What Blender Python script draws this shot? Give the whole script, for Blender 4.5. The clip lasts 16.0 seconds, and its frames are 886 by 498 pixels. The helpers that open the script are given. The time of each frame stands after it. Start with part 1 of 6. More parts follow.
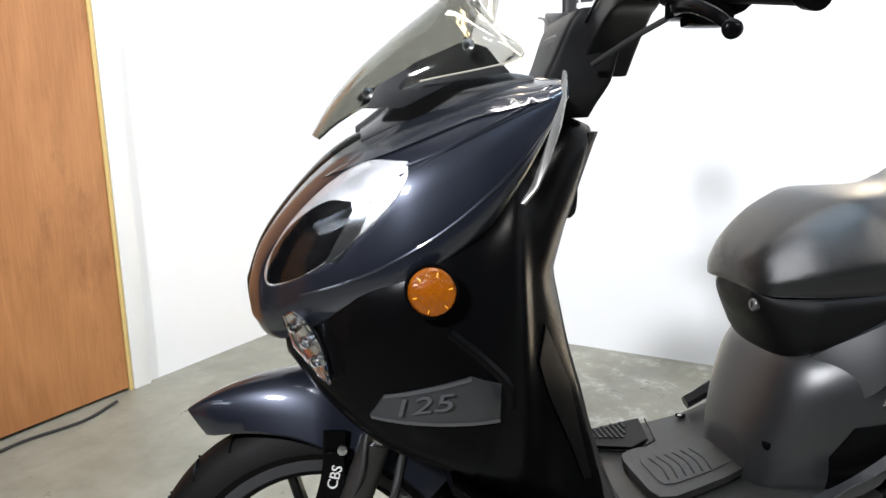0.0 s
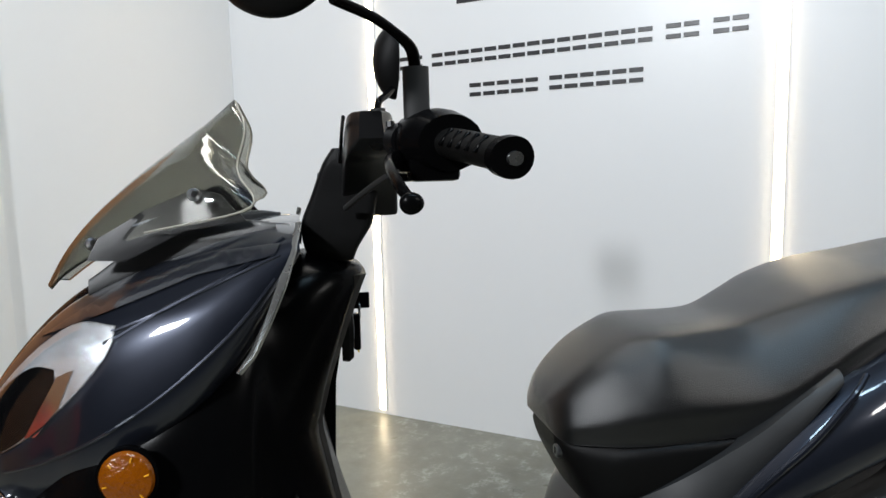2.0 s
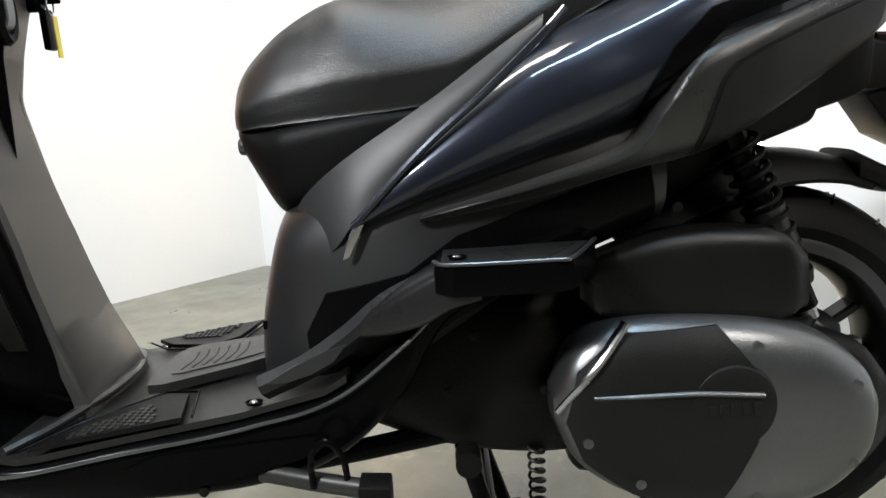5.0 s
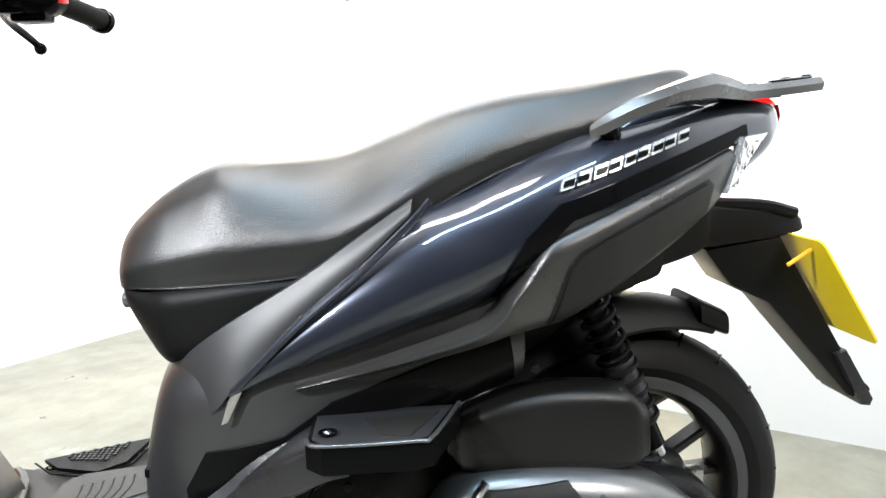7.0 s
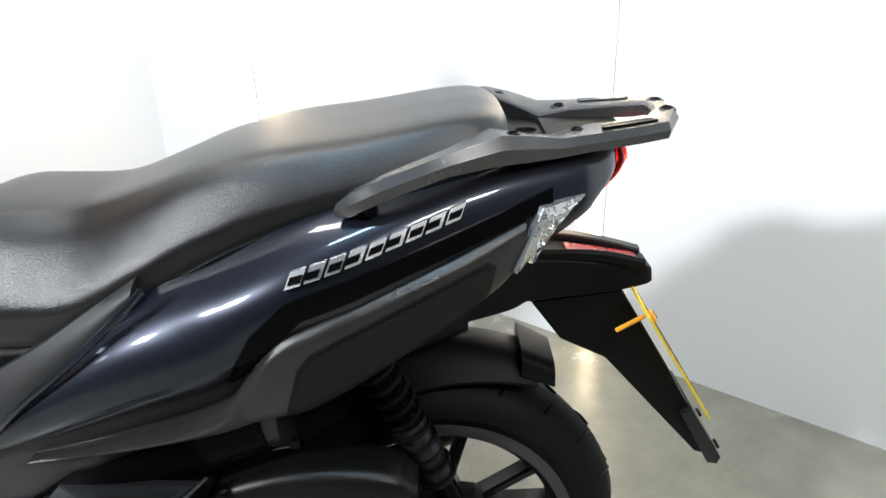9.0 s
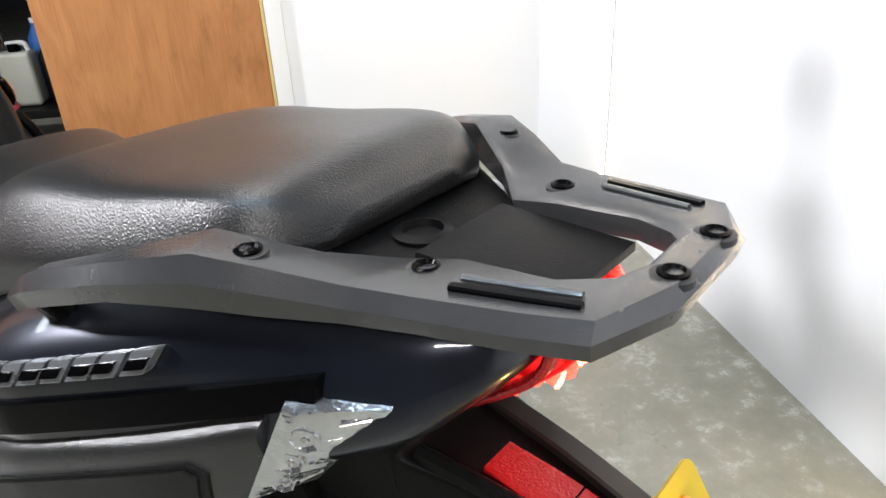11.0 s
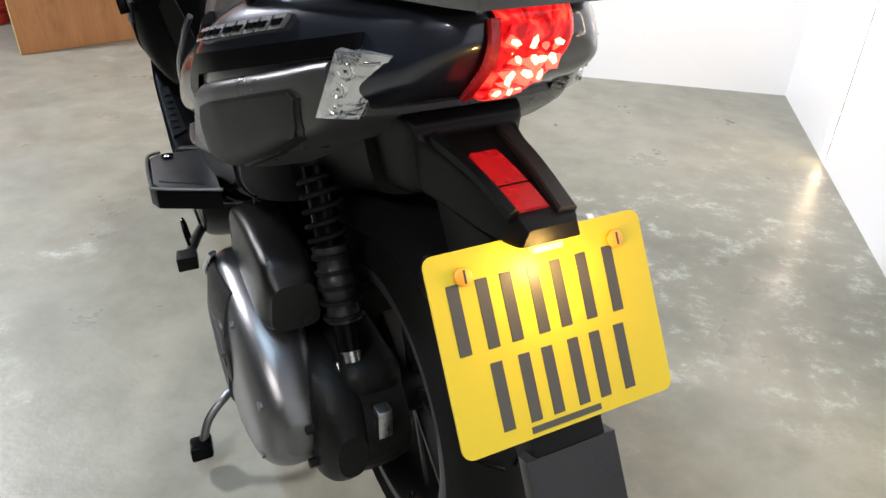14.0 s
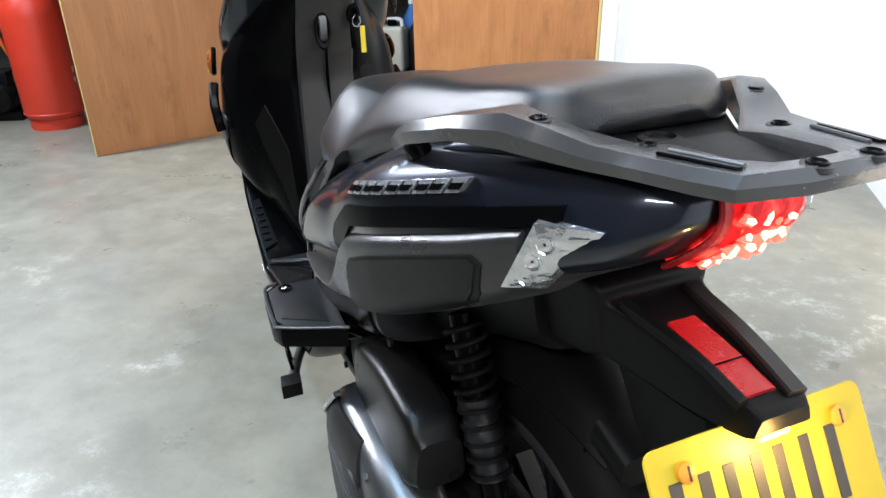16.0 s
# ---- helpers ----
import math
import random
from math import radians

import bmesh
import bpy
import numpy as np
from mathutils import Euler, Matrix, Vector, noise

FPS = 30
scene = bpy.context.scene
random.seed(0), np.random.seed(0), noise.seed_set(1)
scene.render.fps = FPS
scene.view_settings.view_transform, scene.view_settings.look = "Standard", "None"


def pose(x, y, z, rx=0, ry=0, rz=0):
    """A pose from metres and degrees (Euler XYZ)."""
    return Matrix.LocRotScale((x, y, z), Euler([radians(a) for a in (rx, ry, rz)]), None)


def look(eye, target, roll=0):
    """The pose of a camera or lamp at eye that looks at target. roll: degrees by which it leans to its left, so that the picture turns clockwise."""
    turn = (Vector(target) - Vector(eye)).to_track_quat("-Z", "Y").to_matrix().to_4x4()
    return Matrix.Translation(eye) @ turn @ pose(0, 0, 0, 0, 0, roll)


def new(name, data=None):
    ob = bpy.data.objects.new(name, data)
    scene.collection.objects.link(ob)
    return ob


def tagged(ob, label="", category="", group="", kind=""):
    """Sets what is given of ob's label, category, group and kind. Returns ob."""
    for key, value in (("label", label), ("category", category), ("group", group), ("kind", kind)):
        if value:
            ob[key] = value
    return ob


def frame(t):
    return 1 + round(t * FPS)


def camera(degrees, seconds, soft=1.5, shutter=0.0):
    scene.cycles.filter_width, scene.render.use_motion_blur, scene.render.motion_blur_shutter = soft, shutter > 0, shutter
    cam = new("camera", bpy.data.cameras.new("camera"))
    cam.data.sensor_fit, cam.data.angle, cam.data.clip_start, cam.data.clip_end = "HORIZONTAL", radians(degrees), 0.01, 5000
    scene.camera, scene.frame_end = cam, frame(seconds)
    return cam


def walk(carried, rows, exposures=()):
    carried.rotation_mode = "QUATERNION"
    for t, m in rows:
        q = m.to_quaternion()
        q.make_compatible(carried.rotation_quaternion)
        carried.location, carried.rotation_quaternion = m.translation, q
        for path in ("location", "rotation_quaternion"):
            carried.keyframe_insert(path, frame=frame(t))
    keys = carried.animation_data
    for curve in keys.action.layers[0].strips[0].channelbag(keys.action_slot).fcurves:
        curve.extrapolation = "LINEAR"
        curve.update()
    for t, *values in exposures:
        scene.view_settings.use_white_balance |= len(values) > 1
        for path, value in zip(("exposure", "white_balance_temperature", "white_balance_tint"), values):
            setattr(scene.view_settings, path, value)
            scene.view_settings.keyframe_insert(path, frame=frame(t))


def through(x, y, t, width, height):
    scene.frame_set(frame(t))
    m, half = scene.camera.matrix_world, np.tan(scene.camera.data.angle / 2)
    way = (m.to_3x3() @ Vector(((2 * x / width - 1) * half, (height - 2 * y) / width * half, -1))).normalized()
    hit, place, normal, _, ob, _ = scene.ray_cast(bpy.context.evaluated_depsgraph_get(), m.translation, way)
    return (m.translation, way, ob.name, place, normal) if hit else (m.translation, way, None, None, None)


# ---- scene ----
cam = camera(64.9, 16.0, soft=1.5)
PATH = [
    (0, (0.049, -1.013, 0.947), (0.385, 0.92, 0.557), -1.1),
    (0.5, (0.057, -1.01, 1.014), (0.46, 0.914, 0.648), -0.8),
    (1, (0.06, -1.012, 1.064), (0.488, 0.915, 0.738), -0.8),
    (1.5, (0.17, -1.008, 1.066), (0.606, 0.921, 0.768), -1.7),
    (2, (0.364, -0.975, 1.058), (0.75, 0.971, 0.809), -1.4),
    (2.5, (0.41, -0.961, 0.954), (0.701, 1.004, 0.719), -0.6),
    (3, (0.44, -0.935, 0.805), (0.684, 1.032, 0.544), -1.2),
    (3.5, (0.511, -0.954, 0.677), (0.615, 1.018, 0.359), -1.6),
    (4, (0.668, -0.931, 0.648), (0.626, 1.041, 0.322), -2.1),
    (4.5, (0.835, -0.944, 0.621), (0.777, 1.03, 0.3), -1.9),
    (4.7, (0.905, -0.943, 0.638), (0.854, 1.021, 0.261), -2.8),
    (6.8, (1.036, -0.978, 0.753), (1.248, 0.973, 0.366), -2.7),
    (7, (1.018, -0.976, 0.84), (1.233, 0.983, 0.502), -2.2),
    (7.5, (0.988, -1.03, 1.029), (1.114, 0.931, 0.66), -0.4),
    (8, (1.09, -0.993, 1.058), (1.111, 0.951, 0.59), -0.9),
    (8.5, (1.241, -0.895, 1.059), (1.269, 1.002, 0.423), -0.9),
    (9, (1.398, -0.825, 1.067), (1.381, 1.014, 0.28), -1.4),
    (9.5, (1.509, -0.702, 1.081), (1.313, 1.075, 0.184), -1.0),
    (9.7, (1.538, -0.624, 1.064), (1.275, 1.127, 0.135), -1.1),
    (11.8, (1.921, -0.245, 1.033), (0.255, 0.475, 0.193), -6.5),
    (12, (1.966, -0.255, 1.019), (0.243, 0.311, 0.175), -7.3),
    (12.5, (2.019, -0.266, 1.017), (0.282, 0.168, 0.127), -5.3),
    (13, (2.045, -0.286, 1.008), (0.386, 0.323, 0.071), -2.0),
    (13.5, (2.082, -0.309, 0.975), (0.512, 0.423, -0.025), 0.4),
    (14, (2.077, -0.32, 0.983), (0.552, 0.451, -0.056), 1.5),
    (14.5, (2.056, -0.325, 1.021), (0.495, 0.437, 0.029), 1.1),
    (15, (2.042, -0.333, 1.022), (0.425, 0.395, 0.096), -0.1),
    (15.5, (2.002, -0.368, 1.026), (0.355, 0.315, 0.12), -1.3),
    (16, (1.941, -0.408, 1.039), (0.284, 0.309, 0.18), -1.1),
]
EXPOSURES = [(0.0, 0.0, 6350, 12), (0.6, -0.42, 6350, 12), (1.0, -0.62, 6300, 10), (1.6, -0.8, 6300, 10), (2.7, -1.0, 6300, 8), (3.1, -0.8, 6350, 8), (3.5, -0.46, 6400, 8), (4.0, -0.2, 6500, 10), (4.6, -0.1, 6550, 10), (6.8, 0.65, 6400, 10), (7.1, 1.08, 6400, 10), (7.6, 0.3, 6400, 10), (8.0, -0.48, 6400, 10), (8.5, -0.22, 6350, 10), (9.0, 0.0, 6300, 10), (9.6, 0.1, 6300, 10), (11.8, -0.05, 6500, 15), (12.6, 0.08, 6500, 15), (15.0, 0.12, 6300, 15), (16.0, 0.25, 6000, 12)]
walk(cam, [(t, look(eye, target, roll)) for t, eye, target, roll in PATH], EXPOSURES)

# ---- world and lights ----
world = bpy.data.worlds.new("world")
scene.world = world
world.use_nodes = True
world.node_tree.nodes["Background"].inputs[0].default_value = (0.75, 0.82, 0.9, 1)
world.node_tree.nodes["Background"].inputs[1].default_value = 0.25

# The room stands turned against the scooter: its origin is the corner, x runs along the wall with the door, y along the lettered wall.
ROOM = Matrix.Translation((0.085, 2.353, 0)) @ pose(0, 0, 0, 0, 0, -129.6)


def in_room(u, v, z):
    """A place u along the lettered wall and v along the wall with the door, from their corner."""
    return ROOM @ Vector((v, u, z))


def area_lamp(name, place, target, sx, sy, watts, colour):
    data = bpy.data.lights.new(name, "AREA")
    data.shape, data.size, data.size_y, data.energy, data.color = "RECTANGLE", sx, sy, watts, colour
    ob = new(name, data)
    ob.matrix_world = look(place, target)
    return ob


area_lamp("ceiling_lamp_key", (-1.7, -2.15, 2.65), (1.6, 1.6, 1.5), 0.36, 0.26, 195, (0.97, 0.985, 1.0))
# added fill without a fixture, for sheen on the scooter's seat and trim
area_lamp("ceiling_lamp_far", (-4.4, -1.9, 2.7), (0.6, -0.3, 0.6), 1.6, 0.35, 14, (0.80, 0.90, 1.0))
area_lamp("ceiling_lamp_workshop", in_room(-1.2, 5.2, 2.9), in_room(-0.8, 4.2, 0), 1.5, 0.3, 9, (0.72, 0.87, 1.0))
area_lamp("ceiling_lamp_side", in_room(5.2, 1.8, 2.9), in_room(4.4, 1.2, 0), 1.2, 0.3, 80, (1.0, 0.96, 0.9))
area_lamp("ceiling_lamp_corner", in_room(1.5, 1.4, 2.9), in_room(1.5, 1.2, 0), 1.2, 0.2, 28, (1.0, 0.95, 0.88))
area_lamp("ceiling_lamp_tube", (1.1, -0.95, 3.4), (1.1, -0.6, 0.5), 1.8, 0.15, 55, (0.60, 0.82, 1.0))
# ---- materials ----
def nodes_of(name):
    m = bpy.data.materials.new(name)
    m.use_nodes = True
    t = m.node_tree
    return m, t, t.nodes["Principled BSDF"], t.nodes, t.links


def plain(name, colour, rough=0.5, metal=0.0, vary=0.25, scale=18.0, bump=0.0, bump_scale=300.0, coat=0.0, rough_vary=0.12, stretch=None, gloss=0.5):
    """A painted or moulded surface: colour and gloss drift at two scales, with an optional fine relief."""
    m, t, b, n, l = nodes_of(name)
    co = n.new("ShaderNodeTexCoord")
    mp = n.new("ShaderNodeMapping")
    if stretch:
        mp.inputs["Scale"].default_value = stretch
    l.new(co.outputs["Object"], mp.inputs[0])
    a = n.new("ShaderNodeTexNoise")
    a.inputs["Scale"].default_value, a.inputs["Detail"].default_value = scale, 6
    l.new(mp.outputs[0], a.inputs["Vector"])
    f = n.new("ShaderNodeTexNoise")
    f.inputs["Scale"].default_value, f.inputs["Detail"].default_value = scale * 14, 3
    l.new(mp.outputs[0], f.inputs["Vector"])
    ramp = n.new("ShaderNodeMix")
    ramp.data_type = "RGBA"
    ramp.inputs[6].default_value = (*[c * (1 - vary) for c in colour], 1)
    ramp.inputs[7].default_value = (*[min(1, c * (1 + vary)) for c in colour], 1)
    mixf = n.new("ShaderNodeMath")
    mixf.operation = "MULTIPLY_ADD"
    mixf.inputs[1].default_value = 0.35
    l.new(f.outputs[0], mixf.inputs[0])
    half = n.new("ShaderNodeMath")
    half.operation = "MULTIPLY"
    half.inputs[1].default_value = 0.65
    l.new(a.outputs[0], half.inputs[0])
    l.new(half.outputs[0], mixf.inputs[2])
    l.new(mixf.outputs[0], ramp.inputs[0])
    l.new(ramp.outputs[2], b.inputs["Base Color"])
    rr = n.new("ShaderNodeMapRange")
    rr.inputs[3].default_value, rr.inputs[4].default_value = max(0.02, rough - rough_vary), min(1, rough + rough_vary)
    l.new(a.outputs[0], rr.inputs[0])
    l.new(rr.outputs[0], b.inputs["Roughness"])
    b.inputs["Metallic"].default_value = metal
    b.inputs["Specular IOR Level"].default_value = gloss
    b.inputs["Coat Weight"].default_value = coat
    b.inputs["Coat Roughness"].default_value = 0.06
    if bump:
        g = n.new("ShaderNodeTexNoise")
        g.inputs["Scale"].default_value, g.inputs["Detail"].default_value = bump_scale, 2
        l.new(mp.outputs[0], g.inputs["Vector"])
        bp = n.new("ShaderNodeBump")
        bp.inputs["Strength"].default_value, bp.inputs["Distance"].default_value = bump, 0.002
        l.new(g.outputs[0], bp.inputs["Height"])
        l.new(bp.outputs[0], b.inputs["Normal"])
    return m


def glass_like(name, colour, rough=0.05, through=1.0, ior=1.45):
    m, t, b, n, l = nodes_of(name)
    b.inputs["Base Color"].default_value = (*colour, 1)
    b.inputs["Roughness"].default_value = rough
    b.inputs["Transmission Weight"].default_value = through
    b.inputs["IOR"].default_value = ior
    return m


def glowing(name, colour, strength):
    m, t, b, n, l = nodes_of(name)
    b.inputs["Base Color"].default_value = (*colour, 1)
    b.inputs["Emission Color"].default_value = (*colour, 1)
    b.inputs["Emission Strength"].default_value = strength
    return m


def wood_material(name, dark, light):
    m, t, b, n, l = nodes_of(name)
    co = n.new("ShaderNodeTexCoord")
    mp = n.new("ShaderNodeMapping")
    mp.inputs["Scale"].default_value = (1.6, 1.6, 0.35)
    l.new(co.outputs["Object"], mp.inputs[0])
    big = n.new("ShaderNodeTexNoise")
    big.inputs["Scale"].default_value, big.inputs["Detail"].default_value, big.inputs["Distortion"].default_value = 2.2, 4, 1.2
    l.new(mp.outputs[0], big.inputs["Vector"])
    rings = n.new("ShaderNodeMath")
    rings.operation = "MULTIPLY"
    rings.inputs[1].default_value = 9.0
    l.new(big.outputs[0], rings.inputs[0])
    fr = n.new("ShaderNodeMath")
    fr.operation = "PINGPONG"
    fr.inputs[1].default_value = 1.0
    l.new(rings.outputs[0], fr.inputs[0])
    mp2 = n.new("ShaderNodeMapping")
    mp2.inputs["Scale"].default_value = (60, 60, 2.0)
    l.new(co.outputs["Object"], mp2.inputs[0])
    fine = n.new("ShaderNodeTexNoise")
    fine.inputs["Scale"].default_value, fine.inputs["Detail"].default_value = 4.0, 4
    l.new(mp2.outputs[0], fine.inputs["Vector"])
    ad = n.new("ShaderNodeMath")
    ad.operation = "MULTIPLY_ADD"
    ad.inputs[1].default_value = 0.3
    l.new(fr.outputs[0], ad.inputs[0])
    sc = n.new("ShaderNodeMath")
    sc.operation = "MULTIPLY"
    sc.inputs[1].default_value = 0.8
    l.new(fine.outputs[0], sc.inputs[0])
    l.new(sc.outputs[0], ad.inputs[2])
    mx = n.new("ShaderNodeMix")
    mx.data_type = "RGBA"
    mx.inputs[6].default_value, mx.inputs[7].default_value = (*dark, 1), (*light, 1)
    l.new(ad.outputs[0], mx.inputs[0])
    # handling marks: dark smears and scratches
    mp3 = n.new("ShaderNodeMapping")
    mp3.inputs["Scale"].default_value, mp3.inputs["Rotation"].default_value = (5.0, 5.0, 1.6), (0.35, 0.2, 0.0)
    l.new(co.outputs["Object"], mp3.inputs[0])
    smear = n.new("ShaderNodeTexNoise")
    smear.inputs["Scale"].default_value, smear.inputs["Detail"].default_value, smear.inputs["Roughness"].default_value = 1.6, 8, 0.72
    l.new(mp3.outputs[0], smear.inputs["Vector"])
    cut = n.new("ShaderNodeMapRange")
    cut.inputs[1].default_value, cut.inputs[2].default_value, cut.inputs[4].default_value = 0.56, 0.74, 0.55
    l.new(smear.outputs[0], cut.inputs[0])
    stain = n.new("ShaderNodeMix")
    stain.data_type = "RGBA"
    stain.inputs[7].default_value = (dark[0] * 0.45, dark[1] * 0.4, dark[2] * 0.45, 1)
    l.new(cut.outputs[0], stain.inputs[0])
    l.new(mx.outputs[2], stain.inputs[6])
    l.new(stain.outputs[2], b.inputs["Base Color"])
    b.inputs["Roughness"].default_value = 0.5
    return m


def concrete_material():
    m, t, b, n, l = nodes_of("concrete")
    co = n.new("ShaderNodeTexCoord")

    def noise_at(scale, detail=6, rough=0.6):
        x = n.new("ShaderNodeTexNoise")
        x.inputs["Scale"].default_value, x.inputs["Detail"].default_value, x.inputs["Roughness"].default_value = scale, detail, rough
        l.new(co.outputs["Object"], x.inputs["Vector"])
        return x

    def ramp(source, stops):
        r = n.new("ShaderNodeValToRGB")
        r.color_ramp.elements[0].position, r.color_ramp.elements[0].color = stops[0][0], (*stops[0][1], 1)
        r.color_ramp.elements[1].position, r.color_ramp.elements[1].color = stops[-1][0], (*stops[-1][1], 1)
        for p, c in stops[1:-1]:
            r.color_ramp.elements.new(p).color = (*c, 1)
        l.new(source, r.inputs[0])
        return r

    def mix(kind, fac, a, c):
        x = n.new("ShaderNodeMix")
        x.data_type, x.blend_type = "RGBA", kind
        if hasattr(fac, "links"):
            l.new(fac, x.inputs[0])
        else:
            x.inputs[0].default_value = fac
        l.new(a, x.inputs[6])
        if isinstance(c, tuple):
            x.inputs[7].default_value = (*c, 1)
        else:
            l.new(c, x.inputs[7])
        return x.outputs[2]

    base = ramp(noise_at(1.3).outputs[0], [(0.3, (0.205, 0.204, 0.164)), (0.55, (0.25, 0.245, 0.2)), (0.72, (0.285, 0.28, 0.232))])
    mott = ramp(noise_at(9, 8, 0.65).outputs[0], [(0.35, (0.72, 0.72, 0.71)), (0.6, (1.0, 1.0, 1.0))])
    col = mix("MULTIPLY", 0.75, base.outputs[0], mott.outputs[0])
    # pale scuffs where the sealer has worn through, in ragged patches
    scuff = n.new("ShaderNodeMath")
    scuff.operation = "MULTIPLY"
    far = n.new("ShaderNodeVectorMath")
    far.operation = "DISTANCE"
    l.new(co.outputs["Object"], far.inputs[0])
    far.inputs[1].default_value = (0.35, 1.55, 0.0)
    worn = n.new("ShaderNodeMapRange")
    worn.inputs[1].default_value, worn.inputs[2].default_value, worn.inputs[3].default_value, worn.inputs[4].default_value = 0.25, 1.0, 0.21, -0.04
    l.new(far.outputs["Value"], worn.inputs[0])
    zone = n.new("ShaderNodeMath")
    l.new(noise_at(1.7, 4).outputs[0], zone.inputs[0])
    l.new(worn.outputs[0], zone.inputs[1])
    p1 = ramp(zone.outputs[0], [(0.52, (0, 0, 0)), (0.64, (1, 1, 1))])
    p2 = ramp(noise_at(9, 12, 0.8).outputs[0], [(0.53, (0, 0, 0)), (0.63, (1, 1, 1))])
    l.new(p1.outputs[0], scuff.inputs[0])
    l.new(p2.outputs[0], scuff.inputs[1])
    col = mix("MIX", scuff.outputs[0], col, (0.42, 0.42, 0.385))
    # dark oily spots
    dots = n.new("ShaderNodeTexVoronoi")
    dots.inputs["Scale"].default_value = 7
    l.new(co.outputs["Object"], dots.inputs["Vector"])
    dr = ramp(dots.outputs["Distance"], [(0.0, (1, 1, 1)), (0.07, (0, 0, 0))])
    spot = n.new("ShaderNodeMath")
    spot.operation = "MULTIPLY"
    l.new(dr.outputs[0], spot.inputs[0])
    sp = ramp(noise_at(3.3, 2).outputs[0], [(0.5, (0, 0, 0)), (0.6, (1, 1, 1))])
    l.new(sp.outputs[0], spot.inputs[1])
    col = mix("MIX", spot.outputs[0], col, (0.1, 0.09, 0.08))
    stain = ramp(noise_at(0.9, 5, 0.7).outputs[0], [(0.58, (0, 0, 0)), (0.78, (0.45, 0.45, 0.45))])
    col = mix("MIX", stain.outputs[0], col, (0.13, 0.14, 0.15))
    l.new(col, b.inputs["Base Color"])
    rr = ramp(noise_at(4, 6).outputs[0], [(0.35, (0.27, 0.27, 0.27)), (0.65, (0.48, 0.48, 0.48))])
    l.new(rr.outputs[0], b.inputs["Roughness"])
    bp = n.new("ShaderNodeBump")
    bp.inputs["Strength"].default_value, bp.inputs["Distance"].default_value = 0.12, 0.004
    l.new(noise_at(70, 5).outputs[0], bp.inputs["Height"])
    l.new(bp.outputs[0], b.inputs["Normal"])
    return m


M_WALL = plain("white_wall_paint", (0.80, 0.81, 0.82), 0.35, vary=0.02, scale=1.5, bump=0.03, bump_scale=120)
M_WHITE = plain("white_gloss_paint", (0.78, 0.78, 0.77), 0.35, vary=0.04, scale=6)
# unseen ceiling, its colour lowered to hold back bounced light
M_CEIL = plain("low_bounce_ceiling", (0.10, 0.10, 0.10), 0.8, vary=0.03, scale=2)
# closing walls: near black so they throw little light back
M_DARKWALL = plain("low_bounce_wall", (0.045, 0.047, 0.05), 0.8, vary=0.15, scale=1.5)
M_FLOOR = concrete_material()
M_WOOD = wood_material("door_plywood", (0.30, 0.115, 0.035), (0.52, 0.235, 0.085))
M_WOOD2 = wood_material("board_plywood", (0.28, 0.11, 0.035), (0.48, 0.22, 0.085))
M_EDGE = plain("raw_pine_edge", (0.62, 0.46, 0.18), 0.7, vary=0.2, scale=20)
M_LED = glowing("led_strip_light", (1.0, 0.80, 0.52), 22.0)
M_GLOSS = plain("midnight_metallic_paint", (0.0165, 0.0195, 0.0295), 0.33, metal=0.6, vary=0.25, scale=5, coat=0.9, rough_vary=0.05, gloss=0.3)
M_BLACK = plain("satin_black_plastic", (0.0020, 0.0020, 0.0022), 0.24, vary=0.3, scale=9, rough_vary=0.08, gloss=0.06)
M_MATT = plain("textured_black_plastic", (0.0040, 0.0040, 0.0042), 0.42, vary=0.3, scale=12, bump=0.25, bump_scale=900, rough_vary=0.08, gloss=0.13)
M_RAIL = plain("worn_grey_satin_plastic", (0.038, 0.038, 0.039), 0.24, vary=0.25, scale=10, bump=0.10, bump_scale=1200, gloss=0.85)
M_GREY = plain("grey_satin_plastic", (0.014, 0.0145, 0.0155), 0.46, vary=0.25, scale=10, bump=0.10, bump_scale=1200, gloss=0.6)
M_GREYM = plain("grey_textured_plastic", (0.011, 0.0107, 0.010), 0.34, vary=0.3, scale=14, bump=0.3, bump_scale=900, gloss=0.45)
M_SEAT = plain("black_vinyl", (0.0032, 0.0034, 0.0038), 0.32, vary=0.4, scale=7, bump=0.3, bump_scale=700, gloss=0.68, rough_vary=0.07)
M_SEAT.node_tree.nodes["Principled BSDF"].inputs["Sheen Weight"].default_value = 0.035
M_AIRBOX = plain("worn_black_plastic", (0.0045, 0.0044, 0.0042), 0.30, vary=0.3, scale=12, bump=0.2, bump_scale=800, gloss=0.28)
M_DISC = plain("brake_disc_steel", (0.10, 0.10, 0.10), 0.45, metal=0.9, vary=0.4, scale=25)
M_RUBBER = plain("tyre_rubber", (0.0028, 0.0027, 0.0026), 0.6, vary=0.3, scale=14, bump=0.2, bump_scale=260, gloss=0.14)
M_RIM = plain("black_painted_alloy", (0.006, 0.006, 0.0065), 0.3, vary=0.2, scale=10, gloss=0.35)
M_RIMLIP = plain("worn_alloy_lip", (0.045, 0.045, 0.048), 0.38, metal=0.4, vary=0.2, scale=20)
M_STEEL = plain("bare_steel", (0.45, 0.45, 0.46), 0.28, metal=1.0, vary=0.2, scale=25)
M_ALLOY = plain("grey_cast_alloy", (0.155, 0.158, 0.162), 0.32, metal=0.9, vary=0.15, scale=12, bump=0.15, bump_scale=500)
M_INNER = plain("brown_grey_textured_plastic", (0.030, 0.0285, 0.027), 0.40, vary=0.25, scale=14, bump=0.25, bump_scale=1000, gloss=0.4)
M_BAND = plain("brown_grey_satin_plastic", (0.012, 0.0114, 0.0105), 0.30, vary=0.25, scale=14, bump=0.2, bump_scale=1000, gloss=0.6)
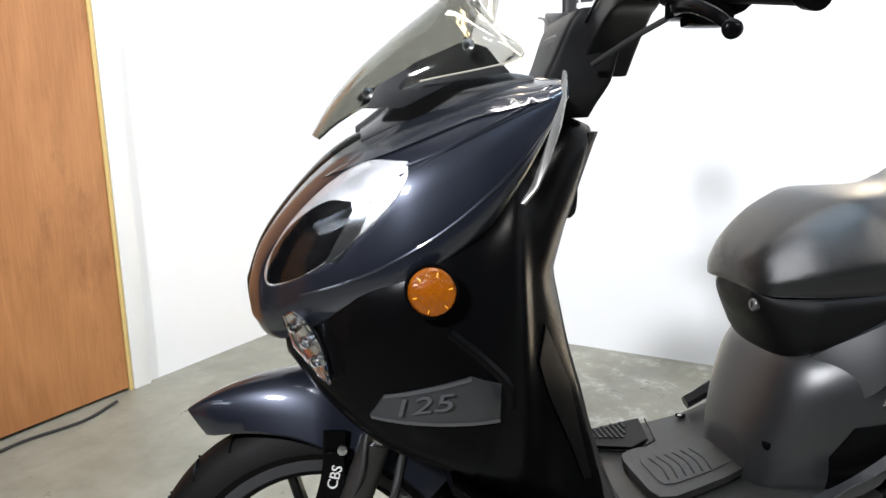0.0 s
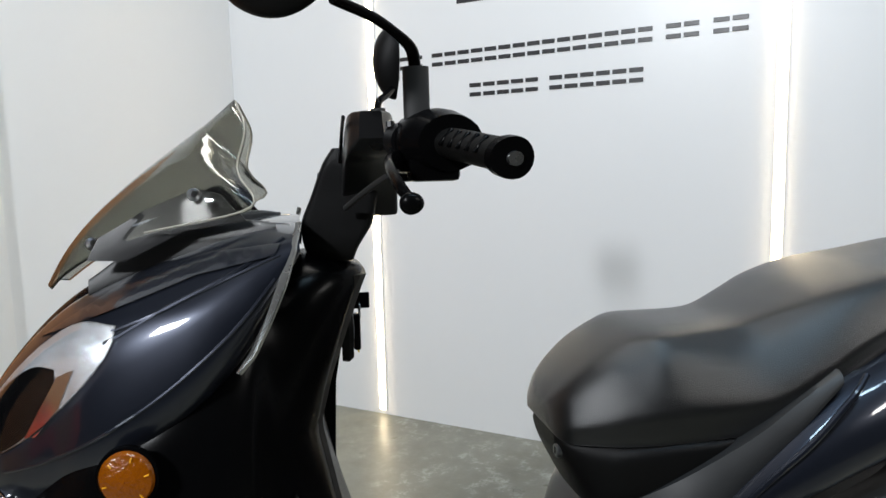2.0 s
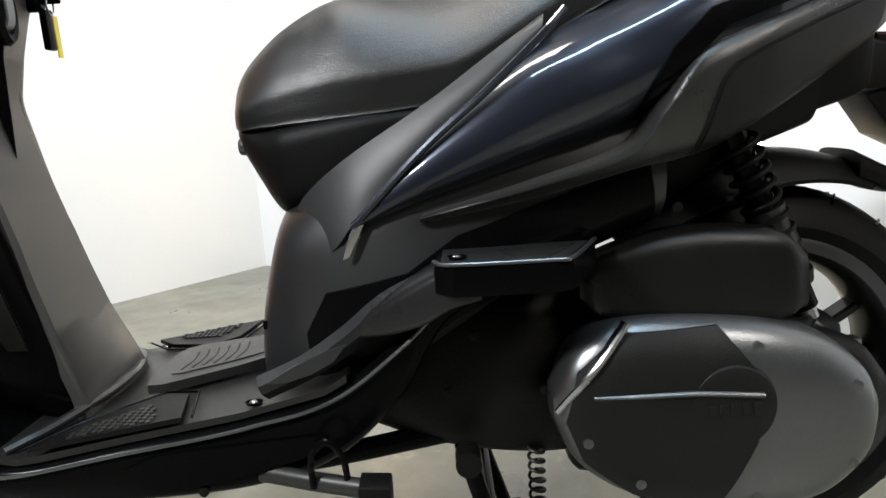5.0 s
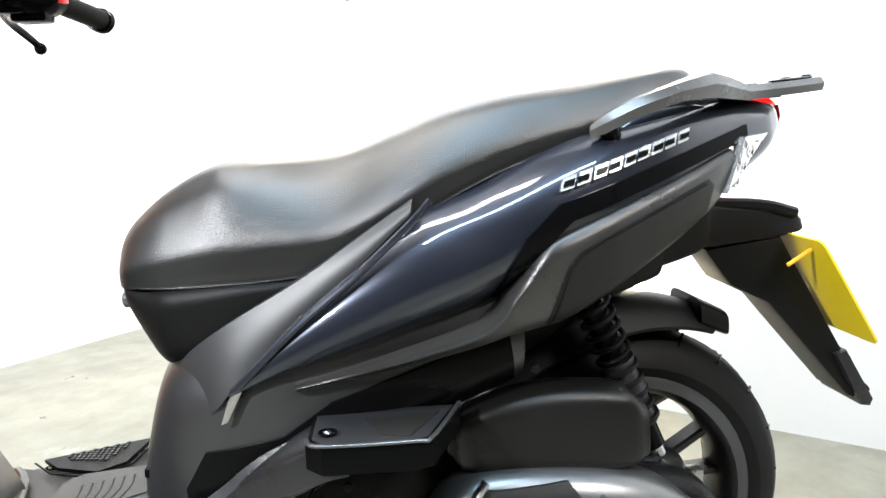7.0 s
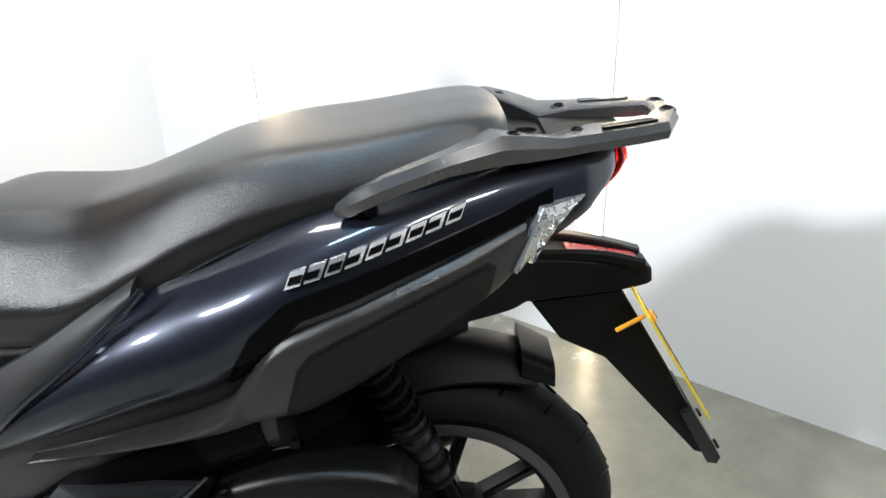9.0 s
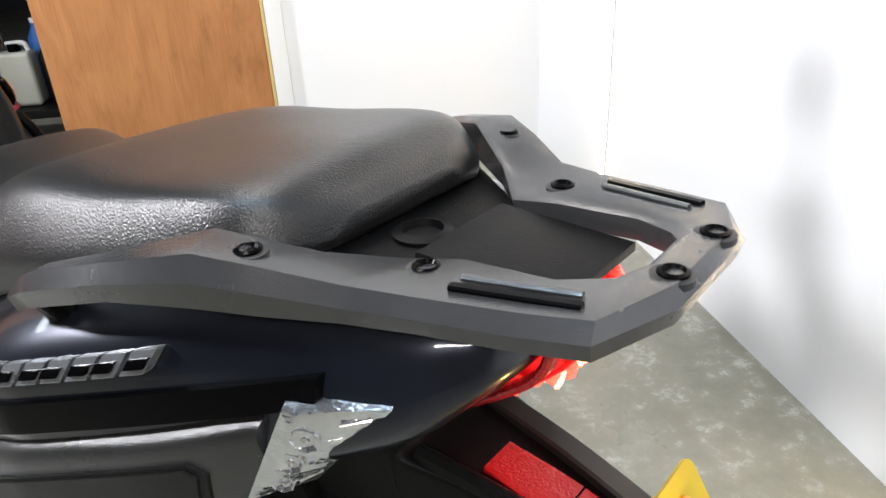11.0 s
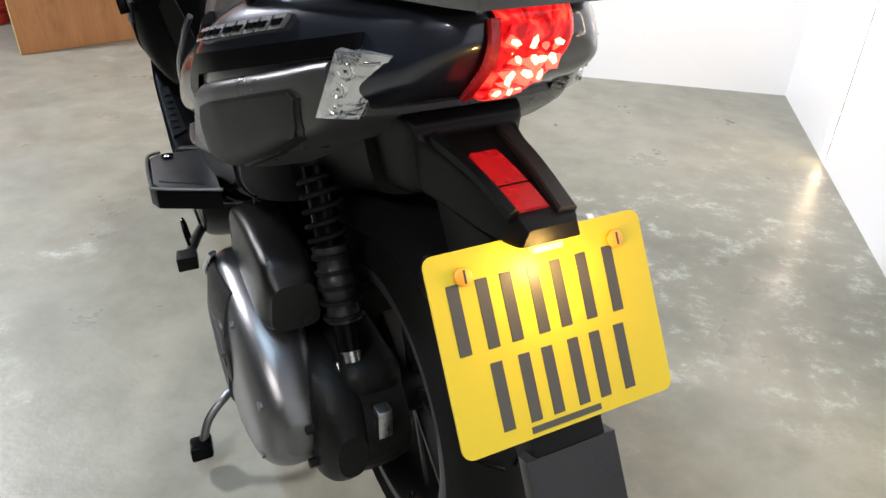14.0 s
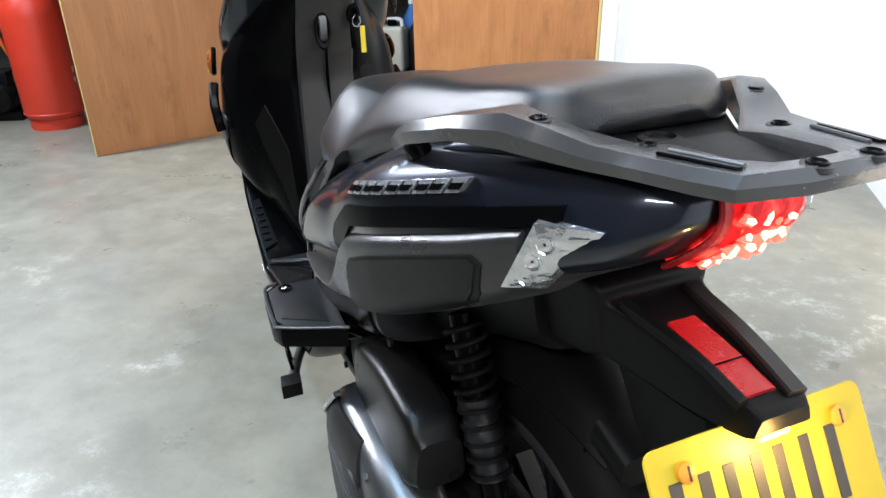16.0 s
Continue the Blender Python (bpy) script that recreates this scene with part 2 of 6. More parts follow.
M_BAND.node_tree.nodes["Principled BSDF"].inputs["Sheen Weight"].default_value = 0.08
M_INSET = plain("dull_charcoal_plastic", (0.0055, 0.0053, 0.0050), 0.46, vary=0.25, scale=14, bump=0.3, bump_scale=900, gloss=0.25)
M_LEG = plain("dark_brown_grained_plastic", (0.0026, 0.0024, 0.0022), 0.36, vary=0.3, scale=12, bump=0.25, bump_scale=900, gloss=0.2)
M_SHOULDER = plain("satin_charcoal_plastic", (0.009, 0.009, 0.0097), 0.30, vary=0.3, scale=12, bump=0.15, bump_scale=900, gloss=0.4)
M_ENGINE = plain("grimy_engine_casting", (0.005, 0.0048, 0.0045), 0.5, metal=0.1, vary=0.5, scale=25, bump=0.4, bump_scale=200, gloss=0.15)
M_CHROME = plain("chrome", (0.75, 0.75, 0.76), 0.1, metal=1.0, vary=0.05, scale=30, rough_vary=0.04)
M_YELLOW = plain("yellow_plate_sheeting", (0.55, 0.41, 0.006), 0.42, vary=0.06, scale=6)
M_INK = plain("black_plate_ink", (0.045, 0.042, 0.035), 0.5, vary=0.2, scale=20)
M_AMBER = plain("amber_lens", (0.22, 0.056, 0.001), 0.14, vary=0.5, scale=60, bump=0.9, bump_scale=220)
M_AMBERRIB = plain("amber_rib", (0.80, 0.36, 0.02), 0.14, vary=0.2, scale=60)
M_AMBERGLOW = glowing("amber_bulb", (1.0, 0.62, 0.1), 3.0)
M_CLEAR = glass_like("clear_lens", (0.95, 0.96, 0.97), 0.04)
M_SMOKE = glass_like("smoked_screen", (0.45, 0.45, 0.41), 0.04)
M_MIRROR = plain("mirror_glass", (0.85, 0.86, 0.87), 0.03, metal=1.0, vary=0.02, scale=4, rough_vary=0.01)
M_REDLENS = plain("red_reflector", (0.42, 0.008, 0.010), 0.25, vary=0.2, scale=30, bump=0.4, bump_scale=500)
M_REDGAS = plain("red_cylinder_paint", (0.62, 0.045, 0.02), 0.38, vary=0.15, scale=8)
M_ORANGEHOSE = plain("orange_rubber_hose", (0.75, 0.16, 0.03), 0.5, vary=0.1, scale=15)
M_TEXT = plain("black_vinyl_lettering", (0.02, 0.02, 0.022), 0.35, vary=0.1, scale=10)
M_BADGE = plain("grey_badge_film", (0.05, 0.051, 0.053), 0.4, vary=0.15, scale=20)
M_BADGEDARK = plain("charcoal_badge_film", (0.022, 0.023, 0.025), 0.40, vary=0.15, scale=20)
M_REDSWITCH = plain("red_switch_plastic", (0.65, 0.02, 0.02), 0.35, vary=0.1, scale=10)
M_BLUE = plain("blue_can_paint", (0.03, 0.14, 0.42), 0.4, vary=0.15, scale=10)
M_SPRING = plain("painted_spring_steel", (0.004, 0.004, 0.0045), 0.5, vary=0.3, scale=25, gloss=0.1)
M_GASKET = plain("hose_rubber", (0.015, 0.015, 0.015), 0.6, vary=0.2, scale=12)
M_FORK = plain("grey_fork_paint", (0.022, 0.021, 0.020), 0.42, metal=0.3, vary=0.25, scale=20)
M_COVER = plain("dark_grey_satin_plastic", (0.0125, 0.0128, 0.0138), 0.34, vary=0.3, scale=6, bump=0.1, bump_scale=1200, gloss=0.7)
M_LABELWHITE = plain("white_label_ink", (0.7, 0.7, 0.68), 0.5, vary=0.08, scale=30)
M_SCREENEDGE = plain("pale_cut_acrylic", (0.34, 0.32, 0.27), 0.25, vary=0.1, scale=30)
M_PLATEBOLT = plain("orange_plastic_cap", (0.80, 0.33, 0.02), 0.4, vary=0.1, scale=30)
def tail_lens():
    """A red lens with a field of bright diodes behind it."""
    m, t, b, n, l = nodes_of("tail_light_red")
    co = n.new("ShaderNodeTexCoord")
    mp = n.new("ShaderNodeMapping")
    mp.inputs["Scale"].default_value = (0.0, 85.0, 72.0)
    l.new(co.outputs["Object"], mp.inputs[0])
    v = n.new("ShaderNodeTexNoise")
    v.inputs["Scale"].default_value, v.inputs["Detail"].default_value, v.inputs["Distortion"].default_value = 1.0, 2.0, 0.6
    l.new(mp.outputs[0], v.inputs["Vector"])
    r = n.new("ShaderNodeValToRGB")
    e = r.color_ramp.elements
    e[0].position, e[0].color = 0.40, (0.26, 0.001, 0.0015, 1)
    e[1].position, e[1].color = 0.70, (1.0, 0.10, 0.05, 1)
    e.new(0.55).color = (0.75, 0.012, 0.012, 1)
    l.new(v.outputs[0], r.inputs[0])
    l.new(r.outputs[0], b.inputs["Emission Color"])
    b.inputs["Emission Strength"].default_value = 1.5
    b.inputs["Base Color"].default_value = (0.25, 0.003, 0.003, 1)
    b.inputs["Specular IOR Level"].default_value = 0.25
    b.inputs["Roughness"].default_value = 0.12
    return m


M_TAILRED = tail_lens()
M_LEDRED = glowing("red_diode", (1.0, 0.075, 0.045), 2.6)
M_LEDCORE = glowing("diode_core", (1.0, 0.36, 0.19), 4.6)
M_EMBLEM = plain("silver_plated_plastic", (0.50, 0.51, 0.52), 0.26, metal=0.8, vary=0.06, scale=30)
M_STRIP = plain("satin_silver_strip", (0.38, 0.375, 0.36), 0.26, 0.85, 0.1, 20)
M_FACET = plain("faceted_reflector", (0.66, 0.67, 0.68), 0.09, metal=0.85, vary=0.2, scale=70, bump=1.0, bump_scale=110, rough_vary=0.05)
M_REFLECT = plain("lamp_reflector", (0.60, 0.60, 0.61), 0.22, metal=0.75, vary=0.15, scale=30, rough_vary=0.08)

# ---- mesh tools ----
from mathutils.bvhtree import BVHTree


def part(name, bm, material, parent=None, label="", smooth=38):
    """Links a bmesh as one mesh object, under a thing or a part if one is given."""
    bmesh.ops.recalc_face_normals(bm, faces=bm.faces)
    me = bpy.data.meshes.new(name)
    bm.to_mesh(me)
    bm.free()
    me.materials.append(material)
    if smooth:
        me.shade_smooth()
        me.set_sharp_from_angle(angle=radians(smooth))
    ob = new(name, me)
    if parent is not None:
        ob.parent = parent
    if label:
        ob["label"] = label
    return ob


def thing(name, label, category, m=None, group="", kind=""):
    ob = new(name)
    ob.empty_display_size = 0.05
    if m is not None:
        ob.matrix_world = m
    return tagged(ob, label, category, group, kind)


def spline(points, count):
    """Points on a smooth line through the given ones, of any dimension."""
    p = np.array(points, float)
    p = np.vstack([2 * p[0] - p[1], p, 2 * p[-1] - p[-2]])
    out = []
    for s in np.linspace(0, len(p) - 3 - 1e-6, count):
        i = int(s)
        u = s - i
        a, b, c, d = p[i : i + 4]
        out.append(0.5 * (2 * b + (c - a) * u + (2 * a - 5 * b + 4 * c - d) * u * u + (3 * b - a - 3 * c + d) * u**3))
    return np.array(out)


def grid_faces(bm, rings, closed=True, caps=True):
    vs = [[bm.verts.new(p) for p in ring] for ring in rings]
    n = len(vs[0])
    for a, b in zip(vs, vs[1:]):
        for i in range(n if closed else n - 1):
            j = (i + 1) % n
            bm.faces.new((a[i], a[j], b[j], b[i]))
    if caps and closed:
        bm.faces.new(vs[0][::-1])
        bm.faces.new(vs[-1])
    return bm


def hull(rows, along=40, around=40, bend=None, even=False):
    """A body along x. Rows: x, bottom, top, half width at the bottom and at the top, squareness."""
    bm = bmesh.new()
    rings = []
    for x, zb, zt, wb, wt, p in spline(rows, along):
        p = max(p, 1.6)
        ring = []
        for k in range(around):
            a = 2 * math.pi * k / around
            c, s = math.cos(a), math.sin(a)
            up = math.copysign(abs(c) ** (2 / p), c)
            side = math.copysign(abs(s) ** (2 / p), s)
            z = (zb + zt) / 2 + (zt - zb) / 2 * up
            w = wb + (wt - wb) * (up + 1) / 2
            ring.append(Vector((x, -max(w, 0.001) * side, z)))
        if even:
            # spread the points evenly round the section
            loop = np.array(ring + ring[:1])
            run = np.concatenate([[0], np.cumsum(np.linalg.norm(np.diff(loop, axis=0), axis=1))])
            ring = [Vector([np.interp(d, run, loop[:, c]) for c in range(3)]) for d in np.linspace(0, run[-1], around, endpoint=False)]
        ring = [bend(q) for q in ring] if bend else ring
        rings.append(ring)
    return grid_faces(bm, rings)


def tube(points, r, count=24, seg=12, flat=1.0, up=(0, 0, 1), radii=None):
    """A round or flattened rod along a smooth line through the points."""
    pts = spline(points, count) if len(points) > 2 else np.array([np.array(points[0]) + (np.array(points[1]) - np.array(points[0])) * k / 3 for k in range(4)])
    rad = spline([[v] for v in radii], len(pts))[:, 0] if radii else [r] * len(pts)
    bm = bmesh.new()
    rings = []
    for i, p in enumerate(pts):
        d = Vector(pts[min(i + 1, len(pts) - 1)] - pts[max(i - 1, 0)]).normalized()
        side = d.cross(Vector(up))
        if side.length < 1e-3:
            side = d.cross(Vector((1, 0, 0)))
        side.normalize()
        top = side.cross(d)
        rings.append([Vector(p) + (math.cos(2 * math.pi * k / seg) * side + math.sin(2 * math.pi * k / seg) * top * flat) * rad[i] for k in range(seg)])
    return grid_faces(bm, rings)


def bar_sweep(points, wide, high, count=40, bevel=0.004, up=(0, 0, 1), smooth=True):
    """A bar of oblong section, with eased edges, along a line."""
    pts = spline(points, count) if smooth else np.array(points, float)
    bm = bmesh.new()
    rings = []
    e = bevel
    for i, p in enumerate(pts):
        d = Vector(pts[min(i + 1, len(pts) - 1)] - pts[max(i - 1, 0)]).normalized()
        side = d.cross(Vector(up)).normalized()
        top = side.cross(d)
        w, h = wide / 2, high / 2
        sec = [(-w, -h + e), (-w, h - e), (-w + e, h), (w - e, h), (w, h - e), (w, -h + e), (w - e, -h), (-w + e, -h)]
        rings.append([Vector(p) + side * a + top * b for a, b in sec])
    return grid_faces(bm, rings)


def box(x0, x1, y0, y1, z0, z1, bevel=0.003, segments=2):
    bm = bmesh.new()
    bmesh.ops.create_cube(bm, size=1, matrix=Matrix.Translation(((x0 + x1) / 2, (y0 + y1) / 2, (z0 + z1) / 2)) @ Matrix.Diagonal((x1 - x0, y1 - y0, z1 - z0, 1)))
    if bevel:
        bmesh.ops.bevel(bm, geom=bm.edges[:], offset=bevel, segments=segments, affect="EDGES", profile=0.6)
    return bm


def turned(profile, axis="y", centre=(0, 0, 0), seg=48, caps=False):
    """A body of revolution. Profile: (radius, distance along the axis)."""
    bm = bmesh.new()
    rings = []
    for r, d in profile:
        ring = []
        for k in range(seg):
            a = 2 * math.pi * k / seg
            c, s = math.cos(a) * r, math.sin(a) * r
            q = {"y": (c, d, s), "z": (c, s, d), "x": (d, c, s)}[axis]
            ring.append(Vector(q) + Vector(centre))
        rings.append(ring)
    return grid_faces(bm, rings, True, caps)


def slab(outline, y0, y1, bevel=0.004, count=0):
    """An outline in x and z with thickness from y0 to y1."""
    pts = spline(list(outline) + [outline[0]], count)[:-1] if count else outline
    bm = bmesh.new()
    f = bm.faces.new([bm.verts.new((x, y0, z)) for x, z in pts])
    up = bmesh.ops.extrude_face_region(bm, geom=[f])
    bmesh.ops.translate(bm, verts=[v for v in up["geom"] if isinstance(v, bmesh.types.BMVert)], vec=(0, y1 - y0, 0))
    if bevel:
        rim = [e for e in bm.edges if abs(e.verts[0].co.y - e.verts[1].co.y) < 1e-6]
        bmesh.ops.bevel(bm, geom=rim, offset=bevel, segments=2, affect="EDGES", profile=0.6)
    return bm


def tree_of(ob):
    bm = bmesh.new()
    bm.from_mesh(ob.data)
    t = BVHTree.FromBMesh(bm)
    bm.free()
    return t


def drape(outline, tree, lift=0.004, thick=0.008, fine=0.02, smooth=0, side=-1):
    """A panel cut to an outline in x and z that follows the flank of a body."""
    pts = spline(list(outline) + [outline[0]], smooth)[:-1] if smooth else outline
    bm = bmesh.new()
    bm.faces.new([bm.verts.new((x, 0, z)) for x, z in pts])
    bmesh.ops.triangulate(bm, faces=bm.faces[:])
    for _ in range(6):
        long = [e for e in bm.edges if e.calc_length() > fine]
        if not long:
            break
        bmesh.ops.subdivide_edges(bm, edges=long, cuts=1)
        bmesh.ops.triangulate(bm, faces=[f for f in bm.faces if len(f.verts) > 3])
        bmesh.ops.beautify_fill(bm, faces=bm.faces[:], edges=[e for e in bm.edges if not e.is_boundary])
    last = side * 0.2
    for v in bm.verts:
        hit = tree.ray_cast(Vector((v.co.x, side * 1.0, v.co.z)), Vector((0, -side, 0)))[0]
        if hit is None:
            hit = tree.find_nearest(Vector((v.co.x, side * 0.3, v.co.z)))[0]
        last = hit.y
        v.co.y = last + side * lift
    rim = [e for e in bm.edges if e.is_boundary]
    ext = bmesh.ops.extrude_edge_only(bm, edges=rim)
    for v in (g for g in ext["geom"] if isinstance(g, bmesh.types.BMVert)):
        v.co.y -= side * thick
    return bm


def mirrored(bm):
    out = bm.copy()
    for v in out.verts:
        v.co.y = -v.co.y
    return out


def both_sides(name, bm, material, parent, label=""):
    part(name, mirrored(bm), material, parent, label)
    return part(name, bm, material, parent, label)


# ---- the room ----
def room_box(name, u0, u1, v0, v1, z0, z1, material, label="", category="", kind="structure", bevel=0.0, parent=None):
    """A box laid out along the room's two walls."""
    ob = part(name, box(v0, v1, u0, u1, z0, z1, bevel), material, parent, smooth=0 if not bevel else 38)
    if parent is None:
        ob.matrix_world = ROOM
    return tagged(ob, label, category, "", kind)


room_box("floor", -7.0, 7.0, -0.1, 9.0, -0.2, 0.0, M_FLOOR, "worn grey concrete workshop floor with pale scuffs", "floor")
room_box("wall_lettered", -0.12, 7.0, -0.12, 0.0, 0.0, 4.0, M_WALL, "white painted panel wall with light strips", "wall")
room_box("wall_door", -0.14, -0.008, 0.0, 1.075, 0.0, 4.0, M_WALL, "white painted panel wall beside the door", "wall")
room_box("wall_door_head", -0.14, -0.008, 1.075, 2.06, 2.12, 4.0, M_WALL, "white painted panel above the door", "wall")
# the next four walls are added to close the room, darkened against bounce light
room_box("wall_far", -7.1, -7.0, -0.1, 9.0, 0.0, 4.0, M_DARKWALL, "near-black plain wall added to close the workshop and limit bounce light", "wall")
room_box("wall_back", -7.0, 7.0, 9.0, 9.1, 0.0, 4.0, M_DARKWALL, "near-black plain wall added to close the workshop and limit bounce light", "wall")
room_box("wall_side", 7.0, 7.1, -0.1, 9.1, 0.0, 4.0, M_DARKWALL, "near-black plain wall added to close the workshop and limit bounce light", "wall")
room_box("wall_behind_door", -7.0, -0.12, -0.12, 0.0, 0.0, 4.0, M_DARKWALL, "near-black plain wall added to close the workshop and limit bounce light", "wall")
room_box("ceiling", -7.1, 7.1, -0.12, 9.1, 4.0, 4.1, M_CEIL, "plain dark ceiling added out of view to limit bounce light", "ceiling")
room_box("trim", -0.06, 0.014, 1.075, 1.142, 0.0, 2.12, M_WHITE, "white painted timber door frame", "door frame", bevel=0.004)
room_box("trim", -0.06, 0.008, 1.144, 1.157, 0.0, 2.10, M_EDGE, "raw yellowish pine edge strip", "trim", bevel=0.002)
door = room_box("door_1", -0.06, 0.002, 1.159, 1.992, 0.012, 2.08, M_WOOD, "unpainted orange-brown plywood door, closed", "door", bevel=0.002)

# vertical light strips let into the lettered wall
for u in (0.744, 2.228):
    strip = thing("light_strip", "warm white vertical strip light on white wall", "strip light", ROOM, "wall light strips", "")
    part("channel", box(0.0, 0.006, u - 0.018, u + 0.018, 0.02, 2.95, 0.001), M_WHITE, strip, "white aluminium channel")
    part("diffuser", box(0.006, 0.012, u - 0.014, u + 0.014, 0.022, 2.948, 0.002), M_LED, strip, "glowing diffuser")

# wall sign: two lines of dark characters, shown as plain bars
sign = thing("wall_sign", "black vinyl lettering in two lines on the white wall", "sign", ROOM)


def sign_line(u0, u1, z0, z1, lengths, tilt):
    """Each character is shown as two plain strokes, one above the other."""
    step = (u1 - u0) / (sum(lengths) + (len(lengths) - 1) * 0.6)
    u = u0
    h = (z1 - z0) * 0.30
    for k in lengths:
        for c in range(k):
            a = u + step * (c + 0.08)
            b = u + step * (c + 0.92)
            rise = tilt * (a - u0)
            part("bar", box(0.0, 0.003, a, b, z0 + rise, z0 + h + rise, 0.0008, 1), M_TEXT, sign)
            part("bar", box(0.0, 0.003, a, b, z1 - h + rise, z1 + rise, 0.0008, 1), M_TEXT, sign)
        u += step * (k + 0.6)


sign_line(0.815, 2.134, 1.414, 1.462, [3, 15, 2, 2], 0.017)
sign_line(1.172, 1.818, 1.296, 1.344, [5, 6], 0.012)
part("bar", box(0.0, 0.003, 1.13, 1.24, 1.636, 1.66, 0.0008, 1), M_TEXT, sign)
# ---- the scooter: x from the front axle to the tail, its left flank towards -y ----
scooter = thing("motor_scooter", "black and midnight-grey 125 scooter parked on its centre stand", "scooter")
P = scooter


def rear_edge(z):
    return float(np.interp(z, [0.27, 0.343, 0.413, 0.473, 0.525, 0.61, 0.70, 0.76, 0.83, 0.89], [0.472, 0.450, 0.427, 0.413, 0.403, 0.383, 0.366, 0.381, 0.406, 0.429]))


def bend_shield(q):
    if q.x > 0.30:
        q.x = 0.30 + (q.x - 0.30) / 0.12 * (rear_edge(q.z) - 0.30)
    return q


# fairing, leg shield and floor
upper = part("upper_fairing", hull([(-0.045, 0.645, 0.70, 0.05, 0.04, 2.2), (-0.02, 0.62, 0.755, 0.12, 0.09, 2.4), (0.03, 0.625, 0.815, 0.185, 0.15, 2.7), (0.09, 0.645, 0.865, 0.23, 0.19, 3), (0.16, 0.675, 0.90, 0.272, 0.23, 3), (0.24, 0.735, 0.93, 0.282, 0.235, 3), (0.30, 0.81, 0.95, 0.265, 0.228, 3), (0.355, 0.915, 0.955, 0.23, 0.21, 3)], 70, 72), M_GLOSS, P, "glossy midnight-grey painted fairing")
lower = part("leg_shield", hull([(0.0, 0.60, 0.66, 0.10, 0.10, 2.5), (0.05, 0.54, 0.70, 0.19, 0.18, 3), (0.12, 0.485, 0.76, 0.255, 0.245, 3.5), (0.2, 0.45, 0.80, 0.272, 0.262, 4), (0.28, 0.385, 0.86, 0.25, 0.24, 3.4), (0.33, 0.33, 0.905, 0.20, 0.19, 3), (0.375, 0.295, 0.908, 0.155, 0.15, 4), (0.408, 0.28, 0.896, 0.115, 0.112, 5), (0.42, 0.278, 0.889, 0.090, 0.088, 5), (0.4202, 0.278, 0.889, 0.05, 0.05, 5), (0.4204, 0.278, 0.889, 0.002, 0.002, 5)], 80, 96, bend_shield, True), M_BLACK, P, "satin black plastic leg shield")
tree_up, tree_low = tree_of(upper), tree_of(lower)
rings = []
for z in np.linspace(0.30, 0.882, 40):
    w = float(np.interp(z, [0.30, 0.40, 0.55, 0.70, 0.80, 0.882], [0.115, 0.100, 0.088, 0.080, 0.084, 0.078]))
    x = rear_edge(z)
    rings.append([Vector((x - 0.012, -w, z)), Vector((x - 0.001, -w, z)), Vector((x + 0.006, -w + 0.008, z)), Vector((x + 0.008, 0, z)), Vector((x + 0.006, w - 0.008, z)), Vector((x - 0.001, w, z)), Vector((x - 0.012, w, z))])
part("inner_shield_face", grid_faces(bmesh.new(), rings), M_INNER, P, "brownish-grey inner leg shield")
# the darker centre cap between the lamps, and the ridge lines of the bonnet
part("nose_cap", hull([(-0.048, 0.66, 0.70, 0.02, 0.02, 2.2), (-0.018, 0.66, 0.763, 0.05, 0.045, 2.6), (0.04, 0.72, 0.83, 0.07, 0.06, 3), (0.10, 0.80, 0.878, 0.09, 0.08, 3), (0.17, 0.84, 0.908, 0.10, 0.09, 3)], 30, 32), M_BLACK, P, "black centre cap of the nose")
both_sides("bonnet_ridge", drape([(0.07, 0.838), (0.16, 0.892), (0.26, 0.925), (0.335, 0.937), (0.33, 0.925), (0.25, 0.905), (0.15, 0.868)], tree_up, 0.006, 0.012, 0.02), M_GLOSS, P)
lamp_outline = [(0.168, 0.858), (0.125, 0.858), (0.085, 0.838), (0.045, 0.806), (0.01, 0.768), (-0.014, 0.728), (-0.012, 0.706), (0.02, 0.716), (0.06, 0.738), (0.10, 0.768), (0.14, 0.806), (0.163, 0.836)]
inner = [(0.095 + (x - 0.095) * 0.86 + 0.004, 0.79 + (z - 0.79) * 0.86) for x, z in lamp_outline]
dark_part = [(0.100, 0.812), (0.070, 0.810), (0.030, 0.784), (0.000, 0.748), (-0.011, 0.718), (-0.006, 0.709), (0.03, 0.722), (0.07, 0.748), (0.10, 0.780)]
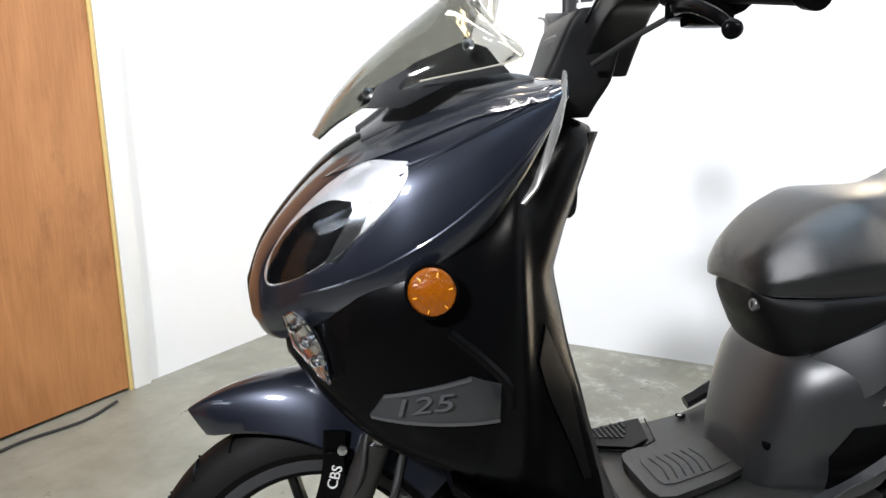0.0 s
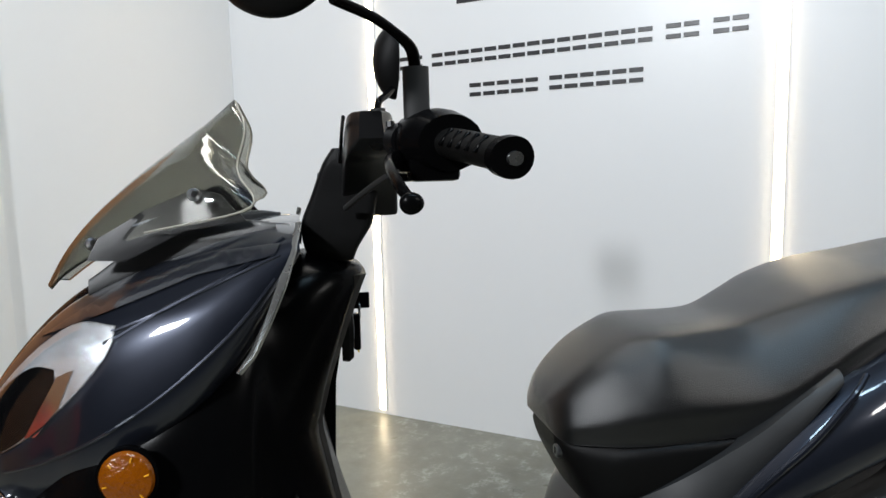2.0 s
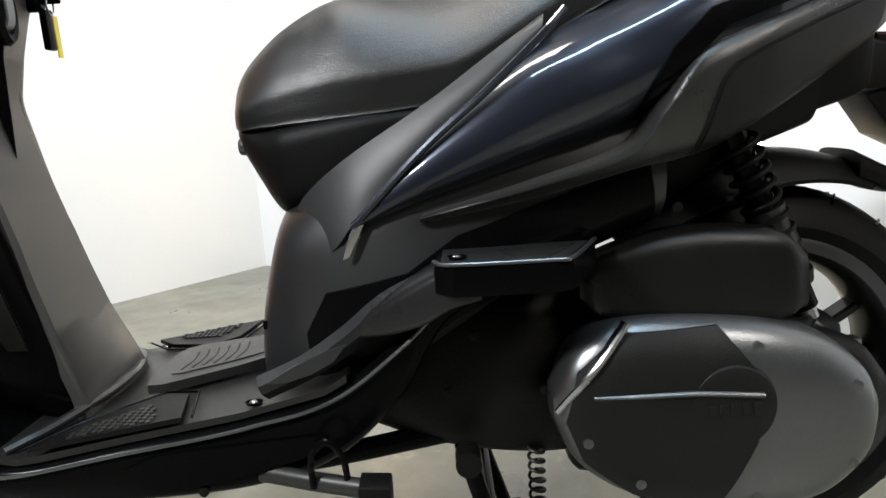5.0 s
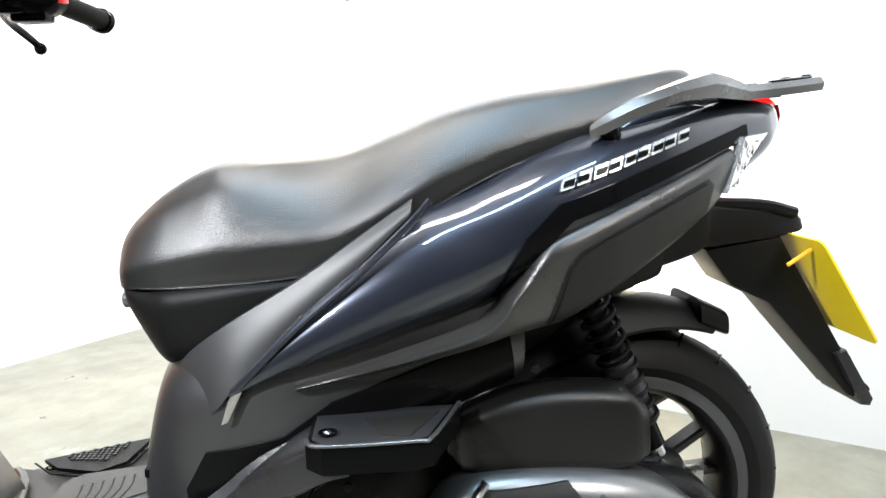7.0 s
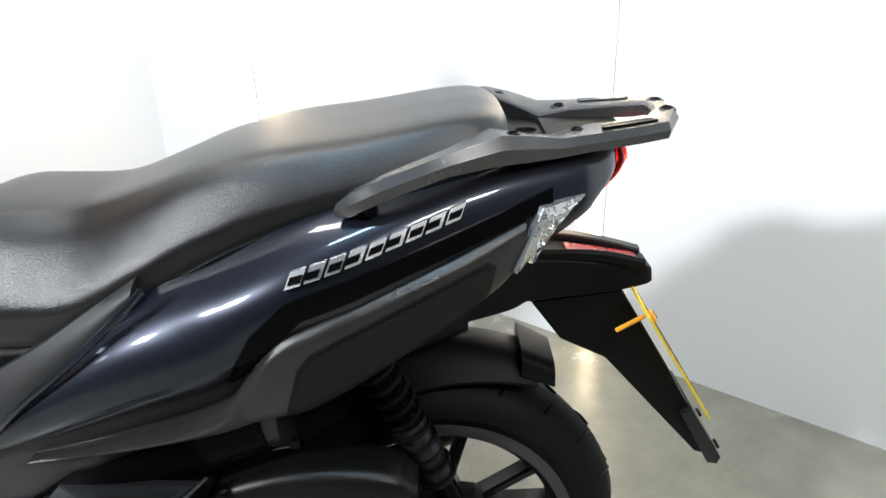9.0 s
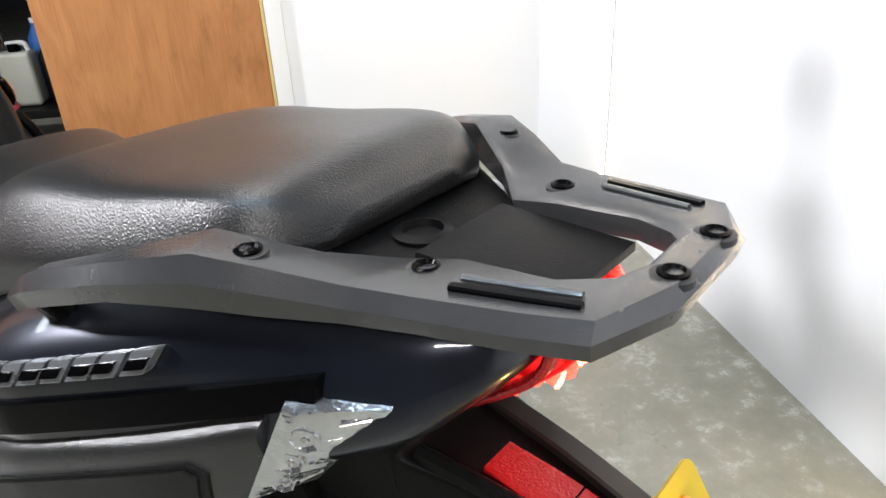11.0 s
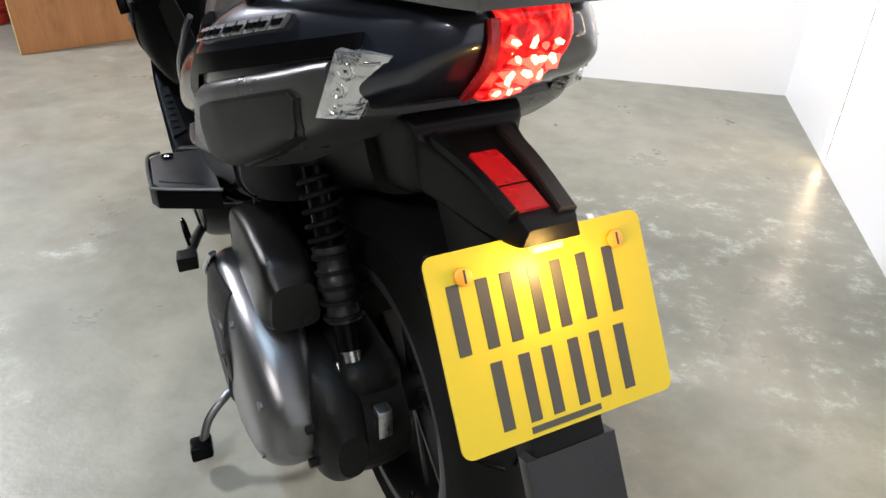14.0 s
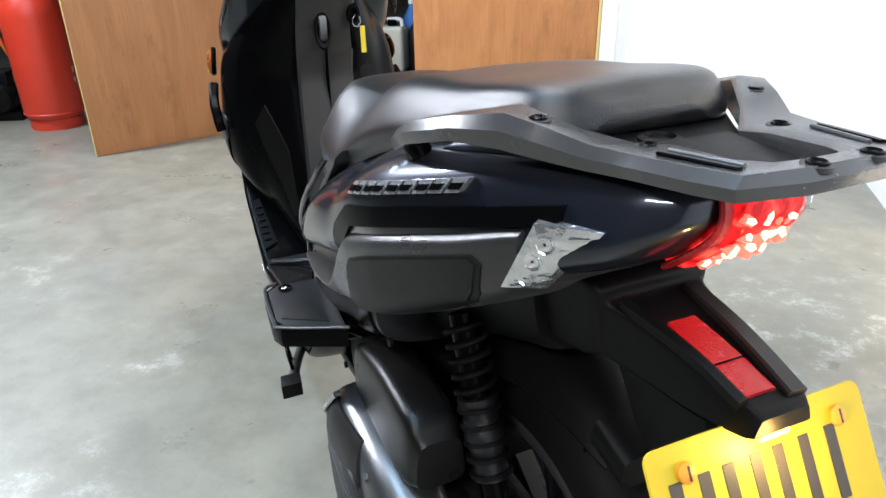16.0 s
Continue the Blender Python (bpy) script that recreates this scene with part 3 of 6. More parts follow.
for side in (-1, 1):
    lamp = part("headlight", drape(lamp_outline, tree_up, 0.003, 0.01, 0.02, 60, side), M_REFLECT, P, "silver-backed headlight")
    part("reflector_shade", drape(dark_part, tree_up, 0.0055, 0.006, 0.02, 40, side), M_BLACK, lamp, "dark inner bezel")
    part("reflector_bar", drape([(0.104, 0.806), (0.124, 0.815), (0.106, 0.776), (0.076, 0.744), (0.064, 0.742)], tree_up, 0.0065, 0.006, 0.015, 0, side), M_CHROME, lamp)
    lens = part("lens", drape(lamp_outline, tree_up, 0.011, 0.003, 0.02, 60, side), M_CLEAR, lamp, "clear plastic lens")
    lens.visible_shadow = False
    ind = part("front_indicator", turned([(0.0265, 0.004), (0.0275, 0.0), (0.0275, -0.006), (0.025, -0.011), (0.017, -0.014), (0.008, -0.0155), (0.0005, -0.016)] if side < 0 else [(0.0265, -0.004), (0.0275, 0.0), (0.0275, 0.006), (0.025, 0.011), (0.017, 0.014), (0.008, 0.0155), (0.0005, 0.016)], "y", (0.182, side * 0.284, 0.717), 40), M_AMBER, P, "round amber indicator")
    for k in range(6):
        a = k * math.pi / 3 + 0.3
        part("rib", box(-0.0008, 0.0008, -0.002, 0.002, 0.004, 0.024, 0.0004, 1), M_AMBERRIB, ind).matrix_basis = Matrix.Translation((0.182, side * 0.292, 0.717)) @ Matrix.Rotation(a, 4, "Y") @ Matrix.Rotation(radians(-side * 10), 4, "X")
    part("bezel", turned([(0.0285, 0.010), (0.031, 0.006), (0.031, -0.004), (0.0278, -0.004)] if side < 0 else [(0.0285, -0.010), (0.031, -0.006), (0.031, 0.004), (0.0278, 0.004)], "y", (0.182, side * 0.284, 0.717), 40), M_BLACK, ind)
def line_on(tree, pts, r, lift=0.0005):
    """A fine raised line that follows a flank."""
    out = []
    for x, z in spline(pts, 16):
        hit = tree.ray_cast(Vector((x, -1.0, z)), Vector((0, 1, 0)))[0] or tree.find_nearest(Vector((x, -0.3, z)))[0]
        out.append((x, hit.y - lift, z))
    return tube(out, r, 40, 6)


both_sides("fairing_crease", line_on(tree_up, [(0.165, 0.852), (0.22, 0.873), (0.28, 0.900), (0.335, 0.925)], 0.0022), M_GLOSS, P)
both_sides("fairing_crease", line_on(tree_up, [(0.03, 0.700), (0.09, 0.720), (0.16, 0.755), (0.23, 0.800), (0.29, 0.852), (0.33, 0.900)], 0.0020), M_GLOSS, P)
# badge panel with the engine size
both_sides("badge_panel", drape([(0.100, 0.5615), (0.118, 0.590), (0.225, 0.612), (0.262, 0.598), (0.258, 0.5565)], tree_low, 0.006, 0.01, 0.02), M_BADGEDARK, P, "charcoal badge panel")
both_sides("badge_base", drape([(0.100, 0.557), (0.258, 0.552), (0.252, 0.53), (0.225, 0.47)], tree_low, 0.004, 0.01, 0.02), M_BLACK, P, "black lower badge panel")
both_sides("badge_line", drape([(0.100, 0.5615), (0.101, 0.558), (0.258, 0.553), (0.258, 0.5565)], tree_low, 0.0085, 0.004, 0.03), M_BADGE, P)
both_sides("badge_line", drape([(0.116, 0.587), (0.119, 0.591), (0.225, 0.612), (0.225, 0.608)], tree_low, 0.0085, 0.004, 0.03), M_BADGE, P)


def written(text, size, material, m, parent, shear=0.0, depth=0.0008):
    cu = bpy.data.curves.new("lettering", "FONT")
    cu.body, cu.size, cu.extrude, cu.shear, cu.align_x, cu.align_y = text, size, depth, shear, "CENTER", "CENTER"
    ob = new("lettering", cu)
    me = bpy.data.meshes.new_from_object(ob.evaluated_get(bpy.context.evaluated_depsgraph_get()))
    bpy.data.objects.remove(ob)
    me.materials.clear()
    me.materials.append(material)
    out = new("lettering", me)
    out.parent = parent
    out.matrix_basis = m
    return out


badge_y = tree_low.ray_cast(Vector((0.160, -1, 0.582)), Vector((0, 1, 0)))[0].y
written("125", 0.030, M_BADGE, pose(0.160, badge_y - 0.010, 0.581, 90, 0, -8) @ Matrix.Rotation(radians(7), 4, "Z") @ Matrix.Diagonal((1.75, 0.95, 1, 1)), P, 0.25)
written("125", 0.030, M_BADGE, pose(0.160, -badge_y + 0.010, 0.581, 90, 0, 188) @ Matrix.Diagonal((1.75, 0.95, 1, 1)), P, 0.25)
# inner leg panel, the panel seams and the bag hook
hook = part("bag_hook", turned([(0.030, -0.004), (0.031, 0.004), (0.027, 0.010), (0.021, 0.008), (0.019, 0.002), (0.0005, 0.001)], "x", (0.416, -0.012, 0.80), 32), M_MATT, P, "oval bag hook surround")
hook.scale = (1, 0.75, 1.25)
hook.location = (-0.010, -0.003, -0.20)
part("hook_tongue", bar_sweep([(0.404, -0.012, 0.775), (0.414, -0.012, 0.79), (0.414, -0.012, 0.82), (0.406, -0.012, 0.835)], 0.022, 0.006, 14, 0.002, (1, 0, 0)), M_ALLOY, P, "grey flip-out bag hook")
# key in the lock with a fob
part("ignition_lock", turned([(0.020, -0.006), (0.020, 0.010), (0.016, 0.014), (0.0005, 0.014)], "x", (0.408, 0.075, 0.828), 24), M_BLACK, P)
keys = part("ignition_key", box(0.418, 0.444, 0.073, 0.077, 0.817, 0.839, 0.0015, 1), M_BLACK, P, "black-headed key in the lock")
part("fob", box(0.420, 0.430, 0.058, 0.082, 0.761, 0.811, 0.004), M_BLACK, keys, "black plastic key fob")
part("tag", box(0.4265, 0.4285, 0.084, 0.098, 0.753, 0.805, 0.0008, 1), plain("yellow_tag", (0.75, 0.6, 0.03), 0.5), keys, "yellow plastic tag")
part("ring", tube([(0.430, 0.075 + 0.011 * math.cos(a), 0.815 + 0.011 * math.sin(a)) for a in np.linspace(0, 6.28, 9)], 0.0012, 24, 6), M_STEEL, keys)

# skirt, floor boards
skirt = part("side_skirt", hull([(0.20, 0.44, 0.47, 0.235, 0.24, 5), (0.30, 0.345, 0.375, 0.24, 0.245, 5), (0.38, 0.27, 0.31, 0.24, 0.245, 6), (0.43, 0.235, 0.298, 0.235, 0.245, 6), (0.55, 0.232, 0.316, 0.235, 0.245, 6), (0.70, 0.238, 0.336, 0.23, 0.245, 6), (0.80, 0.27, 0.363, 0.225, 0.24, 6), (0.88, 0.34, 0.418, 0.22, 0.235, 6), (0.95, 0.435, 0.495, 0.21, 0.235, 6), (1.07, 0.470, 0.510, 0.20, 0.225, 6), (1.10, 0.485, 0.508, 0.17, 0.20, 6)], 90, 48), M_BLACK, P, "glossy black lower skirt")


def floor_z(x):
    return float(np.interp(x, [0.20, 0.30, 0.38, 0.43, 0.55, 0.70, 0.80, 0.88, 0.95, 1.09, 1.11], [0.47, 0.375, 0.31, 0.298, 0.316, 0.336, 0.363, 0.418, 0.483, 0.495, 0.493]))


def tread(outline, top, thick=0.006, fine=0.03):
    """A flat pad, outline in x and y, lying on the foot board."""
    bm = bmesh.new()
    bm.faces.new([bm.verts.new((x, y, 0)) for x, y in outline])
    bmesh.ops.triangulate(bm, faces=bm.faces[:])
    for _ in range(5):
        long = [e for e in bm.edges if e.calc_length() > fine]
        if not long:
            break
        bmesh.ops.subdivide_edges(bm, edges=long, cuts=1)
        bmesh.ops.triangulate(bm, faces=[f for f in bm.faces if len(f.verts) > 3])
    for v in bm.verts:
        v.co.z = floor_z(v.co.x) + top
    ext = bmesh.ops.extrude_edge_only(bm, edges=[e for e in bm.edges if e.is_boundary])
    for v in (g for g in ext["geom"] if isinstance(g, bmesh.types.BMVert)):
        v.co.z -= thick
    return bm


def flat_plate(outline, z0, z1, bevel=0.003):
    """A level plate with an outline in x and y."""
    bm = bmesh.new()
    f = bm.faces.new([bm.verts.new((x, y, z0)) for x, y in outline])
    up = bmesh.ops.extrude_face_region(bm, geom=[f])
    bmesh.ops.translate(bm, verts=[v for v in up["geom"] if isinstance(v, bmesh.types.BMVert)], vec=(0, 0, z1 - z0))
    bmesh.ops.bevel(bm, geom=[e for e in bm.edges if min(v.co.z for v in e.verts) > z1 - 1e-6], offset=bevel, segments=2, affect="EDGES", profile=0.6)
    return bm


part("foot_board", tread([(0.40, -0.234), (0.82, -0.228), (0.82, 0.228), (0.40, 0.234)], 0.003, 0.008, 0.03), M_GREYM, P, "grey textured foot board")
for side in (-1, 1):
    s = side
    ramp_pad = part("ramp_pad", tread([(0.275, s * 0.232), (0.27, s * 0.205), (0.36, s * 0.19), (0.37, s * 0.23)][:: s * -1], 0.006, 0.006, 0.02), M_MATT, P, "stippled ramp pad")
    for k in range(6):
        x = 0.287 + 0.013 * k
        part("rib", box(x, x + 0.004, min(s * 0.205, s * 0.225), max(s * 0.205, s * 0.225), floor_z(x + 0.004) + 0.002, floor_z(x) + 0.009, 0.001, 1), M_MATT, ramp_pad)
    edge_out = [(0.945, 0.190), (0.940, 0.268), (0.958, 0.288), (1.055, 0.294), (1.076, 0.286), (1.116, 0.200)]
    step = part("pillion_step", flat_plate([(x, s * y) for x, y in edge_out], 0.488, 0.518, 0.006), M_BLACK, P, "black pillion step")
    part("step_rim", bar_sweep([(x, s * (y - 0.003), 0.5200) for x, y in edge_out[1:]], 0.005, 0.004, 40, 0.001), M_ALLOY, step, "bright worn rim")
    part("step_pad", flat_plate([(x, s * y) for x, y in ((1.005, 0.225), (1.022, 0.272), (1.052, 0.279), (1.090, 0.218))], 0.514, 0.5215, 0.0015), M_GREYM, step, "stippled grey inset pad")
    part("step_floor", flat_plate([(x, s * y) for x, y in ((0.950, 0.192), (0.947, 0.264), (0.962, 0.281), (1.053, 0.287), (1.071, 0.279), (1.108, 0.200))], 0.514, 0.5195, 0.001), M_COVER, step)
    for x, y in ((0.462, 0.213), (0.705, 0.214), (0.945, 0.205), (0.957, 0.262)):
        z = floor_z(x) + 0.004 if y < 0.23 else 0.5145
        sc = part("screw", turned([(0.011, 0.004), (0.009, 0.0045), (0.0085, 0.001), (0.0005, 0.001)], "z", (x, s * y, z), 20), M_BLACK, P)
        part("head", turned([(0.0055, 0.0), (0.0055, 0.004), (0.0035, 0.0055), (0.0005, 0.0055)], "z", (x, s * y, z), 16), M_STEEL, sc)
# highlight on the curved lower skirt, modelled as a raised patch
both_sides("skirt_bulge", drape([(0.555, 0.285), (0.60, 0.30), (0.70, 0.305), (0.79, 0.31), (0.76, 0.285), (0.66, 0.262), (0.58, 0.258)], tree_of(skirt), 0.006, 0.01, 0.02, 40), M_BLACK, P, "raised glossy patch in the shape of the skirt's highlight")
# the lit edge of the black skirt, drawn as a thin pale tube
both_sides("skirt_line", tube([(0.385, -0.246, 0.292), (0.43, -0.247, 0.287), (0.55, -0.247, 0.304), (0.70, -0.247, 0.325), (0.80, -0.242, 0.353), (0.88, -0.237, 0.408), (0.95, -0.237, 0.472)], 0.0022, 50, 8), M_ALLOY, P)

# under-seat body
column = part("under_seat_cover", hull([(0.69, 0.30, 0.40, 0.07, 0.07, 2.5), (0.705, 0.31, 0.46, 0.12, 0.10, 3), (0.735, 0.31, 0.545, 0.155, 0.13, 3.2), (0.78, 0.32, 0.58, 0.185, 0.16, 3.5), (0.85, 0.34, 0.61, 0.205, 0.185, 4), (0.95, 0.40, 0.67, 0.21, 0.19, 4), (1.05, 0.46, 0.73, 0.205, 0.18, 4), (1.2, 0.52, 0.75, 0.19, 0.16, 4)], 60, 60), M_COVER, P, "dark grey satin under-seat cover")
tree_col = tree_of(column)
both_sides("side_shroud", drape([(0.775, 0.345), (0.77, 0.415), (0.80, 0.465), (0.90, 0.49), (0.96, 0.53), (1.18, 0.60), (1.19, 0.53), (1.05, 0.48), (0.95, 0.43), (0.86, 0.37)], tree_col, 0.005, 0.008, 0.025), M_BLACK, P, "black engine shroud")
for k, z in ((0, 0.405), (1, 0.375)):
    part("vent_slot", box(0.702 + 0.004 * k, 0.722, -0.112, -0.072, z, z + 0.012, 0.003), M_BLACK, P)
part("seat_base", hull([(0.690, 0.630, 0.660, 0.05, 0.06, 2.3), (0.702, 0.60, 0.664, 0.07, 0.092, 2.5), (0.735, 0.545, 0.668, 0.10, 0.126, 3), (0.770, 0.550, 0.670, 0.126, 0.148, 3.6), (0.85, 0.586, 0.674, 0.152, 0.162, 5), (0.95, 0.635, 0.682, 0.154, 0.164, 5), (1.05, 0.69, 0.735, 0.156, 0.166, 5)], 50, 48), M_MATT, P, "black textured seat base")

# rear body
body = part("rear_body", hull([(0.84, 0.535, 0.55, 0.20, 0.20, 4), (0.93, 0.560, 0.64, 0.222, 0.215, 3.4), (1.05, 0.585, 0.748, 0.243, 0.224, 2.6), (1.15, 0.61, 0.795, 0.245, 0.226, 2.3), (1.25, 0.66, 0.833, 0.228, 0.208, 2.5), (1.35, 0.70, 0.850, 0.194, 0.172, 3.4), (1.45, 0.735, 0.862, 0.158, 0.13, 4.5), (1.54, 0.780, 0.866, 0.118, 0.09, 4), (1.570, 0.806, 0.863, 0.092, 0.072, 4), (1.588, 0.826, 0.860, 0.066, 0.052, 3.5), (1.596, 0.838, 0.855, 0.036, 0.03, 3)], 70, 72), M_GLOSS, P, "glossy midnight-grey side panels and tail")
tree_body = tree_of(body)
both_sides("panel_edge", tube([(0.852, -0.203, 0.552), (0.93, -0.216, 0.626), (1.0, -0.224, 0.682), (1.062, -0.222, 0.735), (1.09, -0.214, 0.762)], 0.0045, 30, 8), M_GLOSS, P, "bright paint edge")
both_sides("tail_crease", drape([(1.16, 0.645), (1.195, 0.715), (1.235, 0.752), (1.40, 0.800), (1.51, 0.832), (1.51, 0.815), (1.40, 0.780), (1.25, 0.733), (1.215, 0.70), (1.185, 0.64)], tree_body, 0.006, 0.01, 0.02), M_BLACK, P, "black recessed band")
trim_ob = part("lower_trim", hull([(0.92, 0.540, 0.556, 0.20, 0.222, 4), (1.05, 0.562, 0.590, 0.20, 0.24, 4), (1.15, 0.585, 0.622, 0.205, 0.246, 4), (1.185, 0.588, 0.672, 0.210, 0.246, 4), (1.22, 0.595, 0.720, 0.212, 0.243, 5), (1.26, 0.607, 0.739, 0.208, 0.234, 5), (1.32, 0.638, 0.759, 0.192, 0.213, 5), (1.40, 0.684, 0.783, 0.166, 0.184, 5), (1.450, 0.716, 0.800, 0.148, 0.162, 5), (1.480, 0.742, 0.810, 0.132, 0.147, 4.5)], 60, 48), M_BAND, P, "brownish-grey moulded lower trim")
tree_trim = tree_of(trim_ob)
both_sides("trim_groove", drape([(1.218, 0.604), (1.242, 0.680), (1.256, 0.697), (1.29, 0.713), (1.36, 0.739), (1.438, 0.767), (1.448, 0.760), (1.440, 0.726), (1.425, 0.708), (1.36, 0.667), (1.30, 0.634), (1.25, 0.608)], tree_trim, 0.0022, 0.004, 0.015), M_INSET, P)
both_sides("trim_inset", drape([(1.224, 0.608), (1.246, 0.678), (1.260, 0.694), (1.29, 0.709), (1.36, 0.735), (1.436, 0.762), (1.443, 0.757), (1.435, 0.727), (1.422, 0.711), (1.36, 0.670), (1.30, 0.638), (1.252, 0.612)], tree_trim, 0.0042, 0.004, 0.015), M_INSET, P, "flush charcoal panel in the trim")
def lens_block(corners, thick, lift, rough):
    """A slightly domed block on four corners, standing out from the body."""
    a, b, c, d = corners
    out = (b - a).cross(d - a).normalized()
    out = out if out.y * a.y > 0 else -out
    n = 6
    bm = bmesh.new()
    top = [[a.lerp(b, i / n).lerp(d.lerp(c, i / n), k / n) + out * (lift + thick + 0.004 * (1 - (2 * i / n - 1) ** 4) * (1 - (2 * k / n - 1) ** 4) + (random.uniform(-rough, rough) if 0 < i < n and 0 < k < n else 0.0)) for i in range(n + 1)] for k in range(n + 1)]
    grid_faces(bm, top, False)
    ext = bmesh.ops.extrude_edge_only(bm, edges=[e for e in bm.edges if e.is_boundary])
    for v in (g for g in ext["geom"] if isinstance(g, bmesh.types.BMVert)):
        v.co -= out * (thick + (0.012 if lift == 0 else -0.001))
    return bm


# raised product lettering, kept as plain slanted bars
tree_logo = tree_body
for side in (-1, 1):
    for k in range(9):
        x0 = 1.236 + 0.0198 * k
        z0 = 0.766 + 0.29 * (x0 - 1.236)
        w, h = 0.0162, 0.0150
        sh = 0.006
        part("emblem_bar", drape([(x0, z0), (x0 + w, z0 + 0.0045), (x0 + w + sh, z0 + h + 0.0045), (x0 + sh, z0 + h)], tree_logo, 0.0075, 0.006, 0.03, 0, side), M_EMBLEM, P)
    for k in range(9):
        x0 = 1.236 + 0.0198 * k + (0.004 if k % 2 else 0.0065)
        z0 = 0.7705 + 0.29 * (x0 - 1.236)
        part("emblem_gap", drape([(x0 - 0.0028, z0 - 0.0016), (x0 + 0.0100, z0 + 0.0018), (x0 + 0.0124, z0 + 0.0082), (x0 - 0.0004, z0 + 0.0048)], tree_logo, 0.0092, 0.003, 0.03, 0, side), M_BLACK, P)
    corners = [Vector((x, side * y, z)) for x, y, z in ((1.498, 0.135, 0.816), (1.547, 0.103, 0.820), (1.488, 0.113, 0.746), (1.469, 0.148, 0.747))]
    ti = part("rear_indicator", lens_block(corners, 0.002, 0.0, 0.0011), M_FACET, P, "faceted clear rear indicator", 0)
    out = (corners[1] - corners[0]).cross(corners[3] - corners[0]).normalized()
    out = out if out.y * side > 0 else -out
    for u, w, r in ((0.36, 0.26, 0.0092), (0.34, 0.53, 0.0086), (0.40, 0.80, 0.0074)):
        at = corners[0].lerp(corners[1], u).lerp(corners[3].lerp(corners[2], u), w) + out * 0.0062
        cup = part("bulb_recess", turned([(r, -0.004), (r, 0.0004), (r * 0.90, 0.0008), (r * 0.62, -0.0012), (0.0005, -0.0018)], "z", (0, 0, 0), 8), M_FACET, ti, "silver bulb cup", 0)
        part("bulb", turned([(r * 0.34, -0.002), (r * 0.26, 0.0006), (0.0005, 0.0012)], "z", (0, 0, 0), 10), M_CHROME, cup)
        cup.matrix_basis = Matrix.Translation(at) @ out.to_track_quat("Z", "Y").to_matrix().to_4x4()
    for k in range(5):
        a = corners[0].lerp(corners[1], 0.62).lerp(corners[3].lerp(corners[2], 0.66), 0.12 + 0.18 * k) + out * 0.0055
        b = corners[1].lerp(corners[2], 0.10 + 0.17 * k).lerp(corners[0].lerp(corners[3], 0.10 + 0.17 * k), 0.10) + out * 0.0030
        part("facet_ridge", bar_sweep([a, b], 0.0022, 0.0022, 2, 0.0006, out, False), M_CHROME, ti)

part("under_tail", hull([(1.12, 0.50, 0.62, 0.10, 0.12, 4), (1.22, 0.53, 0.66, 0.105, 0.12, 4), (1.32, 0.585, 0.70, 0.09, 0.11, 4), (1.42, 0.62, 0.72, 0.07, 0.09, 4)], 20, 28), M_MATT, P, "black plastic under the tail")
# seat
def seat_mesh(rows, along=120, around=64):
    """Rows: x, bottom, top, widest half width, half width of the flat top. The top meets the sides at a soft crease."""
    bm = bmesh.new()
    rings = []
    for x, zb, zt, we, wc in spline(rows, along):
        h = zt - zb
        half = [(0.0, zt), (wc * 0.45, zt - 0.001), (wc * 0.82, zt - 0.035 * h), (wc, zt - 0.10 * h), (wc + 0.42 * (we - wc), zt - 0.26 * h), (we - 0.002, zt - 0.62 * h), (we, zb + 0.20 * h), (we * 0.985, zb + 0.06 * h), (we * 0.93, zb), (we * 0.4, zb)]
        loop = half + [(0.0, zb)] + [(-a, b) for a, b in half[:0:-1]]
        rings.append([Vector((x, y, z)) for y, z in spline(loop + [loop[0]], around + 1)[:-1]])
    return grid_faces(bm, rings)


seat = part("seat", seat_mesh([(0.699, 0.674, 0.694, 0.036, 0.018), (0.703, 0.663, 0.710, 0.066, 0.040), (0.714, 0.659, 0.728, 0.090, 0.058), (0.735, 0.660, 0.750, 0.107, 0.070), (0.77, 0.661, 0.778, 0.126, 0.080), (0.815, 0.663, 0.802, 0.141, 0.086), (0.85, 0.665, 0.810, 0.148, 0.098), (0.90, 0.668, 0.811, 0.154, 0.094), (0.96, 0.674, 0.812, 0.160, 0.088), (1.0, 0.686, 0.818, 0.164, 0.090), (1.06, 0.722, 0.839, 0.166, 0.104), (1.12, 0.758, 0.861, 0.164, 0.116), (1.20, 0.793, 0.880, 0.156, 0.120), (1.30, 0.823, 0.892, 0.144, 0.114), (1.39, 0.850, 0.906, 0.126, 0.104), (1.435, 0.858, 0.909, 0.112, 0.090), (1.458, 0.864, 0.900, 0.090, 0.066), (1.468, 0.872, 0.886, 0.060, 0.040)]), M_SEAT, P, "black vinyl two-level seat", 60)

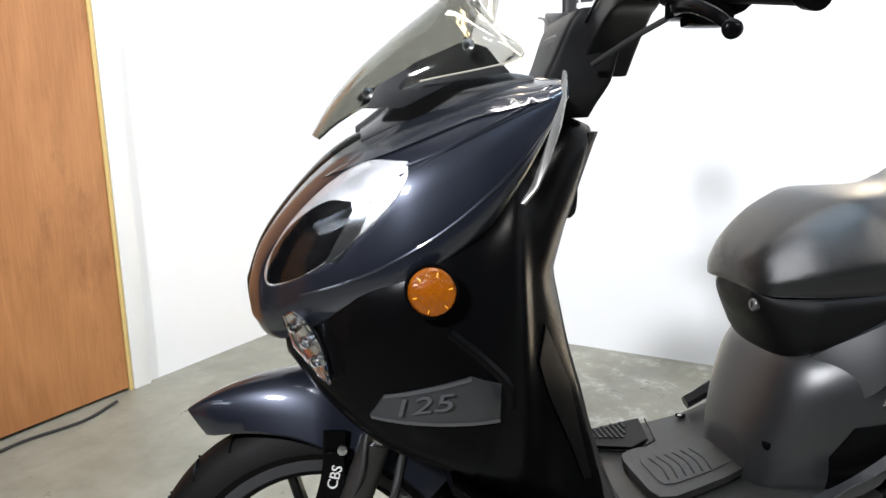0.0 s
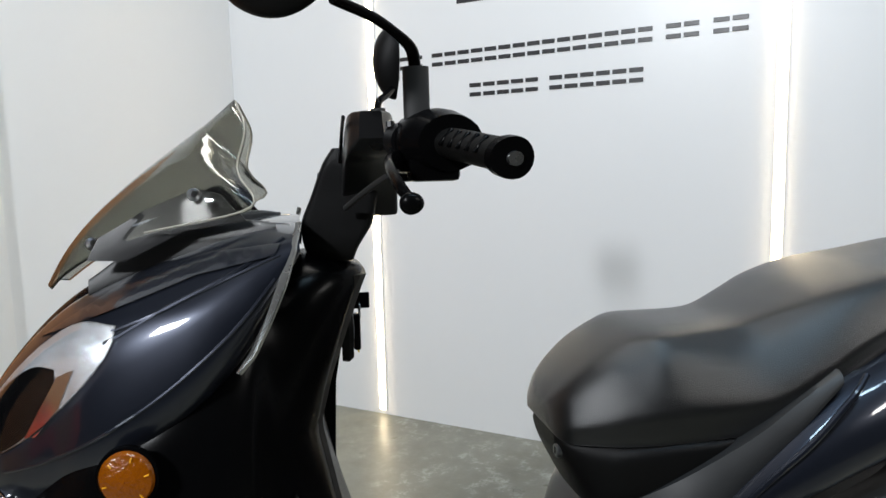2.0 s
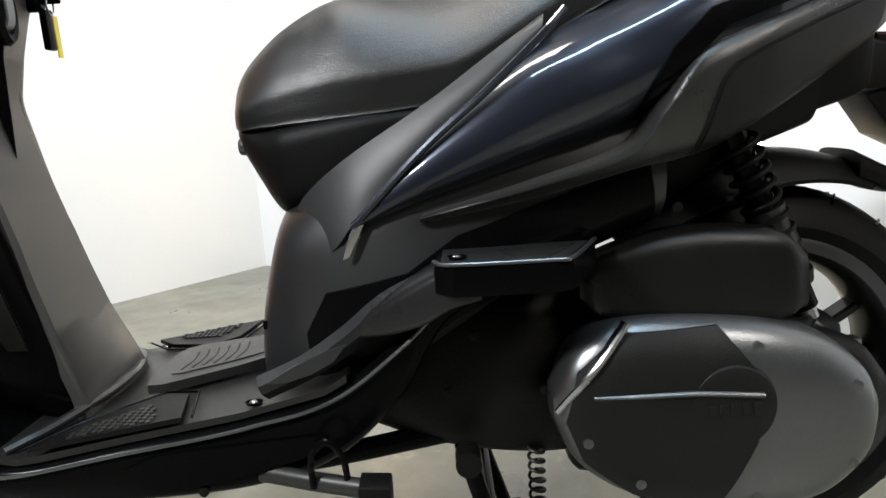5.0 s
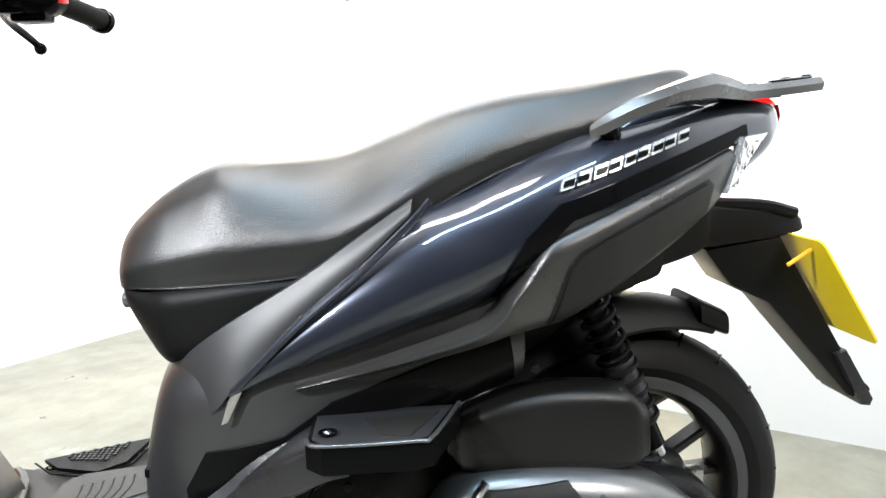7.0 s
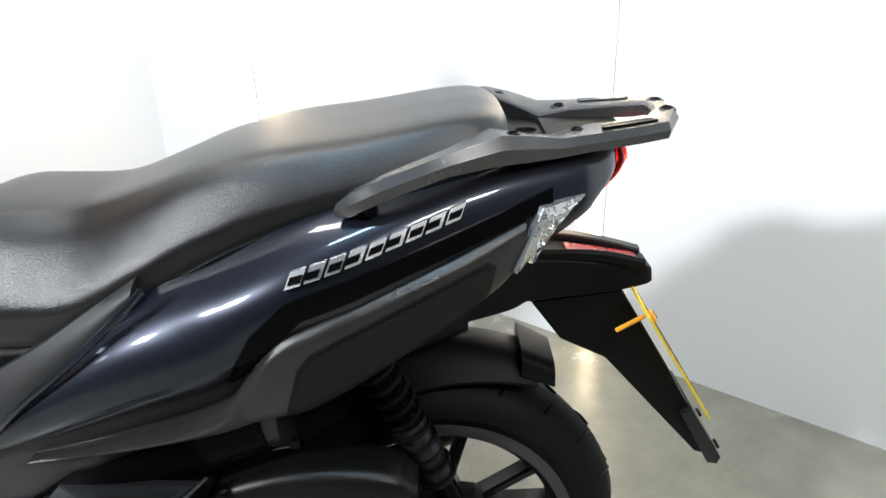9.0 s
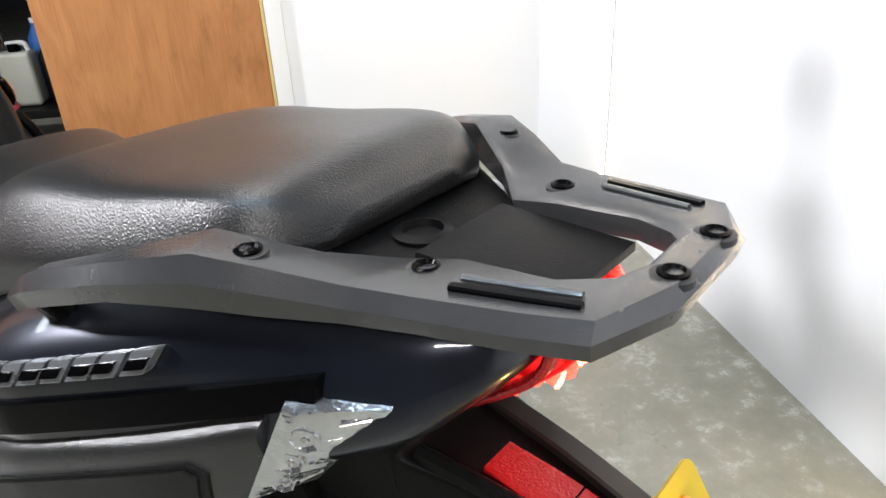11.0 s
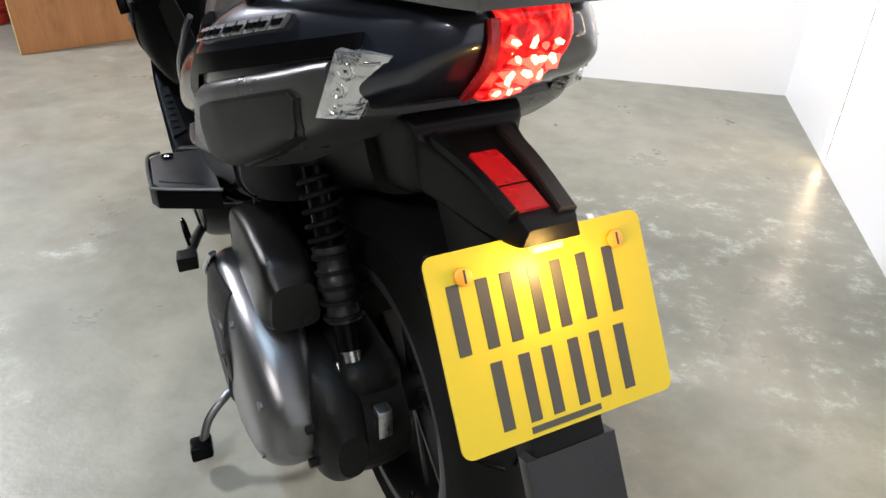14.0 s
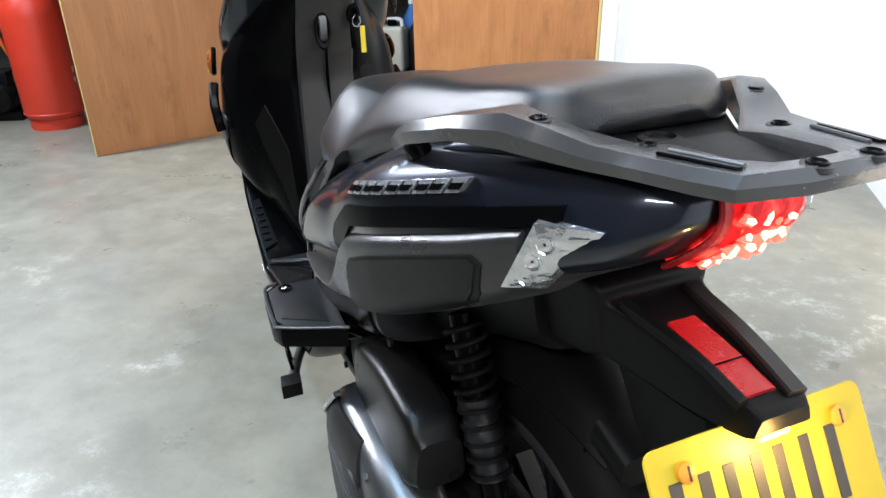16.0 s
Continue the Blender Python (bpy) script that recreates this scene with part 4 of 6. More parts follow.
# grab rail: one bar from the grip on one flank round the tail to the other, its inner edge widening to carry the rack
def rail_mesh():
    """Stations along the bar: outer edge x and y, inner edge x and y, top at the outer and the inner edge, bottom."""
    half = [(1.284, 0.172, 1.292, 0.158, 0.838, 0.838, 0.824), (1.300, 0.182, 1.306, 0.158, 0.850, 0.852, 0.828), (1.336, 0.184, 1.336, 0.158, 0.866, 0.867, 0.844), (1.40, 0.168, 1.396, 0.140, 0.884, 0.886, 0.862), (1.455, 0.147, 1.440, 0.112, 0.896, 0.899, 0.866), (1.482, 0.132, 1.486, 0.080, 0.891, 0.884, 0.864), (1.520, 0.110, 1.515, 0.050, 0.882, 0.876, 0.862), (1.560, 0.100, 1.552, 0.044, 0.884, 0.884, 0.866), (1.610, 0.089, 1.605, 0.042, 0.888, 0.888, 0.870), (1.642, 0.080, 1.628, 0.030, 0.891, 0.891, 0.873), (1.662, 0.040, 1.637, 0.016, 0.896, 0.895, 0.878)]
    line = [(a, -b, c, -d, e, f, g) for a, b, c, d, e, f, g in half] + half[::-1]
    bm = bmesh.new()
    rings = []
    for ox, oy, ix, iy, zo, zi, zb in line:
        o, n = Vector((ox, oy, 0)), Vector((ix, iy, 0))
        d = (n - o) / (n - o).length
        e = min(0.007, (n - o).length * 0.3)
        up = lambda q, z: Vector((q.x, q.y, z))
        rings.append([up(o + d * 0.003, zb), up(o, zb + (zo - zb) * 0.55), up(o + d * e, zo), up(n - d * e, zi), up(n, zi - 0.004), up(n - d * 0.002, zb)])
    return grid_faces(bm, rings)


rail = part("grab_rail", rail_mesh(), M_RAIL, P, "dark grey rear grab rail and carrier", 32)
part("carrier_bridge", flat_plate([(1.43, -0.118), (1.515, -0.058), (1.548, -0.046), (1.548, 0.046), (1.515, 0.058), (1.43, 0.118)], 0.846, 0.866, 0.004), M_MATT, rail, "black plate below the carrier")
part("lamp_roof", flat_plate([(1.512, -0.042), (1.606, -0.038), (1.606, 0.038), (1.512, 0.042)], 0.8665, 0.8725, 0.002), M_MATT, rail, "black cap over the tail light")
boss = part("carrier_boss", turned([(0.019, 0.864), (0.019, 0.869), (0.013, 0.871), (0.0115, 0.866), (0.0005, 0.866)], "z", (1.492, -0.012, -0.0005), 28), M_MATT, rail, "round fixing boss")
for s in (-1, 1):
    part("slot", bar_sweep([(1.568, s * 0.079, 0.8862), (1.630, s * 0.066, 0.8908)], 0.006, 0.003, 2, 0.001, smooth=False), M_BLACK, rail, "dark slot along the rail")
    part("slot_lip", bar_sweep([(1.568, s * 0.070, 0.8868), (1.626, s * 0.058, 0.8910)], 0.004, 0.003, 2, 0.001, smooth=False), M_ALLOY, rail)
    for x, y, z in ((1.466, 0.116, 0.8905), (1.542, 0.066, 0.8815), (1.652, 0.025, 0.8945)):
        b0 = part("bolt", turned([(0.0075, -0.002), (0.0075, 0.0022), (0.0055, 0.0030), (0.004, 0.001), (0.0005, 0.001)], "z", (x, s * y, z), 20), M_BLACK, rail)
        part("washer", turned([(0.0105, -0.003), (0.0105, 0.0005), (0.0070, 0.001)], "z", (x, s * y, z), 20), M_GREY, b0)
    part("rail_foot", tube([(1.31, s * 0.162, 0.838), (1.32, s * 0.150, 0.812), (1.33, s * 0.14, 0.79)], 0.013, 10, 10), M_BLACK, rail)
    part("tail_cheek", hull([(1.325, 0.806, 0.826, 0.004, 0.004, 2.5), (1.345, 0.800, 0.842, 0.010, 0.008, 2.6), (1.39, 0.800, 0.856, 0.016, 0.010, 2.8), (1.44, 0.806, 0.860, 0.016, 0.010, 2.8), (1.48, 0.822, 0.852, 0.008, 0.006, 2.5)], 24, 24, lambda q, s=s: Vector((q.x, q.y + s * (0.140 - (q.x - 1.33) * 0.30), q.z))), M_GLOSS, P, "glossy tail cheek panel")

# tail light
tail = part("tail_light", hull([(0.768, 1.500, 1.543, 0.014, 0.018, 4), (0.776, 1.500, 1.553, 0.028, 0.026, 6), (0.795, 1.505, 1.577, 0.032, 0.029, 7), (0.818, 1.515, 1.600, 0.035, 0.032, 7), (0.838, 1.520, 1.611, 0.037, 0.034, 7), (0.856, 1.525, 1.607, 0.037, 0.034, 7), (0.866, 1.530, 1.598, 0.036, 0.033, 6)], 40, 56, lambda q: Vector((q.z, q.y, q.x))), M_TAILRED, P, "lit red tail light", 30)
for k, (z, x, w) in enumerate(((0.783, 1.5605, 0.016), (0.797, 1.5775, 0.019), (0.811, 1.592, 0.022), (0.826, 1.6035, 0.024), (0.841, 1.609, 0.024))):
    for c in range(4):
        y = -w + 2 * w * (c + 0.5 * (k % 2) * 0.5 + 0.25) / 4
        y, z = y + random.uniform(-0.003, 0.003), z + random.uniform(-0.003, 0.003)
        r = 0.0070 + 0.0030 * random.random()
        led = part("led", turned([(r, -0.003), (r * 0.9, 0.0006), (r * 0.55, 0.0016), (0.0005, 0.0020)], "x", (0, 0, 0), 5), M_LEDRED, tail, "glowing red diode", 0)
        led.matrix_basis = Matrix.Translation((x, y, z)) @ Matrix.Rotation(random.uniform(0, 6.28), 4, "X") @ Matrix.Diagonal((1, 1.25, 0.85, 1))
        if random.random() < 0.75:
            core = part("led_core", turned([(r * 0.60, 0.0002), (r * 0.5, 0.0026), (0.0005, 0.0032)], "x", (0, 0, 0), 5), M_LEDCORE, tail, "", 0)
            core.matrix_basis = Matrix.Translation((x, y + random.uniform(-0.002, 0.002), z + random.uniform(-0.002, 0.002))) @ Matrix.Rotation(random.uniform(0, 6.28), 4, "X") @ Matrix.Diagonal((1, 1.3, 0.7, 1))
part("lens_border", bar_sweep([(1.538, -0.029, 0.772), (1.566, -0.0335, 0.795), (1.590, -0.0365, 0.818), (1.600, -0.0385, 0.838), (1.597, -0.0385, 0.856)], 0.006, 0.012, 20, 0.002, (0, 1, 0)), M_REDLENS, tail, "unlit dark red lens border")

# rear mudguard, lamp holder and plate
part("rear_mudguard_tail", hull([(1.40, 0.63, 0.745, 0.060, 0.090, 12), (1.470, 0.650, 0.742, 0.058, 0.072, 14), (1.492, 0.660, 0.735, 0.054, 0.064, 14), (1.500, 0.660, 0.722, 0.052, 0.056, 14), (1.54, 0.662, 0.716, 0.046, 0.046, 14), (1.60, 0.666, 0.706, 0.040, 0.036, 14), (1.642, 0.672, 0.699, 0.034, 0.028, 14), (1.654, 0.676, 0.692, 0.030, 0.024, 14)], 60, 48), M_MATT, P, "matt black rear mudguard extension", 22)
part("red_reflector", hull([(1.545, 0.712, 0.7195, 0.016, 0.015, 10), (1.59, 0.703, 0.7115, 0.019, 0.018, 10), (1.636, 0.692, 0.7030, 0.018, 0.017, 10)], 16, 32, lambda q: q + Vector((0, -0.011, 0))), M_REDLENS, P, "red rear reflector", 30)
part("reflector_joint", box(1.6005, 1.6015, -0.030, 0.008, 0.7035, 0.7108, 0.0002, 1), M_BLACK, P)
part("guard_ridge", bar_sweep([(1.505, 0.034, 0.721), (1.56, 0.027, 0.717), (1.60, 0.022, 0.711), (1.646, 0.018, 0.699)], 0.018, 0.010, 20, 0.002), M_FORK, P, "grey ridge beside the reflector")
part("guard_ridge", bar_sweep([(1.505, -0.044, 0.722), (1.56, -0.040, 0.719), (1.60, -0.037, 0.713), (1.640, -0.033, 0.701)], 0.010, 0.016, 20, 0.004), M_MATT, P, "black ridge beside the reflector")
part("plate_bracket", slab([(1.50, 0.655), (1.615, 0.668), (1.630, 0.642), (1.718, 0.495), (1.762, 0.425), (1.75, 0.41), (1.735, 0.415), (1.60, 0.57), (1.54, 0.60)], -0.04, 0.04, 0.005), M_MATT, P, "black number plate bracket")
foot = part("bracket_foot", slab([(1.705, 0.486), (1.722, 0.492), (1.770, 0.412), (1.766, 0.400), (1.752, 0.402)], -0.050, 0.050, 0.004), M_SHOULDER, P, "black foot of the plate bracket")
for y in (-0.036, 0.036):
    part("bolt", turned([(0.007, 0.0), (0.007, 0.004), (0.0005, 0.0045)], "z", (0, 0, 0), 12), M_ENGINE, foot).matrix_basis = Matrix.Translation((1.764, y, 0.424)) @ Matrix.Rotation(radians(59), 4, "Y")
corner = [(sy * (0.104 + 0.010 * math.cos(a)), sz * (0.079 + 0.010 * math.sin(a))) for sy, sz, turn in ((1, 1, 0), (-1, 1, 1), (-1, -1, 0), (1, -1, 1)) for a in (np.linspace(math.pi / 2, 0, 5) if turn else np.linspace(0, math.pi / 2, 5))]
sheet = bmesh.new()
face = sheet.faces.new([sheet.verts.new((-0.0015, y, z)) for y, z in corner])
grown = bmesh.ops.extrude_face_region(sheet, geom=[face])
bmesh.ops.translate(sheet, verts=[v for v in grown["geom"] if isinstance(v, bmesh.types.BMVert)], vec=(0.003, 0, 0))
plate = part("number_plate", sheet, M_YELLOW, P, "yellow rear number plate")
plate.matrix_basis = pose(1.674, 0, 0.596, 0, -31.5, 0)
for z, xs in ((0.030, (-0.078, -0.026, 0.026, 0.070)), (-0.044, (-0.052, 0.0, 0.052))):
    for k, y in enumerate(xs):
        w = 0.006 if y == 0.070 else 0.020
        for c in (-w + 0.006, w - 0.006) if w > 0.01 else (0.0,):
            part("bar", box(0.0012, 0.0022, y + c - 0.006, y + c + 0.006, z - 0.031, z + 0.031, 0.0004, 1), M_INK, plate)
part("bar", box(0.0012, 0.0022, -0.045, 0.03, -0.085, -0.079, 0.0003, 1), M_INK, plate)
for y in (-0.0805, 0.0805):
    bolt = part("plate_bolt", turned([(0.0085, 0.001), (0.0085, 0.005), (0.006, 0.007), (0.0005, 0.0075)], "x", (0, y, 0.066), 20), M_PLATEBOLT, plate, "orange plastic bolt head")
    part("slot", box(0.0072, 0.0082, y - 0.001, y + 0.001, 0.060, 0.072, 0.0003, 1), M_INK, bolt)
for y in (-0.0805, 0.0805):
    part("plate_screw", tube([(1.634, y, 0.655), (1.60, y, 0.635)], 0.003, 4, 8), M_PLATEBOLT, P, "yellow plastic screw end")
plate_lamp = part("plate_lamp", box(1.640, 1.650, -0.016, 0.016, 0.664, 0.671, 0.002), M_AMBERGLOW, P, "warm plate lamp")
lamp_data = bpy.data.lights.new("plate_lamp_light", "POINT")
lamp_data.energy, lamp_data.color, lamp_data.shadow_soft_size = 0.55, (1.0, 0.6, 0.15), 0.008
new("plate_lamp_light", lamp_data).location = (1.676, 0.0, 0.662)


# wheels
def wheel(name, cx, cz, r, wide, rim_r, spokes, label):
    w = part(name, turned([(rim_r, -wide * 0.42), (rim_r + 0.012, -wide * 0.47), (r - 0.05, -wide * 0.54), (r - 0.026, -wide * 0.47), (r - 0.008, -wide * 0.28), (r, 0), (r - 0.008, wide * 0.28), (r - 0.026, wide * 0.47), (r - 0.05, wide * 0.54), (rim_r + 0.012, wide * 0.47), (rim_r, wide * 0.42)], "y", (cx, 0, cz), 72), M_RUBBER, P, label)
    part("rim", turned([(rim_r + 0.008, -wide * 0.46), (rim_r - 0.006, -wide * 0.46), (rim_r - 0.018, -wide * 0.36), (rim_r - 0.024, -wide * 0.1), (rim_r - 0.024, wide * 0.1), (rim_r - 0.018, wide * 0.36), (rim_r - 0.006, wide * 0.46), (rim_r + 0.008, wide * 0.46)], "y", (cx, 0, cz), 64), M_RIM, w, "black alloy rim")
    part("rim_lip", turned([(rim_r + 0.010, -wide * 0.468), (rim_r + 0.004, -wide * 0.49), (rim_r - 0.007, -wide * 0.475), (rim_r - 0.008, -wide * 0.44)], "y", (cx, 0, cz), 64), M_RIMLIP, w, "worn rim lip")
    part("hub", turned([(0.012, -0.055), (0.030, -0.05), (0.034, -0.03), (0.034, 0.03), (0.030, 0.05), (0.012, 0.055)], "y", (cx, 0, cz), 28, True), M_RIM, w)
    for k in range(spokes):
        for tw in (-0.22, 0.22):
            a = 2 * math.pi * k / spokes + 0.3
            p0 = (cx + 0.03 * math.cos(a), 0, cz + 0.03 * math.sin(a))
            p1 = (cx + (rim_r - 0.02) * math.cos(a + tw), 0, cz + (rim_r - 0.02) * math.sin(a + tw))
            mid = tuple((u + v) / 2 for u, v in zip(p0, p1))
            part("spoke", bar_sweep([p0, mid, p1], 0.014, 0.032, 6, 0.003, (0, 1, 0)), M_RIM, w)
    for k in range(22):
        a = 2 * math.pi * k / 22
        for s in (-1, 1):
            pts = [(cx + (r + 0.0006 - 0.012 * (u / 0.75) ** 2) * math.cos(a + 0.10 * u), s * wide * 0.42 * u, cz + (r + 0.0006 - 0.012 * (u / 0.75) ** 2) * math.sin(a + 0.10 * u)) for u in (0.15, 0.5, 0.85)]
            part("groove", tube(pts, 0.0022, 6, 5), M_BLACK, w)
    return w


front = wheel("front_wheel", 0.014, 0.252, 0.252, 0.086, 0.180, 5, "black front wheel with road tyre")
rear = wheel("rear_wheel", 1.38, 0.287, 0.257, 0.11, 0.182, 5, "black rear wheel with road tyre")
disc = part("brake_disc", turned([(0.060, -0.060), (0.115, -0.060), (0.115, -0.064), (0.060, -0.064), (0.060, -0.060)], "y", (0.014, 0, 0.252), 56), M_DISC, front, "drilled steel brake disc")
for k in range(5):
    a = 2 * math.pi * k / 5
    part("disc_arm", bar_sweep([(0.014 + 0.02 * math.cos(a), -0.062, 0.252 + 0.02 * math.sin(a)), (0.014 + 0.05 * math.cos(a + 0.2), -0.062, 0.252 + 0.05 * math.sin(a + 0.2)), (0.014 + 0.075 * math.cos(a + 0.3), -0.062, 0.252 + 0.075 * math.sin(a + 0.3))], 0.006, 0.014, 8, 0.001, (0, 1, 0)), M_STEEL, front)

for k in range(20):
    a = 2 * math.pi * k / 20
    part("disc_hole", turned([(0.0045, -0.0648), (0.0005, -0.0649)], "y", (0.014 + (0.098 if k % 2 else 0.080) * math.cos(a), 0, 0.252 + (0.098 if k % 2 else 0.080) * math.sin(a)), 8, True), M_BLACK, front)

# fork, caliper, front mudguard
for s in (-1, 1):
    leg = part("fork_leg", tube([(0.017, s * 0.085, 0.232), (0.072, s * 0.085, 0.38), (0.112, s * 0.085, 0.485)], 0.023, 16, 18, radii=[0.026, 0.024, 0.021]), M_ENGINE if False else M_FORK, P, "grey fork leg")
    part("fork_tube", tube([(0.107, s * 0.085, 0.47), (0.172, s * 0.085, 0.64)], 0.0155, 6, 16), M_STEEL, leg)
    part("axle_nut", turned([(0.013, s * 0.105), (0.013, s * 0.122), (0.009, s * 0.126), (0.0005, s * 0.126)], "y", (0.012, 0, 0.252), 6), M_STEEL, leg, "bright axle nut")
    part("fork_clamp", turned([(0.030, s * 0.085 - 0.02), (0.030, s * 0.085 + 0.02)], "y", (0.016, 0, 0.252), 24, True), M_FORK, leg)
cal = part("brake_caliper", box(0.075, 0.135, -0.105, -0.045, 0.27, 0.345, 0.012, 3), M_ENGINE, P, "grimy black brake caliper")
for z in (0.285, 0.33):
    part("pin", turned([(0.009, -0.105), (0.009, -0.113), (0.0005, -0.114)], "y", (0.10, 0, z), 12), M_STEEL, cal)
part("brake_hose", tube([(0.115, -0.085, 0.345), (0.135, -0.085, 0.40), (0.15, -0.07, 0.46), (0.17, -0.06, 0.56)], 0.006, 24, 8), M_GASKET, P, "black brake hose")
part("speed_cable", tube([(0.07, -0.10, 0.40), (0.09, -0.11, 0.45), (0.10, -0.10, 0.50), (0.13, -0.08, 0.56)], 0.004, 24, 8), M_GASKET, P)
part("front_link", bar_sweep([(0.118, -0.085, 0.285), (0.135, -0.085, 0.345), (0.15, -0.085, 0.40)], 0.012, 0.010, 10, 0.003, (0, 1, 0)), M_ALLOY, P, "worn alloy link")


def arch(cx, cz, r, a0, a1, half, drop, tip, n=30, m=15):
    """A mudguard: a curved gutter round a wheel, narrowing towards its tip."""
    bm = bmesh.new()
    rings = []
    for i in range(n):
        u = i / (n - 1)
        a = radians(a0 + (a1 - a0) * u)
        w = half * (tip + (1 - tip) * min(1, u * 2.2) ** 0.6)
        outer = []
        for k in range(m):
            v = 2 * k / (m - 1) - 1
            rr = r - drop * abs(v) ** 2.6 * (0.35 + 0.65 * min(1, u * 1.8)) - 0.008 * v * v
            outer.append(Vector((cx + rr * math.cos(a), v * w, cz + rr * math.sin(a))))
        innr = [Vector((cx, q.y * 0.96, cz)) + (Vector((q.x, 0, q.z)) - Vector((cx, 0, cz))) * (1 - 0.006 / r) for q in outer[::-1]]
        rings.append(outer + innr)
    return grid_faces(bm, rings)


part("front_mudguard", arch(0.016, 0.252, 0.322, 124, 38, 0.078, 0.098, 0.12), M_GLOSS, P, "glossy midnight-grey front mudguard")
both_sides("mudguard_stay", bar_sweep([(0.055, -0.074, 0.50), (0.05, -0.080, 0.44), (0.035, -0.082, 0.385)], 0.010, 0.034, 10, 0.003, (1, 0, 0)), M_BLACK, P, "black mudguard stay")
cbs = part("stay_label", box(0.037, 0.066, -0.0905, -0.0890, 0.40, 0.475, 0.0005, 1), M_BLACK, P, "black label on the mudguard stay")
written("CBS", 0.021, M_LABELWHITE, pose(0.052, -0.0915, 0.438, 90, -72, 0), cbs)
for x, z in ((0.040, 0.398), (0.064, 0.478)):
    part("stay_bolt", turned([(0.007, -0.088), (0.007, -0.094), (0.0005, -0.095)], "y", (x, 0, z), 12), M_STEEL, P)
part("rear_mudguard", arch(1.38, 0.287, 0.306, 62, 135, 0.066, 0.045, 0.75), M_MATT, P, "black inner rear mudguard")
part("mudguard_lip", hull([(1.49, 0.545, 0.585, 0.055, 0.05, 4), (1.535, 0.525, 0.562, 0.05, 0.045, 4)], 10, 24), M_MATT, P)

before_steering = set(scene.objects)
# steering: column cover, bars, switches, levers, mirrors
upright = lambda q: Vector((q.z, q.y, q.x))
cover = part("handlebar_cover", hull([(0.906, 0.362, 0.418, 0.050, 0.066, 12), (0.925, 0.354, 0.426, 0.054, 0.080, 12), (0.955, 0.352, 0.444, 0.058, 0.088, 12), (0.99, 0.366, 0.452, 0.066, 0.092, 12), (1.03, 0.382, 0.462, 0.076, 0.094, 12), (1.05, 0.395, 0.468, 0.078, 0.090, 12)], 40, 44, upright), M_MATT, P, "black handlebar cover", 25)
for s in (-1, 1):
    part("cover_shoulder", hull([(0.045, 0.962, 1.020, 0.036, 0.036, 14), (0.09, 0.996, 1.047, 0.034, 0.032, 14), (0.15, 1.028, 1.075, 0.030, 0.028, 14), (0.185, 1.038, 1.084, 0.027, 0.024, 14), (0.212, 1.054, 1.084, 0.014, 0.012, 14)], 26, 44, lambda q, s=s: Vector((0.441 + q.y, s * q.x, q.z))), M_SHOULDER, P, "angular black bar shoulder", 25)
    part("shoulder_edge", bar_sweep([(0.404, s * 0.06, 1.022), (0.409, s * 0.15, 1.066), (0.411, s * 0.206, 1.078)], 0.004, 0.004, 8, 0.001), M_SHOULDER, P)
part("dash_hood", hull([(0.375, 0.965, 1.020, 0.055, 0.05, 4), (0.40, 0.965, 1.040, 0.066, 0.06, 4), (0.43, 0.97, 1.050, 0.070, 0.064, 4)], 12, 28), M_GREY, P, "grey instrument hood")
part("instrument_glass", slab([(0.415, 1.0505), (0.415, 1.054), (0.472, 1.054), (0.472, 1.0505)], -0.06, 0.06, 0.001), M_BLACK, P, "dark instrument glass")
part("steering_stem", tube([(0.385, 0, 0.93), (0.368, 0, 0.87), (0.345, 0, 0.80)], 0.018, 8, 16), M_BLACK, P)
